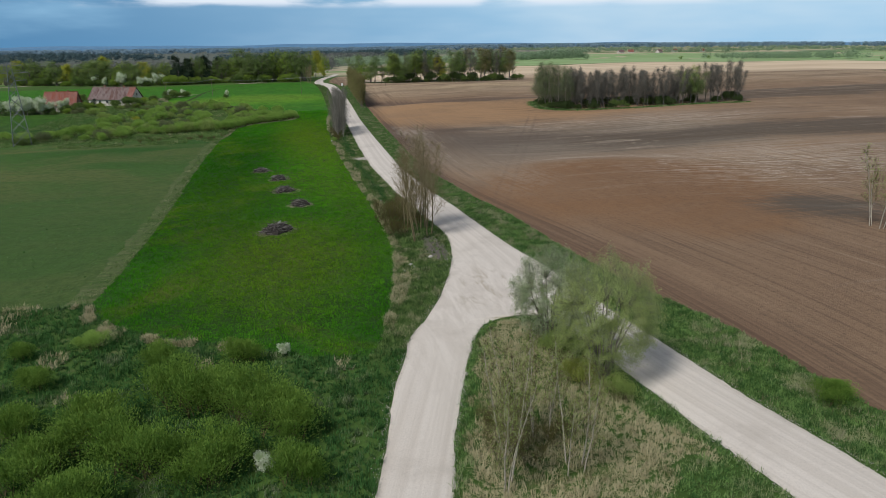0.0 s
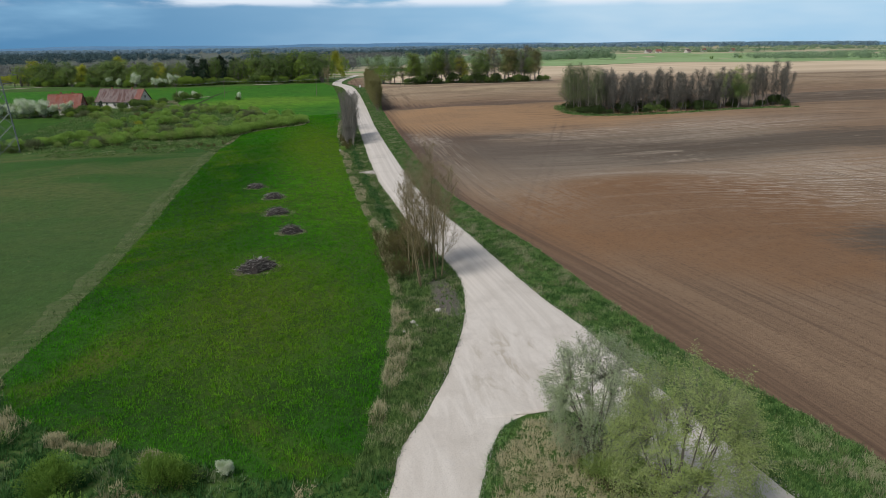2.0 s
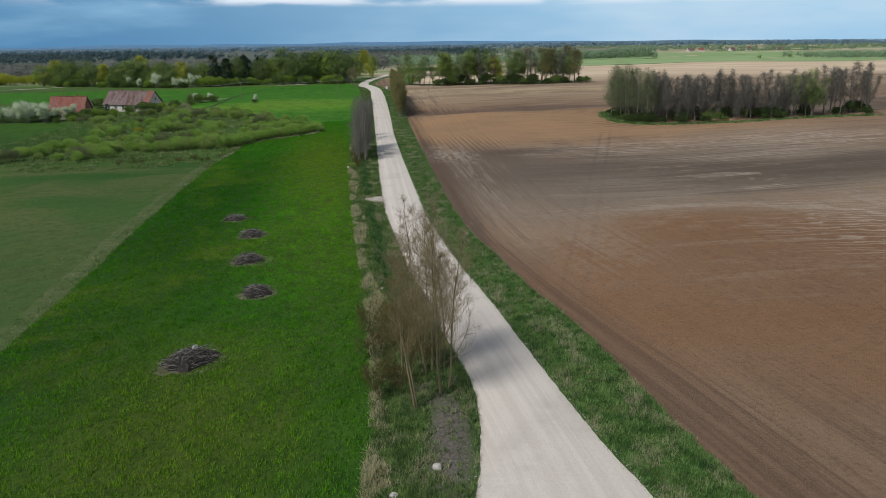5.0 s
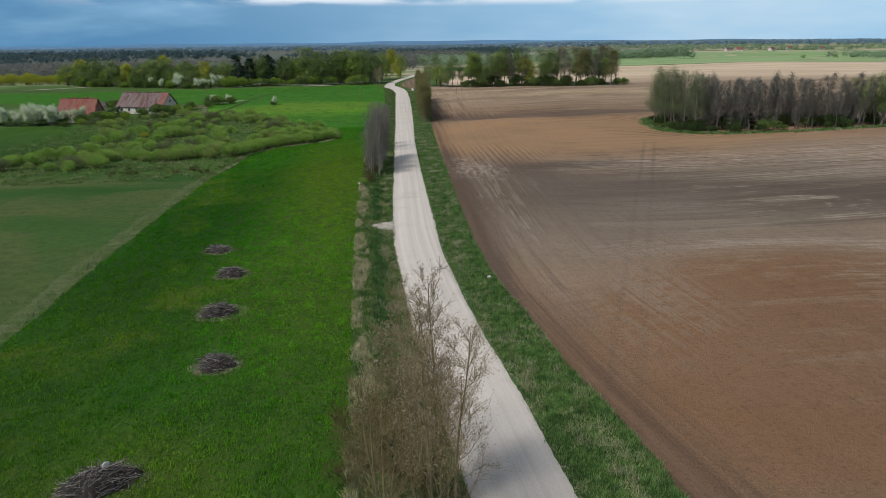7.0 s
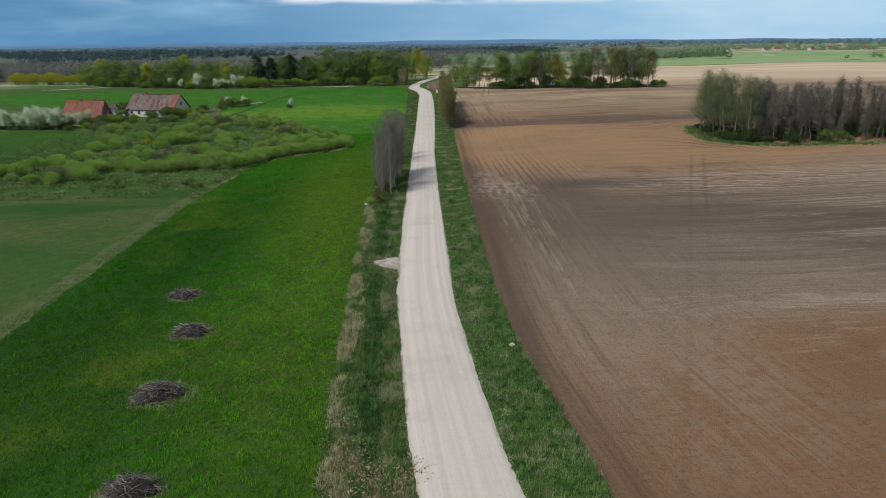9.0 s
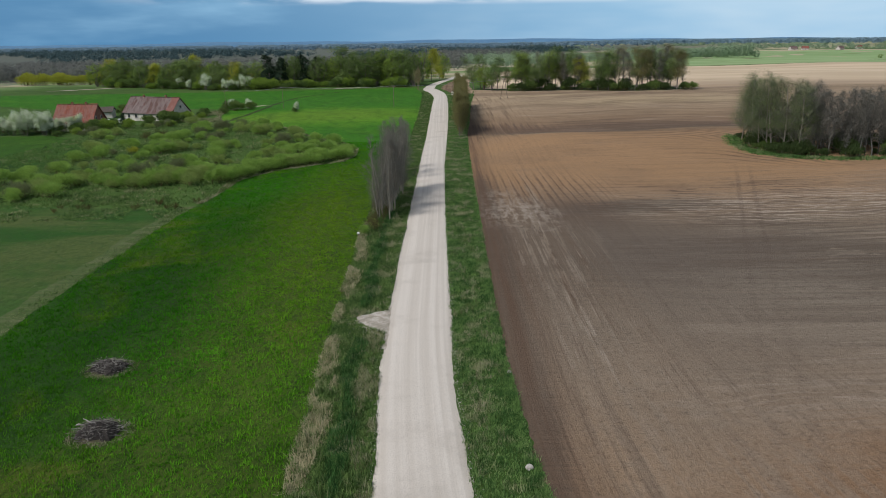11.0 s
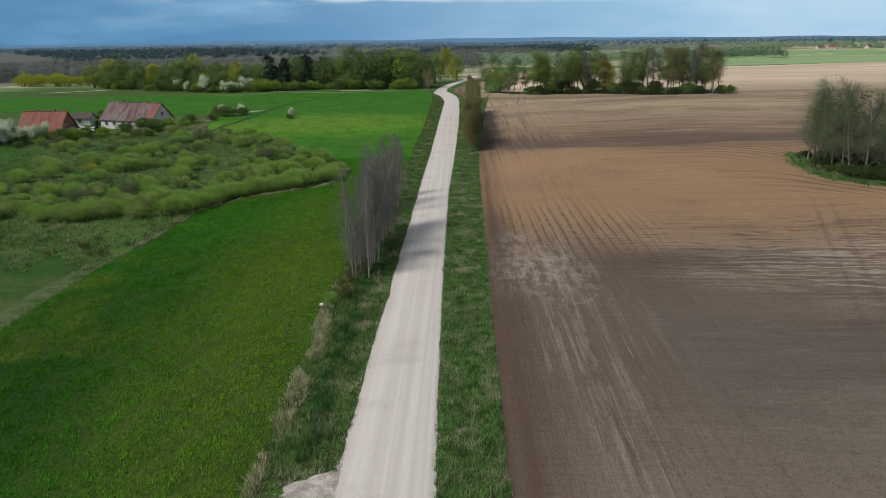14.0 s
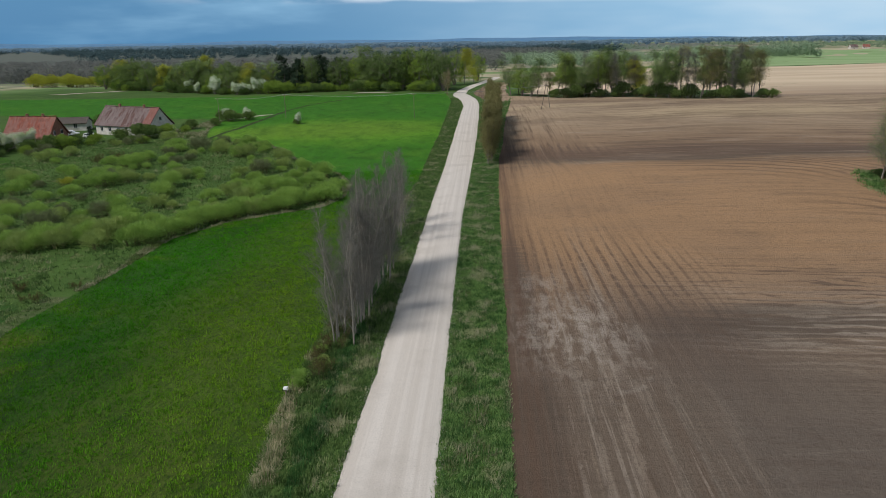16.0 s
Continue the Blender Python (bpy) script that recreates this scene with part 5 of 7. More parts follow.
for i in range(28):
    f = i / 27
    x, y = 8.2 + 1.0 * f + R.uniform(-0.8, 0.9), 184.5 + 18.5 * f + R.uniform(-0.4, 0.4)
    plant("aspen_tree", ASPEN[i % 4], x, y, R.uniform(0.86, 1.08), R.uniform(0, 360), "tall slim leafless aspen with grey twigs in a row", "tree", "aspen row", 0.0, 1.12)
for i in range(10):
    f = i / 9
    x, y = 8.2 + 1.0 * f + R.uniform(-1.2, 1.2), 184.5 + 19.5 * f + R.uniform(-0.5, 0.5)
    plant("aspen_tree", ASPEN[(i + 1) % 4], x, y, R.uniform(0.5, 0.8), R.uniform(0, 360), "young slim leafless aspen with grey twigs in a row", "tree", "aspen row", 0.0, 1.2)
for i in range(6):
    x, y = 8.9 + R.uniform(-0.6, 0.7), 213 + i * 2.0
    plant("aspen_tree", ASPEN[(i + 2) % 4], x, y, R.uniform(0.82, 0.96), R.uniform(0, 360), "tall slim leafless aspen with grey twigs in a row", "tree", "aspen row", 0.0, 1.2)
for i in range(9):
    x, y = 7.0 + R.uniform(-0.6, 0.9), 179 + i * 2.4
    plant("brush_bush", BRUSH[i % 3], x, y, R.uniform(0.45, 0.75), R.uniform(0, 360), "low brown brushwood at the foot of the aspens", "bush", "verge brush")
for i in range(34):
    x, y = 20.8 + 0.03 * (i * 2.3) * 0.6 + R.uniform(-0.35, 0.35), 267 + i * 2.3 + R.uniform(-0.5, 0.5)
    s = R.uniform(0.92, 1.06) if i > 1 else 0.8
    plant("hornbeam_tree", HEDGE_TREE[i % 3], x, y, s, R.uniform(0, 360), "narrow budding tree of an olive-brown roadside hedge", "tree", "hedge trees")

plant("willow_tree", WILLOW[0], 18.0, 50.4, 1.0, 20, "pale willow just coming into leaf beside the fork", "tree", "fork willows")
plant("willow_tree", WILLOW[1], 19.5, 43.6, 1.0, 200, "broad willow with fresh yellow-green leaves beside the fork", "tree", "fork willows")
for i, (x, y, s) in enumerate(((18.2, 47.3, 1.0), (17.6, 43.0, 0.95), (19.4, 40.6, 0.8), (20.0, 46.4, 0.8), (17.0, 49.0, 0.55))):
    plant("willow_bush", FORKBUSH[i % 2], x, y, s, i * 75, "olive-green bush at the foot of the fork willows", "bush", "fork bushes")
for i, (x, y, s) in enumerate(((10.2, 38.4, 0.62), (12.2, 38.8, 0.55), (11.4, 34.8, 0.8), (13.6, 36.2, 0.6), (9.6, 35.2, 0.7))):
    plant("brush_bush", BRUSH[i % 3], x, y, s, i * 83, "brown-green leafless brush between the young birches", "bush", "verge brush")
for i, (x, y, s) in enumerate(((10.4, 36.2, 0.95), (12.8, 37.0, 0.85), (9.2, 32.8, 0.9), (13.4, 33.6, 0.85))):
    plant("birch_tree", BIRCH[i % 2], x, y, s, i * 95, "many-stemmed young birch with pale stems on the dry verge", "tree", "fork birches")
plant("birch_tree", BIRCH[0], 67.0, 71.6, 1.25, 40, "pale-stemmed birch standing at the edge of the tilled field", "tree")
plant("birch_tree", BIRCH[1], 69.5, 69.0, 1.2, 130, "pale-stemmed birch standing at the edge of the tilled field", "tree")

# willow scrub of the near left corner and of the wet valley
SHRUB = [bush_mesh(220 + k, 2.9, 2.5, 12500, 0.135, 0.42, M_NEARBUSH, 13) for k in range(3)] + [bush_mesh(224, 2.6, 2.3, 8000, 0.17, 0.35, M_NEARBUSH, 9), bush_mesh(225, 2.4, 2.2, 8000, 0.20, 0.16, M_BUSH, 9)]
FARSHRUB = [bush_mesh(240 + k, 2.9, 2.3, 6800, 0.30, 0.13, (M_BUSH, M_OLIVE, M_GREYBUSH, M_BUSH, M_BUSH, M_YELLOW)[k], 7 + k) for k in range(6)]
for i, (x, y, s) in enumerate(((-14.5, 43, 1.25), (-10, 46, 1.3), (-6, 44.5, 1.25), (-3.2, 41, 1.15), (-11, 39, 1.2), (-17, 39, 1.1), (-21, 52, 0.75), (-8, 49, 0.7), (-13, 53.6, 0.85), (-6.8, 52.8, 0.82), (-19, 58.5, 0.7),
                               (-24, 58, 0.6), (-20, 45, 1.0), (-7.5, 37.5, 1.1), (-2.5, 36, 0.9), (-26, 50, 1.0), (-30, 63, 0.8), (-14, 34.5, 1.1), (-25, 41, 1.0), (-28, 57, 0.8), (-34, 55, 1.0), (-33, 70, 0.7))):
    plant("willow_bush", SHRUB[(0, 2, 1, 0, 2)[i % 5] if s > 1.05 else (3, 4, 3)[i % 3]], x, y, s, i * 67, "dense young willow bush in fresh green leaf", "bush", "willow bushes")
VALLEY = inside([(-84, 208), (-50, 202), (-23, 198), (-22, 217), (-17, 227), (-9, 232), (-5, 235.5), (-4, 241), (-5, 250), (-9, 258), (-18, 270), (-32, 295), (-46, 303), (-62, 310), (-80, 300), (-88, 290), (-72, 272), (-64, 250), (-66, 222)])
YARD = inside([(-84, 289), (-82, 301), (-62, 304), (-54, 297), (-60, 290)])
CLEARING = inside([(-79, 286), (-66, 293), (-53, 287), (-50, 281), (-60, 277), (-70, 279)])
for i, (x, y, s) in enumerate(((-57, 276.5, 1.0), (-61, 275.5, 0.8), (-55, 279, 0.7))):
    plant("brush_bush", BRUSH[i], x, y, s, i * 90, "reddish-brown leafless brush beside the garden clearing", "bush", "verge brush")
spots = scatter(R, 245, -90, 0, 198, 312, lambda x, y: VALLEY(x, y) and not (-48 < x < -23 and y < 213) and not CLEARING(x, y) and not YARD(x, y), 2.1)
def reedy(x, y):
    """Open reedy hollows inside the scrub, where few bushes stand."""
    return min(((x + 45) / 13) ** 2 + ((y - 244) / 9) ** 2, ((x + 29) / 9) ** 2 + ((y - 248) / 9) ** 2, ((x + 62) / 9) ** 2 + ((y - 264) / 7) ** 2, ((x + 33) / 8) ** 2 + ((y - 272) / 7) ** 2) < 1


for i, (x, y) in enumerate(spots):
    s, rz = R.uniform(0.35, 1.12), R.uniform(0, 360)
    if (reedy(x, y) and i % 5) or i % 7 == 3:
        continue
    plant("willow_bush", FARSHRUB[(0, 1, 3, 2, 4, 0, 1, 3, 0, 2, 4, 3, 1, 0, 2, 4, 1)[i % 17] if i != 40 else 5], x, y, s, rz, "rounded willow bush of the wet valley scrub", "bush", "valley scrub")
RV = np.random.RandomState(61)
for i in range(34):
    f = i / 33
    x, y = (-23 + 19 * f, 217 + 20 * f ** 0.8) if i % 2 else (-56 + 34 * f, 214 + 2.5 * math.sin(9 * f))
    plant("willow_bush", FARSHRUB[(0, 3, 1, 4)[i % 4]], x + RV.uniform(-1.6, 0.8), y + RV.uniform(0, 3.5), RV.uniform(0.6, 1.05), RV.uniform(0, 360), "rounded willow bush of the wet valley scrub", "bush", "valley scrub")
for i in range(11):
    plant("brush_bush", BRUSH[i % 3], RV.uniform(-46, -22), RV.uniform(194, 203), RV.uniform(0.22, 0.42), RV.uniform(0, 360), "low brown brushwood on dead grass before the scrub", "bush", "valley brush")
for i in range(16):
    x, y = -66 - i * 5.2, 212 + R.uniform(-3, 7)
    plant("willow_bush", FARSHRUB[i % 3], x, y, R.uniform(0.6, 1.0), R.uniform(0, 360), "rounded willow bush of the wet valley scrub", "bush", "valley scrub")
for i, (x, y, s) in enumerate(((6.4, 177.6, 0.42), (7.2, 180.2, 0.36), (6.6, 183.0, 0.3), (9.6, 206.5, 0.4))):
    plant("willow_bush", FARSHRUB[(0, 1)[i % 2]], x, y, s, i * 70, "small yellow-green willow bush at the aspens' foot", "bush", "willow bushes")
plant("bush", SHRUB[1], 32.6, 36.4, 0.62, 0, "small leafy green bush on the grassy bank", "bush")
BLOSSOM = [plant_mesh(260 + k, M_BARK, None, M_BLOSSOM, 6500, 0.20, 0.1, 0.26, 1.0, height=4.2, stems=4, spread=0.4, lean=0.1, limbs=9, start=0.25, reach=0.30, rise=0.9, subs=3, twigs=2, girth=0.012, base=0.4) for k in range(2)]
for i, (x, y, s) in enumerate(((-34.3, 335.6, 0.75), (-97, 292, 1.4), (-102, 291, 1.5), (-107, 293, 1.5), (-112, 294, 1.4), (-118, 296, 1.6), (-91, 297.5, 1.2), (-60, 352, 0.9), (-56, 356, 0.8), (-123, 299, 1.5), (-99.5, 299, 1.1))):
    plant("plum_tree", BLOSSOM[i % 2], x, y, s, i * 50, "small fruit tree in white blossom near the farm", "tree", "blossoming trees")
for x, y, s in ((-3.2, 53.4, 0.27), (-3.9, 37.2, 0.34)):
    plant("plum_tree", BLOSSOM[0], x, y, s, x * 40, "slender sapling in white blossom among willow bushes", "tree", "blossoming saplings")


def wood_tree(seed, leaf, n, size, height=16.0, bark=None, twig=None, jitter=0.7, slim=0.7, **kw):
    base = dict(stems=1, lean=0.04, limbs=18, start=0.14, reach=0.32, rise=0.6, subs=4, twigs=2, girth=0.011, thin=0.03)
    base.update(kw)
    return plant_mesh(seed, bark or M_BARK, twig, leaf, n, size, 0.1, jitter, 0.5, False, slim, slim > 0.3, height=height, **base)


LEAFY = [dome_tree(300, 15.0, 4.6, 8500, 0.35, M_BRIGHT, M_BARK, M_BARK, 7, 0.7, 2.2, 2.5, 260), dome_tree(301, 16.0, 4.3, 8500, 0.35, M_DEEP, M_BARK, M_BARK, 6, 0.6, 2.4, 2.5, 260), wood_tree(302, M_YELLOW, 6000, 0.34, reach=0.28, start=0.08), wood_tree(303, M_SCRUB, 6000, 0.34, stems=3, spread=0.25, limbs=9, base=0.8, start=0.08), dome_tree(304, 14.0, 5.0, 8500, 0.35, M_DEEP, M_BARK, M_BARK, 8, 0.8, 2.2, 2.5, 260)]
SPARSE = [wood_tree(320 + k, (M_HEDGELEAF, M_SCRUB, M_DEEP, M_BRIGHT, M_SCRUB)[k], 5200, 0.25, twig=M_TWIG_GREY, jitter=0.65, stems=2 if k % 2 else 1, spread=0.05, lean=0.02, base=0.9, limbs=20, reach=0.29, rise=0.9, start=0.22) for k in range(5)]
BAREW = [wood_tree(340 + k, M_BARECROWN, 800, 1.2, bark=M_DARKBARK, twig=M_DARKBARK, jitter=0.40, limbs=26, reach=0.13, rise=1.3, start=0.24, subs=4, twigs=3, girth=0.0085, thin=0.024, slim=0.045) for k in range(3)]
ISLETREE = [wood_tree(330 + k, M_GREYLEAF, 3600, 0.19, twig=M_TWIG_GREY, bark=M_BIRCH, jitter=0.60, limbs=26, reach=0.27, rise=0.7, start=0.12) for k in range(2)]
FIR = [wood_tree(360 + k, M_DARKFIR, 1700, 0.95, height=20, jitter=0.5, limbs=40, start=0.05, reach=0.27, rise=0.05, subs=3, twigs=1) for k in range(2)]
GREENBUSH = [bush_mesh(380 + k, 3.0, 2.4, 3000, 0.30, 0.5, (M_DEEP, M_BRIGHT)[k], 10) for k in range(2)]
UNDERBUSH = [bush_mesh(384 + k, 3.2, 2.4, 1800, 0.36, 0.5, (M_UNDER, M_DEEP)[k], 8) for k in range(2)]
YELLOWBUSH = bush_mesh(390, 8, 5, 4200, 0.52, 0.6, M_YELLOW, 12)

# wood along the far edge of the cereal field
edge_y = curve_of([(-210, 545), (-185, 524), (-141, 496), (-102, 470), (-76, 472), (-50, 480), (-21, 470), (4, 462)])
i = 0
for row in range(4):
    for x in np.arange(-196 + row * 3, 3 - 2 * row, 6.6):
        x = x + R.uniform(-2, 2)
        y = float(edge_y(x)) + 3 + row * 9 + R.uniform(-3, 3)
        u = R.uniform()
        if -82 < x < -68 or -62 < x < -56:
            meshes, s, lab = FIR[i % 2], R.uniform(0.72, 0.92), "dark fir in the wood behind the fields"
        elif x < -84:
            meshes, s, lab = (LEAFY[(0, 1, 3, 4, 1, 0, 3, 2)[i % 8]], R.uniform(0.8, 1.12), "broadleaf tree in fresh spring green at the wood's edge")
        else:
            meshes, s, lab = (LEAFY[(1, 4, 1, 0, 3)[i % 5]], R.uniform(0.95, 1.25), "dark broadleaf tree at the wood's edge") if u < 0.8 else (SPARSE[2], 1.1, "half-bare tree at the wood's edge")
        s *= R.uniform(0.52, 1.06)
        plant("fir_tree" if "fir" in lab else "broadleaf_tree", meshes, x, y, s, R.uniform(0, 360), lab, "tree", "wood edge trees", 0.0, 1.0 if "fir" in lab else R.uniform(1.15, 1.5))
        i += 1
for k in range(54):
    x = R.uniform(-185, 0)
    plant("bush", GREENBUSH[k % 2], x, float(edge_y(x)) - 2 + R.uniform(-2, 2), R.uniform(0.9, 2.1), R.uniform(0, 360), "leafy bush along the wood's edge", "bush", "wood edge bushes")
for x, y, s in ((-128, 486, 1.5), (-109, 470, 1.9), (-96, 464, 1.3), (-86, 467, 1.7), (-120, 476, 1.2), (-92, 466, 1.2)):
    plant("plum_tree", BLOSSOM[0], x, y, s, x * 3, "wild fruit tree in white blossom at the wood's edge", "tree", "blossoming trees")
for k in range(12):
    plant("willow_bush", YELLOWBUSH, -262 + k * 7 + R.uniform(-2, 2), 575 - k * 2.0 + R.uniform(-4, 4), R.uniform(0.8, 1.15), R.uniform(0, 360), "yellow-green willow in a row across the field", "bush", "yellow willows")
plant("poplar_tree", POPLAR[1], 4.2, 436, 0.95, 0, "bare reddish tree where the road bends", "tree")
plant("poplar_tree", POPLAR[0], 3.0, 446, 0.85, 90, "bare reddish tree where the road bends", "tree")
for x, y, k, s in ((9, 520, 2, 1.15), (14, 536, 2, 1.0), (4, 512, 0, 1.1), (-3, 500, 4, 1.2), (16, 560, 0, 1.0)):
    plant("broadleaf_tree", LEAFY[k], x, y, s, x * 20, "yellow-green tree over the road's far bend", "tree", "wood edge trees")

# tree belt east of the road
BELT = ((31, 428, 'S', 1, 0.95), (35, 424, 'L', 0, 0.75), (38, 420, 'L', 3, 0.8), (41, 424, 'S', 2, 0.95), (34, 435, 'S', 2, 1.0), (52, 416, 'S', 3, 1.1), (55, 420, 'S', 1, 1.15), (58, 414, 'S', 1, 1.05), (61, 419, 'B', 0, 1.0),
        (64, 413, 'S', 3, 1.1), (67, 417, 'S', 2, 1.2), (70, 411, 'B', 1, 1.1), (73, 414, 'S', 2, 1.1), (76, 408, 'B', 2, 1.0), (79, 410, 'L', 2, 0.9), (82, 402, 'S', 1, 1.15), (84, 406, 'B', 0, 1.1), (86, 396, 'S', 2, 1.0),
        (89, 399, 'B', 1, 1.15), (91, 390, 'B', 2, 1.1), (94, 392, 'B', 0, 1.05), (97, 386, 'S', 0, 1.1), (100, 388, 'B', 1, 1.1), (103, 381, 'B', 2, 1.0), (106, 384, 'S', 1, 1.1), (109, 378, 'S', 0, 1.0), (112, 381, 'B', 0, 1.0),
        (56, 428, 'L', 3, 0.9), (66, 426, 'S', 2, 1.0), (88, 410, 'S', 1, 1.1), (99, 399, 'S', 0, 1.15), (107, 395, 'S', 1, 1.05))
BELT = BELT + tuple((x, float(np.interp(x, [30, 50, 72, 85, 98, 112], [426, 416, 413, 400, 386, 378])) + R.uniform(1, 16), "SSBSLB"[i % 6], i % 3, R.uniform(0.6, 1.2)) for i, x in enumerate(np.arange(46, 114, 2.6)))
for x, y, kind, k, s in BELT:
    m = {"S": SPARSE, "L": LEAFY, "B": BAREW}[kind]
    plant("broadleaf_tree", m[k], x, y, s * 0.92, x * 31, {"S": "thinly leafed tree in the belt beside the tilled field", "L": "bright green tree in the belt beside the tilled field", "B": "leafless pale-stemmed tree in the belt"}[kind], "tree", "belt trees", 0.0, 1.3)
for k in range(25):
    x = 47 + k * 2.7 + R.uniform(-2, 2)
    y = float(np.interp(x, [30, 50, 72, 85, 98, 112], [424, 413, 409, 396, 382, 374])) + R.uniform(-1.5, 3)
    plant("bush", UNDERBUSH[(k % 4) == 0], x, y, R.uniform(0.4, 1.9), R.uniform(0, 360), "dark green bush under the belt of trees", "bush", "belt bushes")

# island wood in the tilled field
ISLE = inside([(80, 246), (79, 232), (82, 226), (90, 221.5), (106, 219), (127, 221), (145, 220), (150, 228), (128, 232), (108, 236), (92, 243)])
for k, (x, y) in enumerate(scatter(R, 112, 79, 150, 219, 246, lambda x, y: ISLE(x, y) and not (117 < x < 120.5), 1.5)):
    if x < 86.5:
        m, s, lab = (ISLETREE[k % 2], R.uniform(0.70, 0.86), "green-leafed tree at the end of the island wood")
    elif 127 < x < 132:
        m, s, lab = (SPARSE[(3, 1)[k % 2]], R.uniform(0.55, 0.75), "light green tree in the island wood")
    else:
        m, s, lab = (BAREW[k % 3], R.uniform(0.55, 0.78) * (1.12 if x > 133 else 1.0), "dark leafless tree in the island wood")
    plant("broadleaf_tree", m, x, y, s, R.uniform(0, 360), lab, "tree", "island wood trees", 0.0, 1.15)
for k, (x, y) in enumerate(scatter(R, 70, 85, 128, 220, 242, ISLE, 1.1)):
    plant("broadleaf_tree", BAREW[k % 3], x, y, R.uniform(0.30, 0.56), R.uniform(0, 360), "slim young leafless tree in the island wood", "tree", "island wood trees", 0.0, 1.5)
for k, (x, y) in enumerate(scatter(R, 60, 79, 148, 219, 244, ISLE, 1.5)):
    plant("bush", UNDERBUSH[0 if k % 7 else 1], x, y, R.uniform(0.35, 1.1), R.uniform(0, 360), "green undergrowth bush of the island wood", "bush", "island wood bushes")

for k, (x, y) in enumerate(((79.8, 233), (81, 228.5), (84, 225), (80, 238.5), (80.6, 244), (87.5, 222.5), (83, 241), (92, 220.5), (98, 219.6))):
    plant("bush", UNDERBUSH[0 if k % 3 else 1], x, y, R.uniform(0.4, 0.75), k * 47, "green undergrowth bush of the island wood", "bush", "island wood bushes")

for k, (x, y, s) in enumerate(((80.2, 238.0, 0.84), (81.0, 231.5, 0.9), (80.6, 243.0, 0.76), (82.5, 228.0, 0.86))):
    plant("broadleaf_tree", ISLETREE[k % 2], x, y, s, k * 110, "grey-green leafing tree at the end of the island wood", "tree", "island wood trees", 0.0, 1.15)

# gardens round the farm
GARDEN = ((-34.5, 336, 0.55, 0), (-90, 296, 1.1, 0), (-86, 297, 1.3, 0), (-83.5, 300, 1.2, 1), (-96, 296.5, 1.2, 0), (-101, 298, 1.3, 0), (-106, 298, 1.4, 0), (-84, 306, 1.0, 0), (-81, 311, 0.8, 1), (-76, 314, 1.0, 0), (-70.5, 315.5, 1.4, 0), (-68.5, 317.5, 1.3, 0),
          (-66, 321, 1.1, 1), (-63, 326, 0.7, 1), (-65, 333, 1.0, 0), (-60, 340, 0.8, 0), (-58, 350, 1.3, 0), (-62, 354, 1.2, 0), (-54, 352, 1.0, 0), (-88, 293, 0.7, 1), (-79, 305, 0.6, 1), (-74, 306, 0.5, 0), (-112, 300, 1.3, 0),
          (-118, 302, 1.4, 0), (-86, 338, 1.2, 0), (-92, 341, 1.3, 0), (-98, 346, 1.3, 0), (-110, 330, 1.2, 0), (-70, 310, 0.6, 0), (-66, 306, 0.7, 1), (-92, 289, 0.6, 0))
for k, (x, y, s, g) in enumerate(GARDEN):
    plant("bush", GREENBUSH[g], x, y, s, k * 61, "leafy green bush in the grass round the farm", "bush", "garden bushes")

for k, (x, y, s) in enumerate(((-83.5, 313.5, 0.20), (-85.2, 316, 0.14))):
    plant("fir_tree", FIR[k], x, y, s, k * 50, "small dark garden conifer between the farmhouses", "tree", "garden conifers")
for k, (x, y, s) in enumerate(((-100.5, 297.5, 1.35), (-95.5, 297, 1.0), (-104, 300.5, 1.5))):
    plant("plum_tree", BLOSSOM[k % 2], x, y, s, k * 77, "blossoming fruit tree in front of the red-roofed farmhouse", "tree", "blossoming trees")

# far woods: countless crowns
def crowns(name, seed, pts, height, width, per, size, material, label):
    rng = np.random.RandomState(seed)
    per, size, width = int(per * 2.2), size * 0.68, width * 1.15
    n = len(pts)
    pts = np.asarray(pts)
    H = height * rng.uniform(0.7, 1.2, (n, 1, 1))
    d = rng.normal(size=(n, per, 3))
    d /= np.linalg.norm(d, axis=2, keepdims=True)
    face = (d + rng.normal(0, 0.15, (n, per, 3)) + [0, 0, 0.45]).reshape(-1, 3)
    d *= rng.uniform(0.5, 1.0, (n, per, 1)) ** 0.5
    p = np.concatenate([pts, hgt(pts[:, 0], pts[:, 1])[:, None]], 1)[:, None] + d * np.concatenate([width * np.ones((n, 1, 2)), H * 0.46], 2) + np.concatenate([np.zeros((n, 1, 2)), H * 0.54], 2)
    p = p.reshape(-1, 3)
    e = np.cross(face, rng.normal(size=p.shape))
    e /= np.linalg.norm(e, axis=1, keepdims=True) + 1e-9
    k = np.cross(face, e)
    k /= np.linalg.norm(k, axis=1, keepdims=True) + 1e-9
    w = size * rng.uniform(0.3, 0.7, (len(p), 1))
    v = np.stack([p - e * w, p + k * w * 0.8, p + e * w, p - k * w * 0.8], 1).reshape(-1, 3)
    f = np.arange(len(v)).reshape(-1, 4)
    return tagged(new(name, mesh_of(name, v, f, [material])), label, "woodland", "", "stuff")


def spread(seed, n, x0, x1, y0, y1, ok=lambda x, y: np.ones(len(x), bool)):
    rng = np.random.RandomState(seed)
    x, y = rng.uniform(x0, x1, n), rng.uniform(y0, y1, n)
    keep = ok(x, y)
    return np.stack([x[keep], y[keep]], 1)


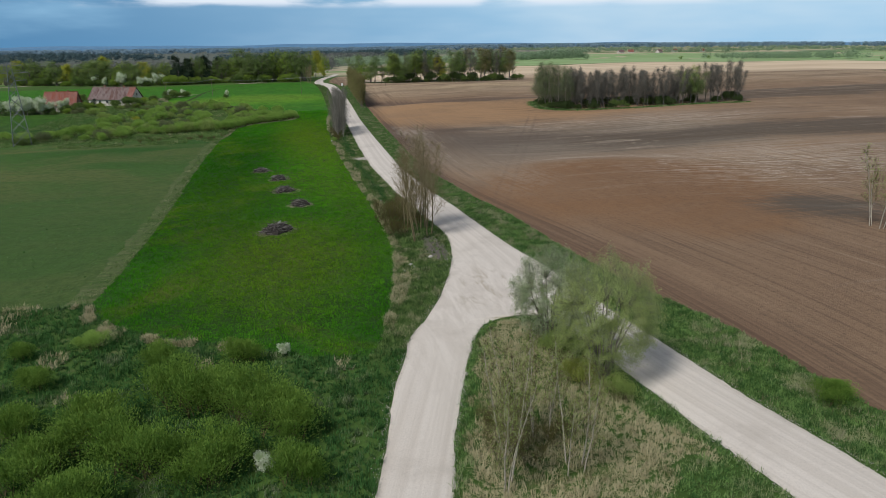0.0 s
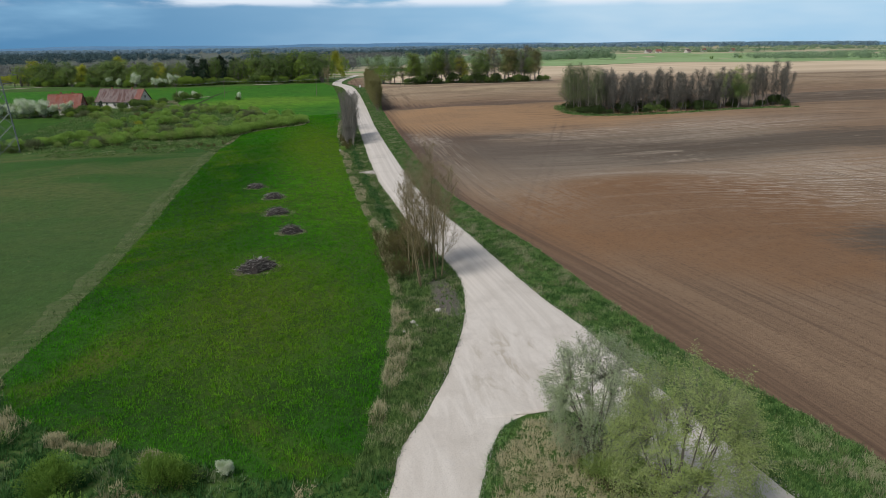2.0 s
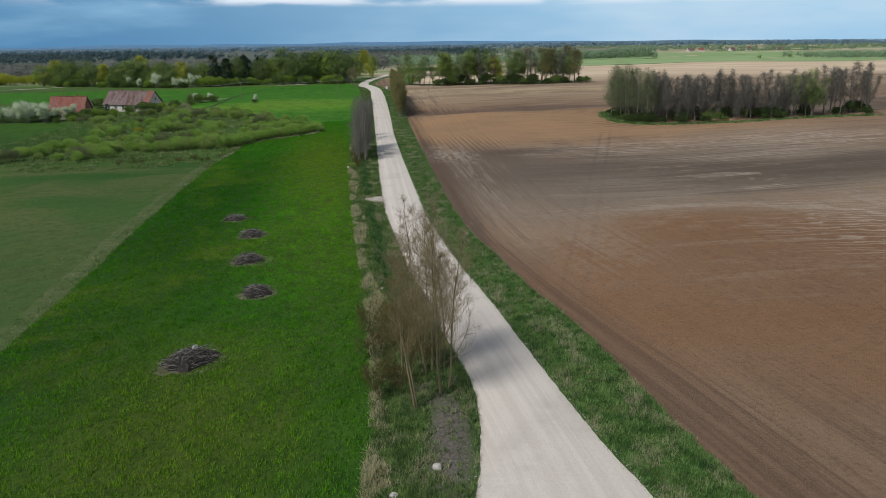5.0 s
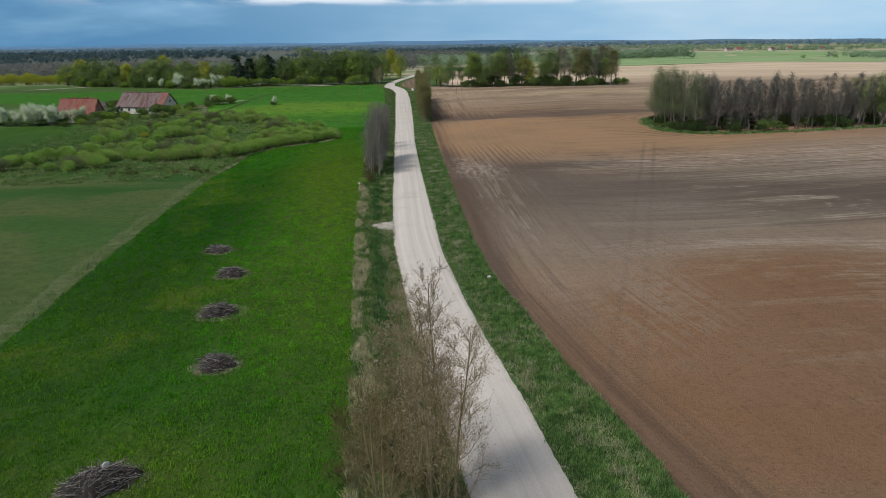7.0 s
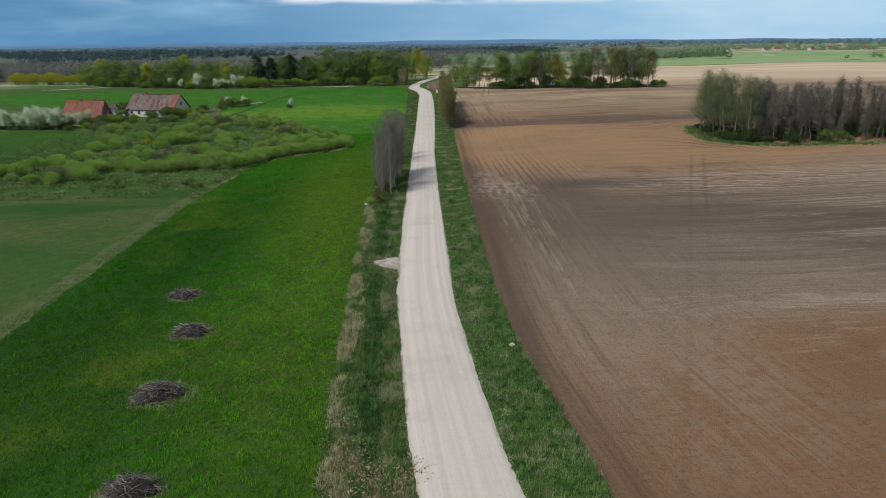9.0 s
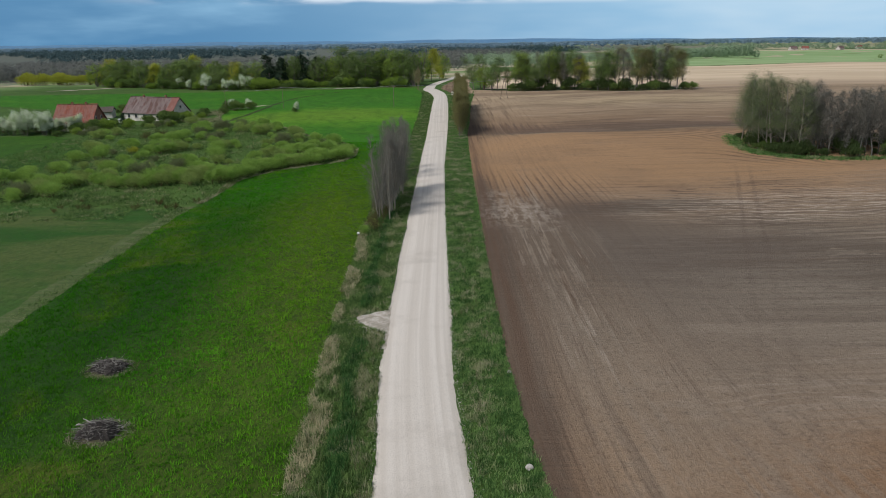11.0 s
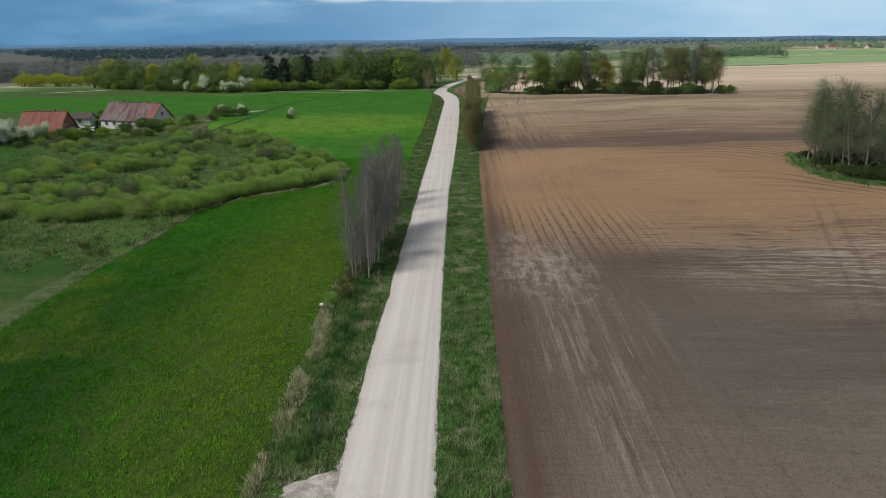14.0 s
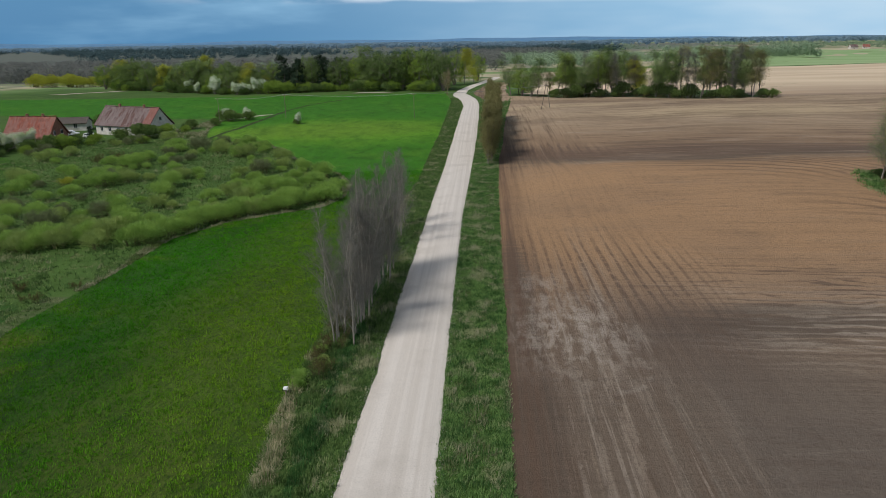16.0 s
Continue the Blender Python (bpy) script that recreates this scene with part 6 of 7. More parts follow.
WESTFIELD = lambda x, y: ~((x > -340) & (x < -150) & (y < 610)) & (y > 560 - 0.2 * x * (x < -200))
crowns("far_woodland", 1, spread(1, 900, -560, -8, 540, 720, WESTFIELD), 14, 4.2, 34, 1.9, M_BAREWOOD, "grey-brown leafless woodland behind the fields")
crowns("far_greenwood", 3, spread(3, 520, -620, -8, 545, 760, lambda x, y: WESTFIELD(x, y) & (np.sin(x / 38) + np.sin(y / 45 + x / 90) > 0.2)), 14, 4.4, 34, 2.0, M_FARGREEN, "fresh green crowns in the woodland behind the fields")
crowns("far_woodland", 2, spread(2, 2600, -1000, 40, 740, 1260), 13, 5.5, 26, 2.4, M_BAREWOOD, "grey-brown leafless woodland stretching away")
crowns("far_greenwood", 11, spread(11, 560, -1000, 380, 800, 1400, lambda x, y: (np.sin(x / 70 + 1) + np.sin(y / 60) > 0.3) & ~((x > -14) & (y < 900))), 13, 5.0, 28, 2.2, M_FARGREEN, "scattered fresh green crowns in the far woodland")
crowns("far_woodland", 12, spread(12, 1700, -1300, 160, 1250, 1650), 13, 6.5, 22, 3.0, M_BAREWOOD, "grey leafless woodland rising to the pines")
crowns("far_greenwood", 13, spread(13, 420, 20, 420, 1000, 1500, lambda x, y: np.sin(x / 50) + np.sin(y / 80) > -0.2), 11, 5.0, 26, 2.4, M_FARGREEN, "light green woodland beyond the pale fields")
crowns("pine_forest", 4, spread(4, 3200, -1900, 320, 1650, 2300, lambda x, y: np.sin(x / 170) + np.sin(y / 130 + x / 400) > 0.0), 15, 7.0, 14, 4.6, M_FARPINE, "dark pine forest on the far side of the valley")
crowns("pine_forest", 5, spread(5, 2400, -2600, 2600, 2500, 3900), 18, 10.0, 12, 9.0, M_HAZEWOOD, "pine forest near the horizon in haze-blue colour")
crowns("far_greenwood", 6, spread(6, 380, 60, 420, 760, 1150, lambda x, y: (x - 60) / 360 < (y - 700) / 400), 10, 4.5, 26, 2.2, M_FARGREEN, "light green copses beyond the pale fields")
crowns("far_copse", 7, spread(7, 130, 300, 400, 980, 1060), 15, 5.0, 34, 2.4, M_FARGREEN, "round dark copse in the far meadows")
crowns("far_copse", 8, spread(8, 150, 560, 760, 860, 960), 12, 4.0, 30, 2.0, M_FARGREEN, "fresh green copse in the far meadows")
crowns("far_woodland", 9, spread(9, 1100, 300, 1900, 1500, 2400, lambda x, y: np.sin(x / 110) + np.sin(y / 70 + x / 300) > 0.25), 11, 6.0, 20, 3.6, M_FARGREEN, "mixed woodland strips between far meadows")
crowns("far_hedgerow", 10, spread(10, 110, 230, 900, 720, 1300, lambda x, y: np.abs((y - 760 - 0.25 * x) % 130) < 9), 5, 3.0, 18, 2.0, M_SCRUB, "bushy hedgerows in the far meadows")

# horizon ridge, its haze painted by the blue material
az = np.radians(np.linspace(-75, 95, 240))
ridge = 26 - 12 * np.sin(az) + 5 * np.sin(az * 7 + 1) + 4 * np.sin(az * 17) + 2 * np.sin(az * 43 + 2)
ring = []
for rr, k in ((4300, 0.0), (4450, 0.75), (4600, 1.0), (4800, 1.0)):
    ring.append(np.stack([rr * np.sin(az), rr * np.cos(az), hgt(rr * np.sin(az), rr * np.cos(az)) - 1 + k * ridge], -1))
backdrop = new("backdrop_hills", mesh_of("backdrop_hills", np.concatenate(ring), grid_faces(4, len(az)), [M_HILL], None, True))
tagged(backdrop, "low wooded hills along the horizon in haze-blue colour", "hills", "", "structure")


# ---------------------------------------------------------------- helpers for built things
def bm_box(bm, x0, x1, y0, y1, z0, z1):
    v = [bm.verts.new(p) for p in ((x0, y0, z0), (x1, y0, z0), (x1, y1, z0), (x0, y1, z0), (x0, y0, z1), (x1, y0, z1), (x1, y1, z1), (x0, y1, z1))]
    for q in ((3, 2, 1, 0), (4, 5, 6, 7), (0, 1, 5, 4), (1, 2, 6, 5), (2, 3, 7, 6), (3, 0, 4, 7)):
        bm.faces.new([v[i] for i in q])
    return v


def box(x0, x1, y0, y1, z0, z1, bevel=0.0):
    bm = bmesh.new()
    bm_box(bm, x0, x1, y0, y1, z0, z1)
    if bevel:
        bmesh.ops.bevel(bm, geom=bm.edges[:], offset=bevel, segments=1, affect="EDGES")
    return bm


def tube_bm(points, radii, sides=6):
    bm = bmesh.new()
    rings = []
    for i, p in enumerate(points):
        p = Vector(p)
        d = (Vector(points[min(i + 1, len(points) - 1)]) - Vector(points[max(i - 1, 0)])).normalized()
        a = d.cross(Vector((0, 0, 1)) if abs(d.z) < 0.9 else Vector((1, 0, 0))).normalized()
        b = d.cross(a)
        rings.append([bm.verts.new(p + (a * math.cos(2 * math.pi * k / sides) + b * math.sin(2 * math.pi * k / sides)) * radii[i]) for k in range(sides)])
    for r0, r1 in zip(rings, rings[1:]):
        for k in range(sides):
            bm.faces.new((r0[k], r0[(k + 1) % sides], r1[(k + 1) % sides], r1[k]))
    bm.faces.new(rings[0][::-1]), bm.faces.new(rings[-1])
    return bm


def window_part(house, x, y, w, h, z, rz):
    """A small window with its frame, sill and pane, its outer face towards -y before the turn."""
    f = box(-w / 2 - 0.06, w / 2 + 0.06, -0.05, 0.05, z - 0.06, z + h + 0.06)
    fr = part("window", f, M_WHITE, house)
    fr.matrix_basis = pose(x, y, 0, 0, 0, rz)
    part("pane", box(-w / 2, -0.03, -0.07, -0.02, z, z + h), M_GLASS, fr)
    part("pane", box(0.03, w / 2, -0.07, -0.02, z, z + h), M_GLASS, fr)
    part("sill", box(-w / 2 - 0.12, w / 2 + 0.12, -0.16, 0.0, z - 0.13, z - 0.07), M_PLASTER, fr)
    return fr


def house(x, y, rz, L, W, eave, top, wall, gable, roof, label, chimneys, doors, windows, gable_windows, group="farm houses", name="farmhouse"):
    """Gabled house, its long side along its own x, the front at -y."""
    ob = thing(name, x, y, label, "house", group, rz)
    part("wall", box(-L / 2, L / 2, -W / 2, -W / 2 + 0.4, -0.5, eave), wall, ob)
    part("wall", box(-L / 2, L / 2, W / 2 - 0.4, W / 2, -0.5, eave), wall, ob)
    for s in (-1, 1):
        bm = bmesh.new()
        x0, x1 = (s * L / 2 - s * 0.4, s * L / 2 + s * 0.004)
        a = [bm.verts.new((x0, yy, zz)) for yy, zz in ((-W / 2 + 0.4, -0.5), (W / 2 - 0.4, -0.5), (W / 2 - 0.4, eave), (0, top - 0.15), (-W / 2 + 0.4, eave))]
        b = [bm.verts.new((x1, yy, zz)) for yy, zz in ((-W / 2 + 0.4, -0.5), (W / 2 - 0.4, -0.5), (W / 2 - 0.4, eave), (0, top - 0.15), (-W / 2 + 0.4, eave))]
        bm.faces.new(a), bm.faces.new(b[::-1])
        for k in range(5):
            bm.faces.new((a[k], b[k], b[(k + 1) % 5], a[(k + 1) % 5]))
        bmesh.ops.recalc_face_normals(bm, faces=bm.faces[:])
        part("gable", bm, gable, ob)
    run = math.hypot(W / 2 + 0.45, top - eave)
    pitch = math.degrees(math.atan2(top - eave, W / 2))
    for s in (-1, 1):
        bm = bmesh.new()
        nx, ny = 14, 6
        rows = []
        for j in range(ny + 1):
            rows.append([])
            for k in range(nx + 1):
                sag = -0.10 * math.sin(math.pi * k / nx) * math.sin(math.pi * j / ny) + 0.03 * math.sin(k * 2.1 + j)
                rows[-1].append(bm.verts.new((-L / 2 - 0.3 + (L + 0.6) * k / nx, run * j / ny, sag)))
        for j in range(ny):
            for k in range(nx):
                bm.faces.new((rows[j][k], rows[j][k + 1], rows[j + 1][k + 1], rows[j + 1][k]))
        ext = bmesh.ops.extrude_face_region(bm, geom=bm.faces[:])
        bmesh.ops.translate(bm, verts=[e for e in ext["geom"] if isinstance(e, bmesh.types.BMVert)], vec=(0, 0, -0.16))
        bmesh.ops.recalc_face_normals(bm, faces=bm.faces[:])
        r = part("roof", bm, roof, ob)
        low = eave - 0.45 * (top - eave) / (W / 2)
        r.matrix_basis = pose(0, -(W / 2 + 0.45), low + 0.14, pitch, 0, 0) if s < 0 else pose(0, 0, 0, 0, 0, 180) @ pose(0, -(W / 2 + 0.45), low + 0.14, pitch, 0, 0)
    part("ridge", tube_bm([(-L / 2 - 0.3, 0, top + 0.1), (0, 0, top + 0.04), (L / 2 + 0.3, 0, top + 0.1)], [0.13] * 3, 6), roof, ob)
    for cx in chimneys:
        c = part("chimney", box(cx - 0.27, cx + 0.27, -0.25, 0.25, top - 1.0, top + 0.6, 0.02), M_BRICK, ob)
        part("chimney_cap", box(cx - 0.33, cx + 0.33, -0.31, 0.31, top + 0.6, top + 0.7), M_BRICK, c)
    for dx in doors:
        part("door", box(dx - 0.5, dx + 0.5, -W / 2 - 0.06, -W / 2 - 0.004, 0.0, 2.0), M_DARK, ob)
    for wx in windows:
        window_part(ob, wx, -W / 2, 0.95, 1.1, 0.95, 0)
    for gy_, gz in gable_windows:
        window_part(ob, L / 2, gy_, 0.8, 1.0, gz, 90)
        window_part(ob, -L / 2, gy_, 0.8, 1.0, gz, -90)
    return ob


house(-93.2, 305.5, 0, 11.6, 9.0, 2.7, 7.4, M_PLASTER, M_BRICK, M_ROOF_RED, "old farmhouse with red clay tile roof and brick gable", (-1.5, 2.6), (0.5,), (-4.2, -2.2, 2.6, 4.4), ((-1.6, 3.0), (1.6, 3.0), (-2.4, 0.9), (2.4, 0.9)))
house(-78.8, 328.2, -20, 19.5, 9.2, 2.7, 7.3, M_PLASTER, M_PLASTER, M_ROOF_GREY, "long whitewashed farmhouse with weathered dark red tiles", (-4.5, 4.5), (1.5,), (-7.5, -4.5, -1.2, 4.4, 7.2), ((0.0, 3.9), (-2.2, 0.9), (2.2, 0.9)))
house(-103, 338, 12, 10, 5.5, 2.3, 3.6, M_PLASTER, M_PLASTER, M_DARK, "low grey outbuilding behind the farmhouse", (), (-2.0,), (2.0,), (), "farm houses", "shed")
for x, y, rz, L, c in ((700, 1530, 10, 14, 0), (738, 1560, -20, 12, 1), (800, 1545, 30, 15, 0), (860, 1585, 5, 12, 1), (560, 1480, 0, 20, 0), (940, 1600, 15, 13, 1)):
    house(x, y, rz, L, 9.0, 3.2, 7.6, M_PLASTER, M_PLASTER, M_ROOF_RED if c else M_ROOF_GREY, "far village house with a tiled roof", (1.0,), (0.0,), (-3.0, 3.0), (), "village houses", "village_house")


def car(x, y, rz, label):
    ob = thing("car", x, y, label, "car", "parked cars", rz)
    prof = [(-2.1, 0.35), (2.1, 0.35), (2.12, 0.75), (1.15, 0.92), (0.55, 1.42), (-1.3, 1.45), (-1.95, 0.95), (-2.12, 0.75)]
    bm = bmesh.new()
    a = [bm.verts.new((px, -0.85, pz)) for px, pz in prof]
    b = [bm.verts.new((px, 0.85, pz)) for px, pz in prof]
    bm.faces.new(a), bm.faces.new(b[::-1])
    for k in range(len(prof)):
        bm.faces.new((a[k], b[k], b[(k + 1) % len(prof)], a[(k + 1) % len(prof)]))
    bmesh.ops.recalc_face_normals(bm, faces=bm.faces[:])
    bmesh.ops.bevel(bm, geom=bm.edges[:], offset=0.06, segments=2, affect="EDGES")
    part("body", bm, M_CAR, ob)
    for s in (-1, 1):
        part("side_window", box(-1.25, 0.5, s * 0.84, s * 0.87, 1.0, 1.34), M_GLASS, ob)
        for wx in (-1.3, 1.3):
            part("wheel", tube_bm([(wx, s * 0.68, 0.32), (wx, s * 0.88, 0.32)], [0.32, 0.32], 14), M_RUBBER, ob)
    return ob


car(-86.5, 318.5, -15, "white car parked in front of the long farmhouse")
car(-95.5, 324.5, 20, "white car parked between the farm buildings")


# lattice power pylon in the meadow
def pylon(x, y, rz, H, half):
    ob = thing("power_pylon", x, y, "galvanised lattice steel power pylon standing in the meadow", "pylon", "", rz)
    wid = lambda z: half * (1 - z / H) + 0.35 * z / H
    levels = [0, 3.6, 6.8, 9.6, 12.1, 14.3, 16.3, 18.2, 20, H]
    corners = ((1, 1), (1, -1), (-1, -1), (-1, 1))
    for sx, sy in corners:
        part("leg", tube_bm([(sx * wid(z), sy * wid(z), z - (0.4 if z == 0 else 0)) for z in levels], [0.09] * len(levels), 4), M_STEEL, ob)
    for a, b in zip(levels, levels[1:]):
        for k in range(4):
            (ax, ay), (bx, by) = corners[k], corners[(k + 1) % 4]
            part("brace", tube_bm([(ax * wid(a), ay * wid(a), a), (bx * wid(b), by * wid(b), b)], [0.045] * 2, 4), M_STEEL, ob)
            part("brace", tube_bm([(bx * wid(a), by * wid(a), a), (ax * wid(b), ay * wid(b), b)], [0.045] * 2, 4), M_STEEL, ob)
    for z, arm in ((16.3, 3.4), (18.2, 4.2), (20, 3.0)):
        w = wid(z)
        for s in (-1, 1):
            for yy in (-w, w):
                part("crossarm", tube_bm([(s * w, yy, z), (s * arm, 0, z + 0.15)], [0.06, 0.05], 4), M_STEEL, ob)
            part("crossarm", tube_bm([(s * w, 0, z + 0.9), (s * arm, 0, z + 0.15)], [0.05, 0.05], 4), M_STEEL, ob)
            part("insulator", tube_bm([(s * arm, 0, z + 0.1), (s * arm, 0, z - 0.5), (s * arm, 0, z - 1.0)], [0.05, 0.13, 0.05], 8), M_DARK, ob)
    return ob


pylon(-73.2, 202.5, 20, 21.0, 2.15)
for k, (x, y) in enumerate(((-73.2, 202.4), (-71.8, 203.6), (-75.0, 203.4), (-72.0, 201.4))):
    plant("bush", GREENBUSH[0], x, y, 0.62, k * 80, "dark green bush around the pylon's foot", "bush", "pylon bushes")


# low power line across the fields
def line_pole(x, y, H, lean_pair=False):
    ob = thing("utility_pole", x, y, "weathered timber pole of the low power line" if not lean_pair else "timber A-frame pole of the low power line in the field", "pole", "power line poles")
    if lean_pair:
        for s in (-1, 1):
            part("post", tube_bm([(s * 1.4, 0, -0.4), (0.08 * s, 0, H)], [0.11, 0.08], 8), M_POLE, ob)
        part("tie", tube_bm([(-0.75, 0, H * 0.48), (0.75, 0, H * 0.48)], [0.06, 0.06], 6), M_POLE, ob)
    else:
        part("post", tube_bm([(0, 0, -0.4), (0, 0, H * 0.5), (0.02, 0, H)], [0.10, 0.085, 0.07], 8), M_POLE, ob)
    part("crossarm", box(-0.7, 0.7, -0.06, 0.06, H - 0.45, H - 0.33), M_POLE, ob)
    for s in (-0.6, 0, 0.6):
        part("insulator", tube_bm([(s, 0, H - 0.33), (s, 0, H - 0.2), (s, 0, H - 0.12)], [0.05, 0.06, 0.03], 8), M_PLASTER, ob)
    return ob


LINE = ((-62, 349, 7.5), (-42, 352, 7.5), (-1.2, 345, 7.5), (39.1, 361, 7.5))
for k, (x, y, H) in enumerate(LINE):
    line_pole(x, y, H, k == 3)
line_pole(40.5, 414, 7.5)
for (xa, ya, ha), (xb, yb, hb) in zip(LINE, LINE[1:]):
    for s in (-0.6, 0.6):
        pts = []
        for k in range(13):
            f = k / 12
            x, y = xa + (xb - xa) * f, ya + (yb - ya) * f + s
            z = (h1(xa, ya) + ha) * (1 - f) + (h1(xb, yb) + hb) * f - 0.15 - 0.7 * 4 * f * (1 - f)
            pts.append((x, y, z))
        bm = tube_bm(pts, [0.018] * 13, 4)
        me = bpy.data.meshes.new("power_cable")
        bm.to_mesh(me), bm.free()
        me.materials.append(M_CABLE)
        tagged(new("power_cable", me), "thin sagging aluminium power cable between poles", "cable", "power cables")

# white board beside the road and other small marks
ob = thing("road_sign", 20.1, 386, "white board on a post at the roadside", "sign", "", 0)
part("post", tube_bm([(0, 0, -0.3), (0, 0, 2.2)], [0.05, 0.05], 8), M_STEEL, ob)
part("board", box(-0.45, 0.45, -0.09, -0.055, 0.9, 2.2, 0.01), M_WHITE, ob)
ob = thing("marker_post", 5.7, 176.2, "short white-topped marker post at the field's edge", "post")
part("post", tube_bm([(0, 0, -0.2), (0, 0, 0.42)], [0.09, 0.08], 8), M_POLE, ob)
part("cap", box(-0.16, 0.16, -0.16, 0.16, 0.40, 0.58, 0.03), M_WHITE, ob, "white painted cap")


def stone_mesh(seed, r):
    bm = bmesh.new()
    bmesh.ops.create_icosphere(bm, subdivisions=2, radius=r)
    for v in bm.verts:
        v.co *= 1 + 0.22 * noise.noise(v.co * (1.6 / r) + Vector((seed, 0, 0)))
        v.co.z *= 0.72
    me = bpy.data.meshes.new("stone")
    bm.to_mesh(me), bm.free()
    me.materials.append(M_STONE)
    return me


for k, (x, y, r) in enumerate(((12.6, 75.9, 0.30), (10.0, 73.6, 0.26), (9.0, 71.8, 0.17), (10.2, 72.9, 0.2), (21.4, 125.4, 0.24), (21.3, 137.5, 0.16), (10.3, 107, 0.2))):
    ob = new("stone", stone_mesh(k * 3.3, r))
    ob.matrix_world = pose(x, y, h1(x, y) + r * 0.35, 0, 0, k * 40)
    tagged(ob, "pale rounded field stone lying in the verge grass", "stone", "verge stones")


# ---------------------------------------------------------------- heaps of cut branches
def brush_heap(x, y, rx, ry, rz, H, seed, label, scrap=False):
    ob = thing("brush_heap", x, y, label, "brush heap", "brush heaps", rz)
    rng = np.random.RandomState(seed)
    n, m = 28, 9
    v = []
    for j in range(m):
        f = j / (m - 1)
        for i in range(n):
            a = 2 * math.pi * i / n
            k = 1 + 0.16 * math.sin(3 * a + seed) + 0.10 * math.sin(7 * a + seed * 2) + rng.uniform(-0.05, 0.05)
            v.append((rx * k * (1 - f) * math.cos(a), ry * k * (1 - f) * math.sin(a), 0.85 * H * (1 - (1 - f) ** 2.2) + rng.uniform(-0.05, 0.08) - (0.15 if j == 0 else 0)))
    f = []
    for j in range(m - 1):
        f += [(j * n + i, j * n + (i + 1) % n, (j + 1) * n + (i + 1) % n, (j + 1) * n + i) for i in range(n)]
    under(new("mound", mesh_of("mound", v, np.array(f), [M_MOUND], None, False)), ob)

    v = [(0, 0, 0.10)]
    for j in (1, 2):
        for i in range(40):
            a = 2 * math.pi * i / 40
            k = (0.75 if j == 1 else 1.14) * (1 + 0.12 * math.sin(2 * a + seed) + rng.uniform(-0.09, 0.09))
            v.append((rx * k * math.cos(a), ry * k * math.sin(a), 0.11 if j == 1 else 0.02))
    f = [(1 + i, 1 + (i + 1) % 40, 41 + (i + 1) % 40, 41 + i) for i in range(40)]
    skirt = mesh_of("straw", v, [np.array(f), np.array([(0, 1 + i, 1 + (i + 1) % 40) for i in range(40)])], [M_THATCH], None, False)
    tagged(under(new("straw", skirt), ob), "trampled brown straw round the heap")

    def sticks(count, lo, hi, r0, spread_):
        segs = []
        for _ in range(count):
            a, q = rng.uniform(0, 2 * math.pi), math.sqrt(rng.uniform(0, 1)) * spread_
            p = np.array([rx * q * math.cos(a), ry * q * math.sin(a), H * 0.92 * (1 - q ** 2.2) + rng.uniform(0.0, 0.10)])
            d = unit(np.array([rng.normal(0, 1.0) + 0.8, rng.normal(0, 0.7), rng.normal(0, 0.16)]))
            L = rng.uniform(lo, hi)
            mid = p + rng.normal(0, 0.06, 3) * L * 0.4
            r = r0 * rng.uniform(0.5, 1.3)
            segs += [(p - d * L / 2, mid, r, r * 0.85), (mid, p + d * L / 2 + rng.normal(0, 0.05, 3) * L, r * 0.85, r * 0.4)]
        vv, ff = tubes(segs, 4)
        return mesh_of("brushwood", vv, ff, [M_STICK])

    under(new("brushwood", sticks(int(190 * rx * ry), 0.5, 1.6, 0.013, 1.0)), ob)
    under(new("thick_brushwood", sticks(int(4 * rx), 1.0, 2.0, 0.035, 0.6)), ob)
    if scrap:
        bm = bmesh.new()
        bmesh.ops.create_icosphere(bm, subdivisions=2, radius=0.24)
        for w in bm.verts:
            w.co *= 1 + 0.4 * noise.noise(w.co * 5)
            w.co = Vector((w.co.x * 0.9, w.co.y * 0.35, w.co.z * 1.5))
        s = part("sheet_scrap", bm, M_WHITE, ob, "crumpled white plastic sheet")
        s.matrix_basis = pose(0.5, 0.1, H * 0.95, 20, 25, 0)
    return ob


brush_heap(-5.0, 92.8, 2.15, 1.25, 28, 1.25, 1, "large heap of cut grey branches with a white scrap", True)
brush_heap(-2.0, 107.8, 1.4, 1.15, 10, 1.05, 2, "heap of cut grey branches lying in green cereal")
brush_heap(-4.5, 119.2, 1.65, 1.25, 22, 0.95, 3, "spread heap of cut branches on trampled brown straw")
brush_heap(-5.7, 130.4, 1.35, 1.1, 5, 0.95, 4, "rounded heap of cut grey branches in green cereal")
brush_heap(-9.3, 139.8, 1.35, 1.1, 0, 0.85, 5, "low heap of cut branches on flattened straw")


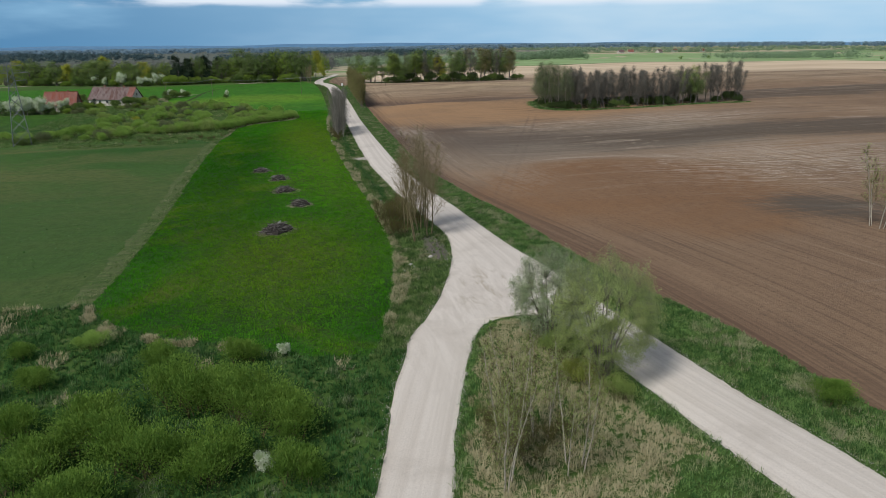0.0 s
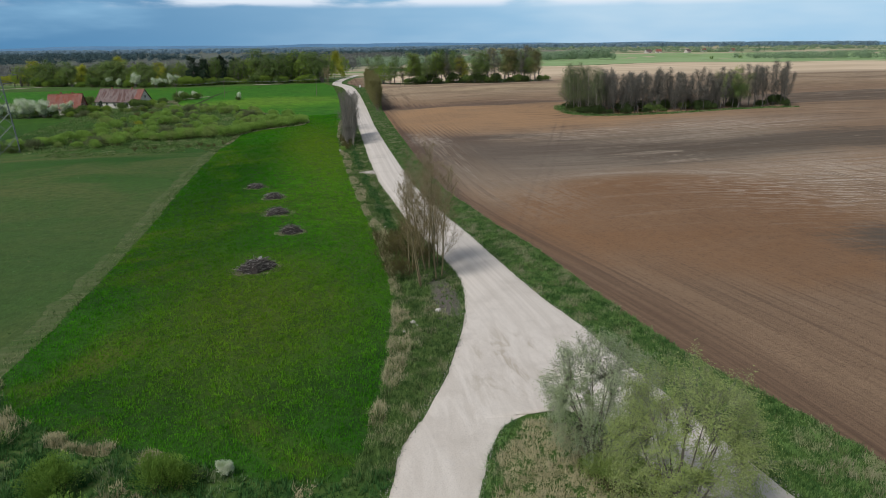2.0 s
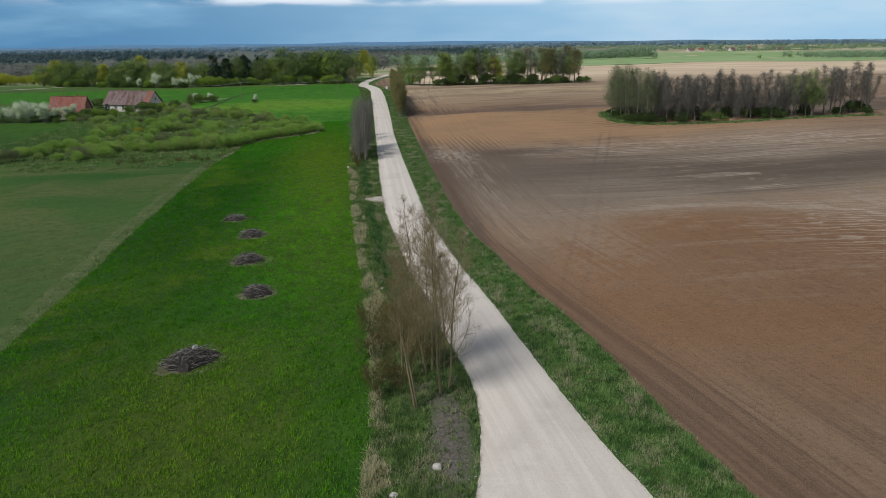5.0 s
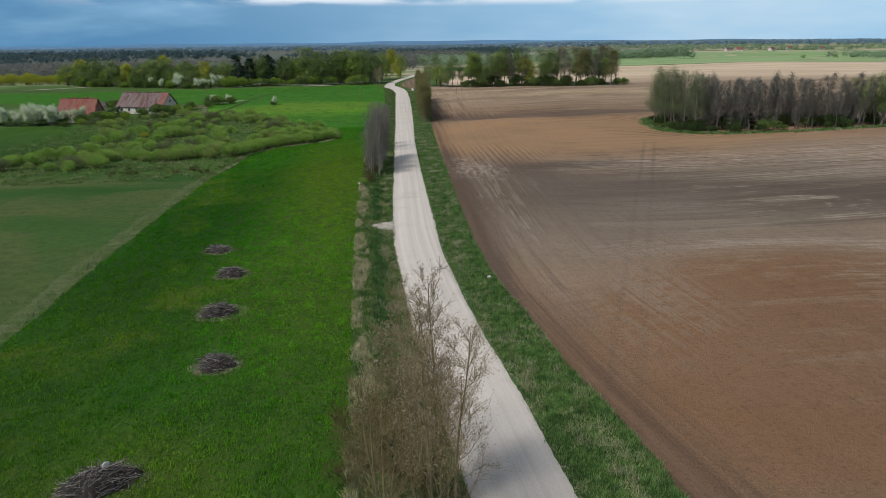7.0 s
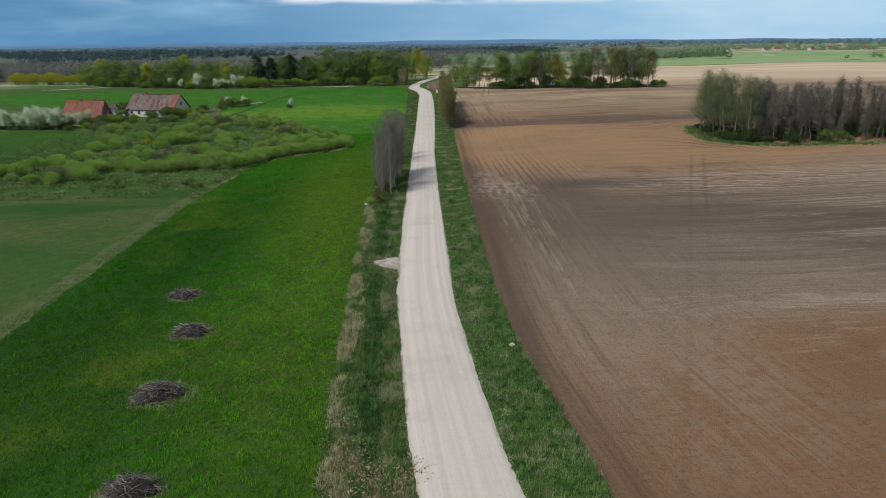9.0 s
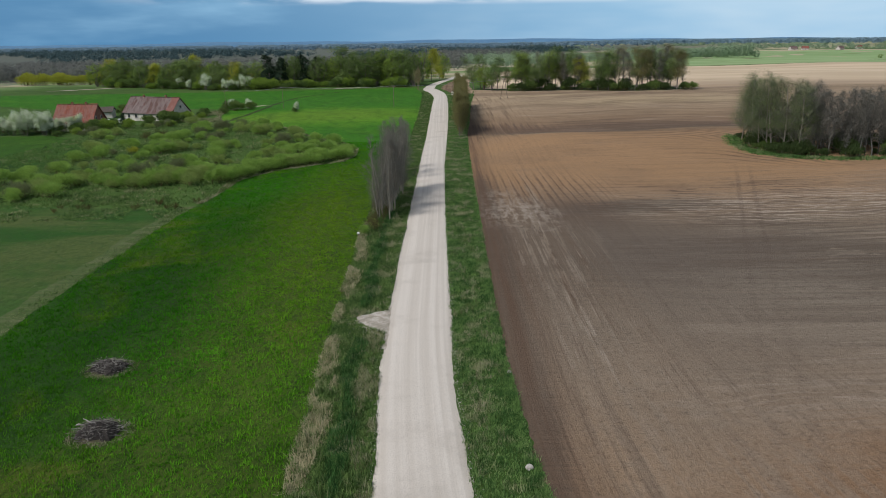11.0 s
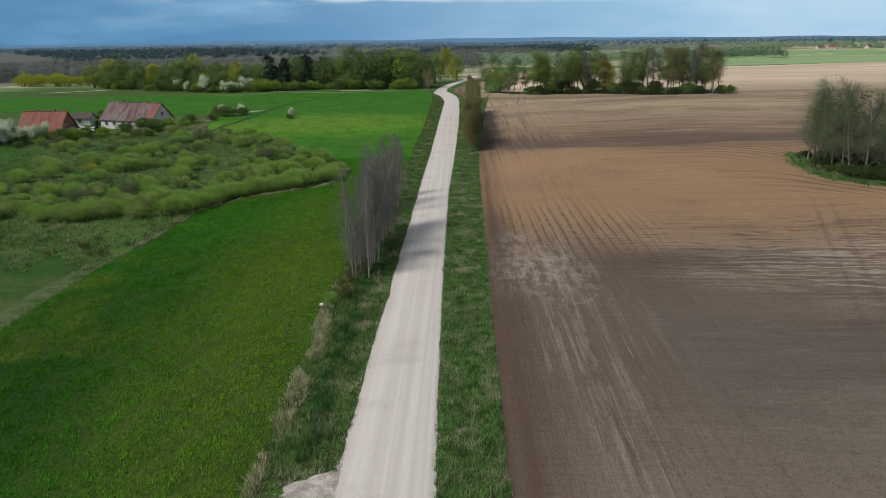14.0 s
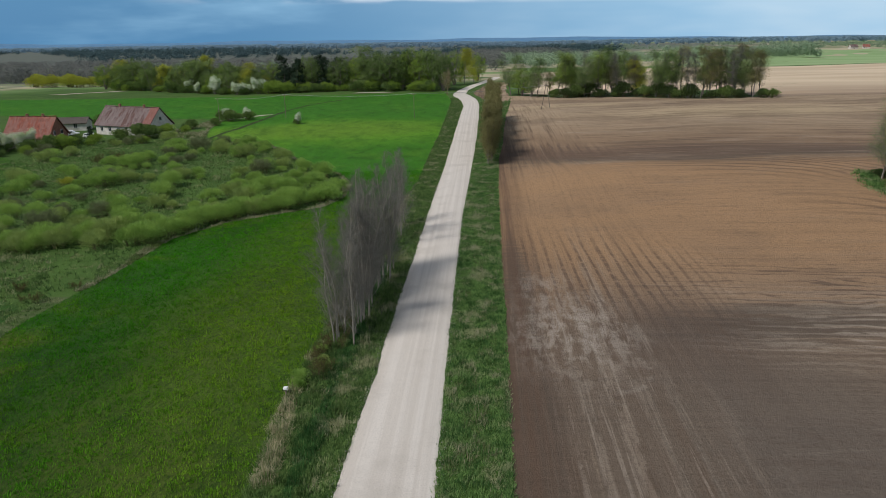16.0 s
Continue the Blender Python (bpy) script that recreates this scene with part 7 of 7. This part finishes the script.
# ---------------------------------------------------------------- grass, cereal and loose gravel
def tufts(name, seed, xs, ys, blades, length, width, material, label, lean=0.5, category="grass"):
    """Countless tufts of blades at the given places."""
    rng = np.random.RandomState(seed)
    clear = (np.hypot((xs - 13.8) / 1.3, (ys - 79.5) / 5.5) > 1) | (rng.uniform(0, 1, len(xs)) < 0.12)
    clear &= ~((ys > 144.6) & (ys < 150.4) & (xs > 8.0 + 1.1 * np.abs(ys - 148.6)) & (xs < 12))
    for hx, hy, hr in ((-5.0, 92.8, 1.7), (-2.0, 107.8, 1.2), (-4.5, 119.2, 1.4), (-5.7, 130.4, 1.2), (-9.3, 139.8, 1.2)):
        clear &= np.hypot(xs - hx, ys - hy) > hr
    xs, ys = xs[clear], ys[clear]
    n = len(xs)
    root = np.stack([xs, ys, hgt(xs, ys) + 0.01], -1)[:, None] + np.concatenate([rng.normal(0, 0.085, (n, blades, 2)), np.zeros((n, blades, 1))], 2)
    a = rng.uniform(0, 2 * np.pi, (n, 1)) + rng.normal(0, 1.1, (n, blades))
    L = length * rng.uniform(0.55, 1.3, (n, blades, 1)) * rng.uniform(0.7, 1.25, (n, 1, 1)) * (1 + 0.45 * np.sin(xs * 1.9 + 2 * np.sin(ys * 0.7)) * np.sin(ys * 1.3 + xs * 0.8))[:, None, None]
    tilt = rng.uniform(0.1, lean * 2, (n, blades, 1))
    out = np.stack([np.cos(a), np.sin(a), np.zeros_like(a)], -1)
    tip = root + out * L * np.sin(tilt) + np.array([0, 0, 1.0]) * L * np.cos(tilt)
    side = np.stack([-np.sin(a), np.cos(a), np.zeros_like(a)], -1) * width * rng.uniform(0.7, 1.4, (n, blades, 1))
    v = np.stack([root - side, root + side, tip], 2).reshape(-1, 3)
    f = np.arange(len(v)).reshape(-1, 3)
    return tagged(new(name, mesh_of(name, v, f, [material])), label, category, "", "stuff")


def band(seed, n, y0, y1, left, right, power=1.0):
    rng = np.random.RandomState(seed)
    y = rng.uniform(y0, y1, n)
    a, b = left(y), right(y)
    keep = rng.uniform(0, 1, n) < np.clip((b - a) / max((b - a).max(), 0.1), 0, 1)
    y, a, b = y[keep], a[keep], b[keep]
    return a + (b - a) * rng.uniform(0, 1, len(y)) ** power, y


x, y = band(1, 66000, 51, 300, lambda y: CROP_R(y) - 0.2, lambda y: SIDE_L(y) - 0.05)
tufts("verge_grass", 1, x, y, 7, 0.34, 0.020, M_BLADE, "tufted green and straw grass of the road verge")
def clumped(seed, n, y0, y1, left, right, scale, cut):
    """Places in patches, as old grass stands."""
    px, py = band(seed, n, y0, y1, left, right)
    keep = np.array([noise.noise(Vector((a * scale, b * scale * 0.6, seed))) > cut for a, b in zip(px, py)])
    return px[keep], py[keep]


x, y = clumped(2, 15000, 57, 240, lambda y: CROP_R(y) - 0.3, lambda y: CROP_R(y) + 0.9 + 0.5 * np.sin(y / 5.0), 0.45, -0.10)
tufts("verge_grass", 2, x, y, 10, 0.46, 0.020, M_BLADE_FORK, "pale dry grass along the cereal field's edge", 1.0)
x, y = clumped(30, 5500, 96, 146, lambda y: SIDE_L(y) - 1.5, lambda y: SIDE_L(y) - 0.1, 0.5, -0.05)
tufts("dry_grass", 30, x, y, 8, 0.28, 0.020, M_BLADE_DRY, "dusty straw-coloured grass at the edge of the gravel", 1.0)
x, y = clumped(34, 9000, 189, 214, lambda y: np.full_like(y, -62.0), lambda y: CROP_L(y) - 0.6, 0.17, 0.0)
tufts("dry_grass", 34, x, y, 8, 0.36, 0.026, M_BLADE, "pale dead grass before the valley scrub", 0.9)
# ground has no ditch here: darker tufts stand in for its shadow line
ditch = curve_of([(88, 11.8), (102, 11.4), (115, 10.7), (142, 9.5), (165, 8.9), (215, 8.8)])
x, y = band(46, 9000, 90, 212, lambda y: ditch(y) - 0.55 - 0.3 * np.sin(y * 0.6), lambda y: ditch(y) + 0.5 + 0.3 * np.sin(y * 0.45))
keep = (y < 144) | (y > 151.5)
tufts("rough_grass", 46, x[keep], y[keep], 9, 0.42, 0.024, M_BLADE_GREEN, "dark green tufts drawing the shadow line of a roadside ditch", 0.6)
x, y = band(3, 82000, 18, 300, lambda y: MAIN_R(y) + 0.05, lambda y: SOIL_L(y) + 0.1)
tufts("verge_grass", 3, x, y, 7, 0.26, 0.022, M_BLADE_BANK, "tufted green grass bank between road and tilled field")
x, y = band(4, 12000, 22, 55.8, lambda y: SIDE_R(y) + 0.05, lambda y: MAIN_L(y) - 0.05)
green = ((y < 31.5 + 1.5 * np.sin(x)) & (x > 17)) | (np.abs(x - SIDE_R(y)) < 0.9 + 0.4 * np.sin(y * 1.3)) | (np.abs(x - MAIN_L(y)) < 1.6 + 0.7 * np.sin(y * 0.7))
tufts("dry_grass", 4, x[~green], y[~green], 10, 0.42, 0.020, M_BLADE_FORK, "bleached dry grass inside the road fork", 0.9)
tufts("verge_grass", 44, x[green], y[green], 9, 0.34, 0.022, M_BLADE_BANK, "green grass along the edges of the road fork", 0.7)
x, y = band(5, 30000, 24, 70, lambda y: np.full_like(y, -38.0), lambda y: np.where(y < 52, SIDE_L(y) - 0.05, np.minimum(CROP_L(y) + 0.3, SIDE_L(y))))
keep = np.minimum(np.minimum(x + 38, y - 24) / 9, 1) + 0.35 * np.sin(x * 0.9 + y * 0.4) > np.random.RandomState(55).uniform(0.1, 1.0, len(x))
x, y = x[keep], y[keep]
tufts("rough_grass", 5, x, y, 8, 0.40, 0.024, M_BLADE_GREEN, "rough green grass among the willow bushes", 0.6)
x, y = band(6, 165000, 52, 262, CROP_L, CROP_R)
tufts("cereal_plants", 6, x, y, 4, 0.22, 0.023, M_BLADE_CROP, "young cereal plants covering the field", 0.42, "crop")
x, y = band(7, 6000, 70, 196, lambda y: CROP_L(y) - 2.4, lambda y: CROP_L(y) + 0.1, 0.6)
tufts("dry_grass", 7, x, y, 5, 0.20, 0.016, M_BLADE, "thin line of dry grass between field and meadow", 0.8)
x, y = band(8, 30000, 198, 312, lambda y: np.full_like(y, -85.0), lambda y: CROP_L(y) - 0.3)
tufts("rough_grass", 8, x, y, 5, 0.34, 0.032, M_BLADE, "reedy grass between the valley bushes", 0.5)
x, y = band(26, 5000, 198, 300, lambda y: CROP_L(y) - 0.9 - 0.5 * np.sin(y / 3.0), lambda y: CROP_L(y) + 0.05)
tufts("dry_grass", 26, x, y, 6, 0.40, 0.03, M_BLADE_DRY, "pale dead grass along the cereal field's curved edge", 0.7)


x, y = clumped(21, 15000, 24, 300, lambda y: MAIN_R(y) + 0.3, lambda y: SOIL_L(y) - 0.5, 0.55, 0.12)
tufts("dry_grass", 21, x, y, 11, 0.46, 0.018, M_BLADE_DRY, "bleached matted grass in patches on the bank", 0.95)
x, y = clumped(22, 14000, 57, 300, lambda y: CROP_R(y) + 0.2, lambda y: SIDE_L(y) - 0.3, 0.75, 0.28)
tufts("dry_grass", 22, x, y, 11, 0.46, 0.018, M_BLADE_DRY, "bleached matted grass in patches on the verge", 0.95)
x, y = clumped(27, 9000, 44, 71, lambda y: np.full_like(y, -36.0), lambda y: np.minimum(CROP_L(y) + 0.4, SIDE_L(y) - 0.3), 0.30, 0.24)
tufts("dry_grass", 27, x, y, 10, 0.45, 0.022, M_BLADE_FORK, "bleached dead grass among the willow bushes", 0.8)
x, y = clumped(28, 4500, 51.6, 70, lambda y: CROP_L(y) - 2.2, lambda y: CROP_L(y) + 0.2, 0.45, 0.22)
tufts("dry_grass", 28, x, y, 10, 0.40, 0.022, M_BLADE_FORK, "bleached dead grass along the front edge of the cereal field", 0.8)
x, y = clumped(23, 16000, 199, 312, lambda y: np.full_like(y, -85.0), lambda y: CROP_L(y) - 0.3, 0.16, 0.0)
tufts("dry_grass", 23, x, y, 7, 0.50, 0.028, M_BLADE, "pale reed grass patches between the valley bushes", 0.7)
x, y = clumped(24, 3000, 314, 352, lambda y: np.full_like(y, -69.0), lambda y: CROP_L(y) - 0.3, 0.2, -0.2)
tufts("dry_grass", 24, x, y, 7, 0.5, 0.04, M_BLADE_DRY, "dry rough grass beside the long farmhouse", 0.7)
x, y = band(25, 5000, 60, 262, lambda y: SOIL_L(y) - 0.55, lambda y: SOIL_L(y) + 0.1)
tufts("verge_grass", 25, x, y, 6, 0.30, 0.022, M_BLADE_BANK, "bright green blades along the tilled field's edge", 0.6)
rng = np.random.RandomState(77)
for hx, hy, hr in ((-5.0, 92.8, 1.9), (-2.0, 107.8, 1.35), (-4.5, 119.2, 1.75), (-5.7, 130.4, 1.4), (-9.3, 139.8, 1.4)):
    a, q = rng.uniform(0, 2 * np.pi, 420), hr * rng.uniform(1.0, 1.42, 420) ** 0.9
    tufts("dry_grass", int(hy), hx + q * np.cos(a) * 1.1, hy + q * np.sin(a) * 0.9, 8, 0.22, 0.018, M_BLADE_DRY, "flattened dead grass round a heap of branches", 1.1)
x, y = band(9, 7000, 298, 420, lambda y: CROP_R(y), lambda y: SIDE_L(y) - 0.1)
tufts("verge_grass", 9, x, y, 6, 0.36, 0.05, M_BLADE, "tufted grass of the verge farther along the road")
x, y = band(10, 7000, 298, 400, lambda y: MAIN_R(y) + 0.1, lambda y: SOIL_L(y))
tufts("verge_grass", 10, x, y, 6, 0.36, 0.05, M_BLADE_BANK, "tufted grass of the bank farther along the road")


x, y = band(32, 2600, 64, 198, lambda y: np.full_like(y, -78.0), lambda y: CROP_L(y) - 2.2)
tufts("rough_grass", 32, x, y, 4, 0.18, 0.030, M_BLADE_GREEN, "scattered coarse tufts in the old meadow", 0.8)
rng = np.random.RandomState(31)
fringe = np.array([(80.5, 248), (77.5, 238), (78, 230), (82, 224), (90, 219.8), (106, 217.5), (127, 219.5), (146, 218.6)])
pick = rng.randint(0, len(fringe) - 1, 6500)
along = fringe[pick] + (fringe[pick + 1] - fringe[pick]) * rng.uniform(0, 1, (6500, 1)) + rng.normal(0, 0.9, (6500, 2))
tufts("rough_grass", 31, along[:, 0], along[:, 1], 5, 0.42, 0.045, M_BLADE_BANK, "green grass fringe round the island wood", 0.6)


def pebbles(seed, n, y0, y1, edge, reach):
    rng = np.random.RandomState(seed)
    y = rng.uniform(y0, y1, n)
    x = edge(y) + rng.normal(0, reach, n)
    r = rng.uniform(0.014, 0.045, (n, 1, 1))
    octa = np.array([(1, 0, 0), (0, 1, 0), (-1, 0, 0), (0, -1, 0), (0, 0, 0.8), (0, 0, -0.6)])
    v = np.stack([x, y, hgt(x, y) + 0.05], -1)[:, None] + octa[None] * r * rng.uniform(0.6, 1.3, (n, 6, 1))
    t = np.array([(0, 1, 4), (1, 2, 4), (2, 3, 4), (3, 0, 4), (1, 0, 5), (2, 1, 5), (3, 2, 5), (0, 3, 5)])
    f = (np.arange(n)[:, None, None] * 6 + t[None]).reshape(-1, 3)
    return tagged(new("loose_gravel", mesh_of("loose_gravel", v.reshape(-1, 3), f, [M_STONE])), "loose pale stones thrown to the road's edge", "gravel", "", "stuff")


pebbles(1, 8000, 30, 260, SIDE_L, 0.24)
pebbles(2, 8000, 20, 260, MAIN_R, 0.24)
pebbles(5, 700, 143.9, 150.7, lambda y: 10.4 - 1.3 * np.cos((y - 148.2) / 2.2), 0.8)
pebbles(3, 1500, 20, 56, SIDE_R, 0.15)
pebbles(4, 1500, 15, 55, MAIN_L, 0.15)
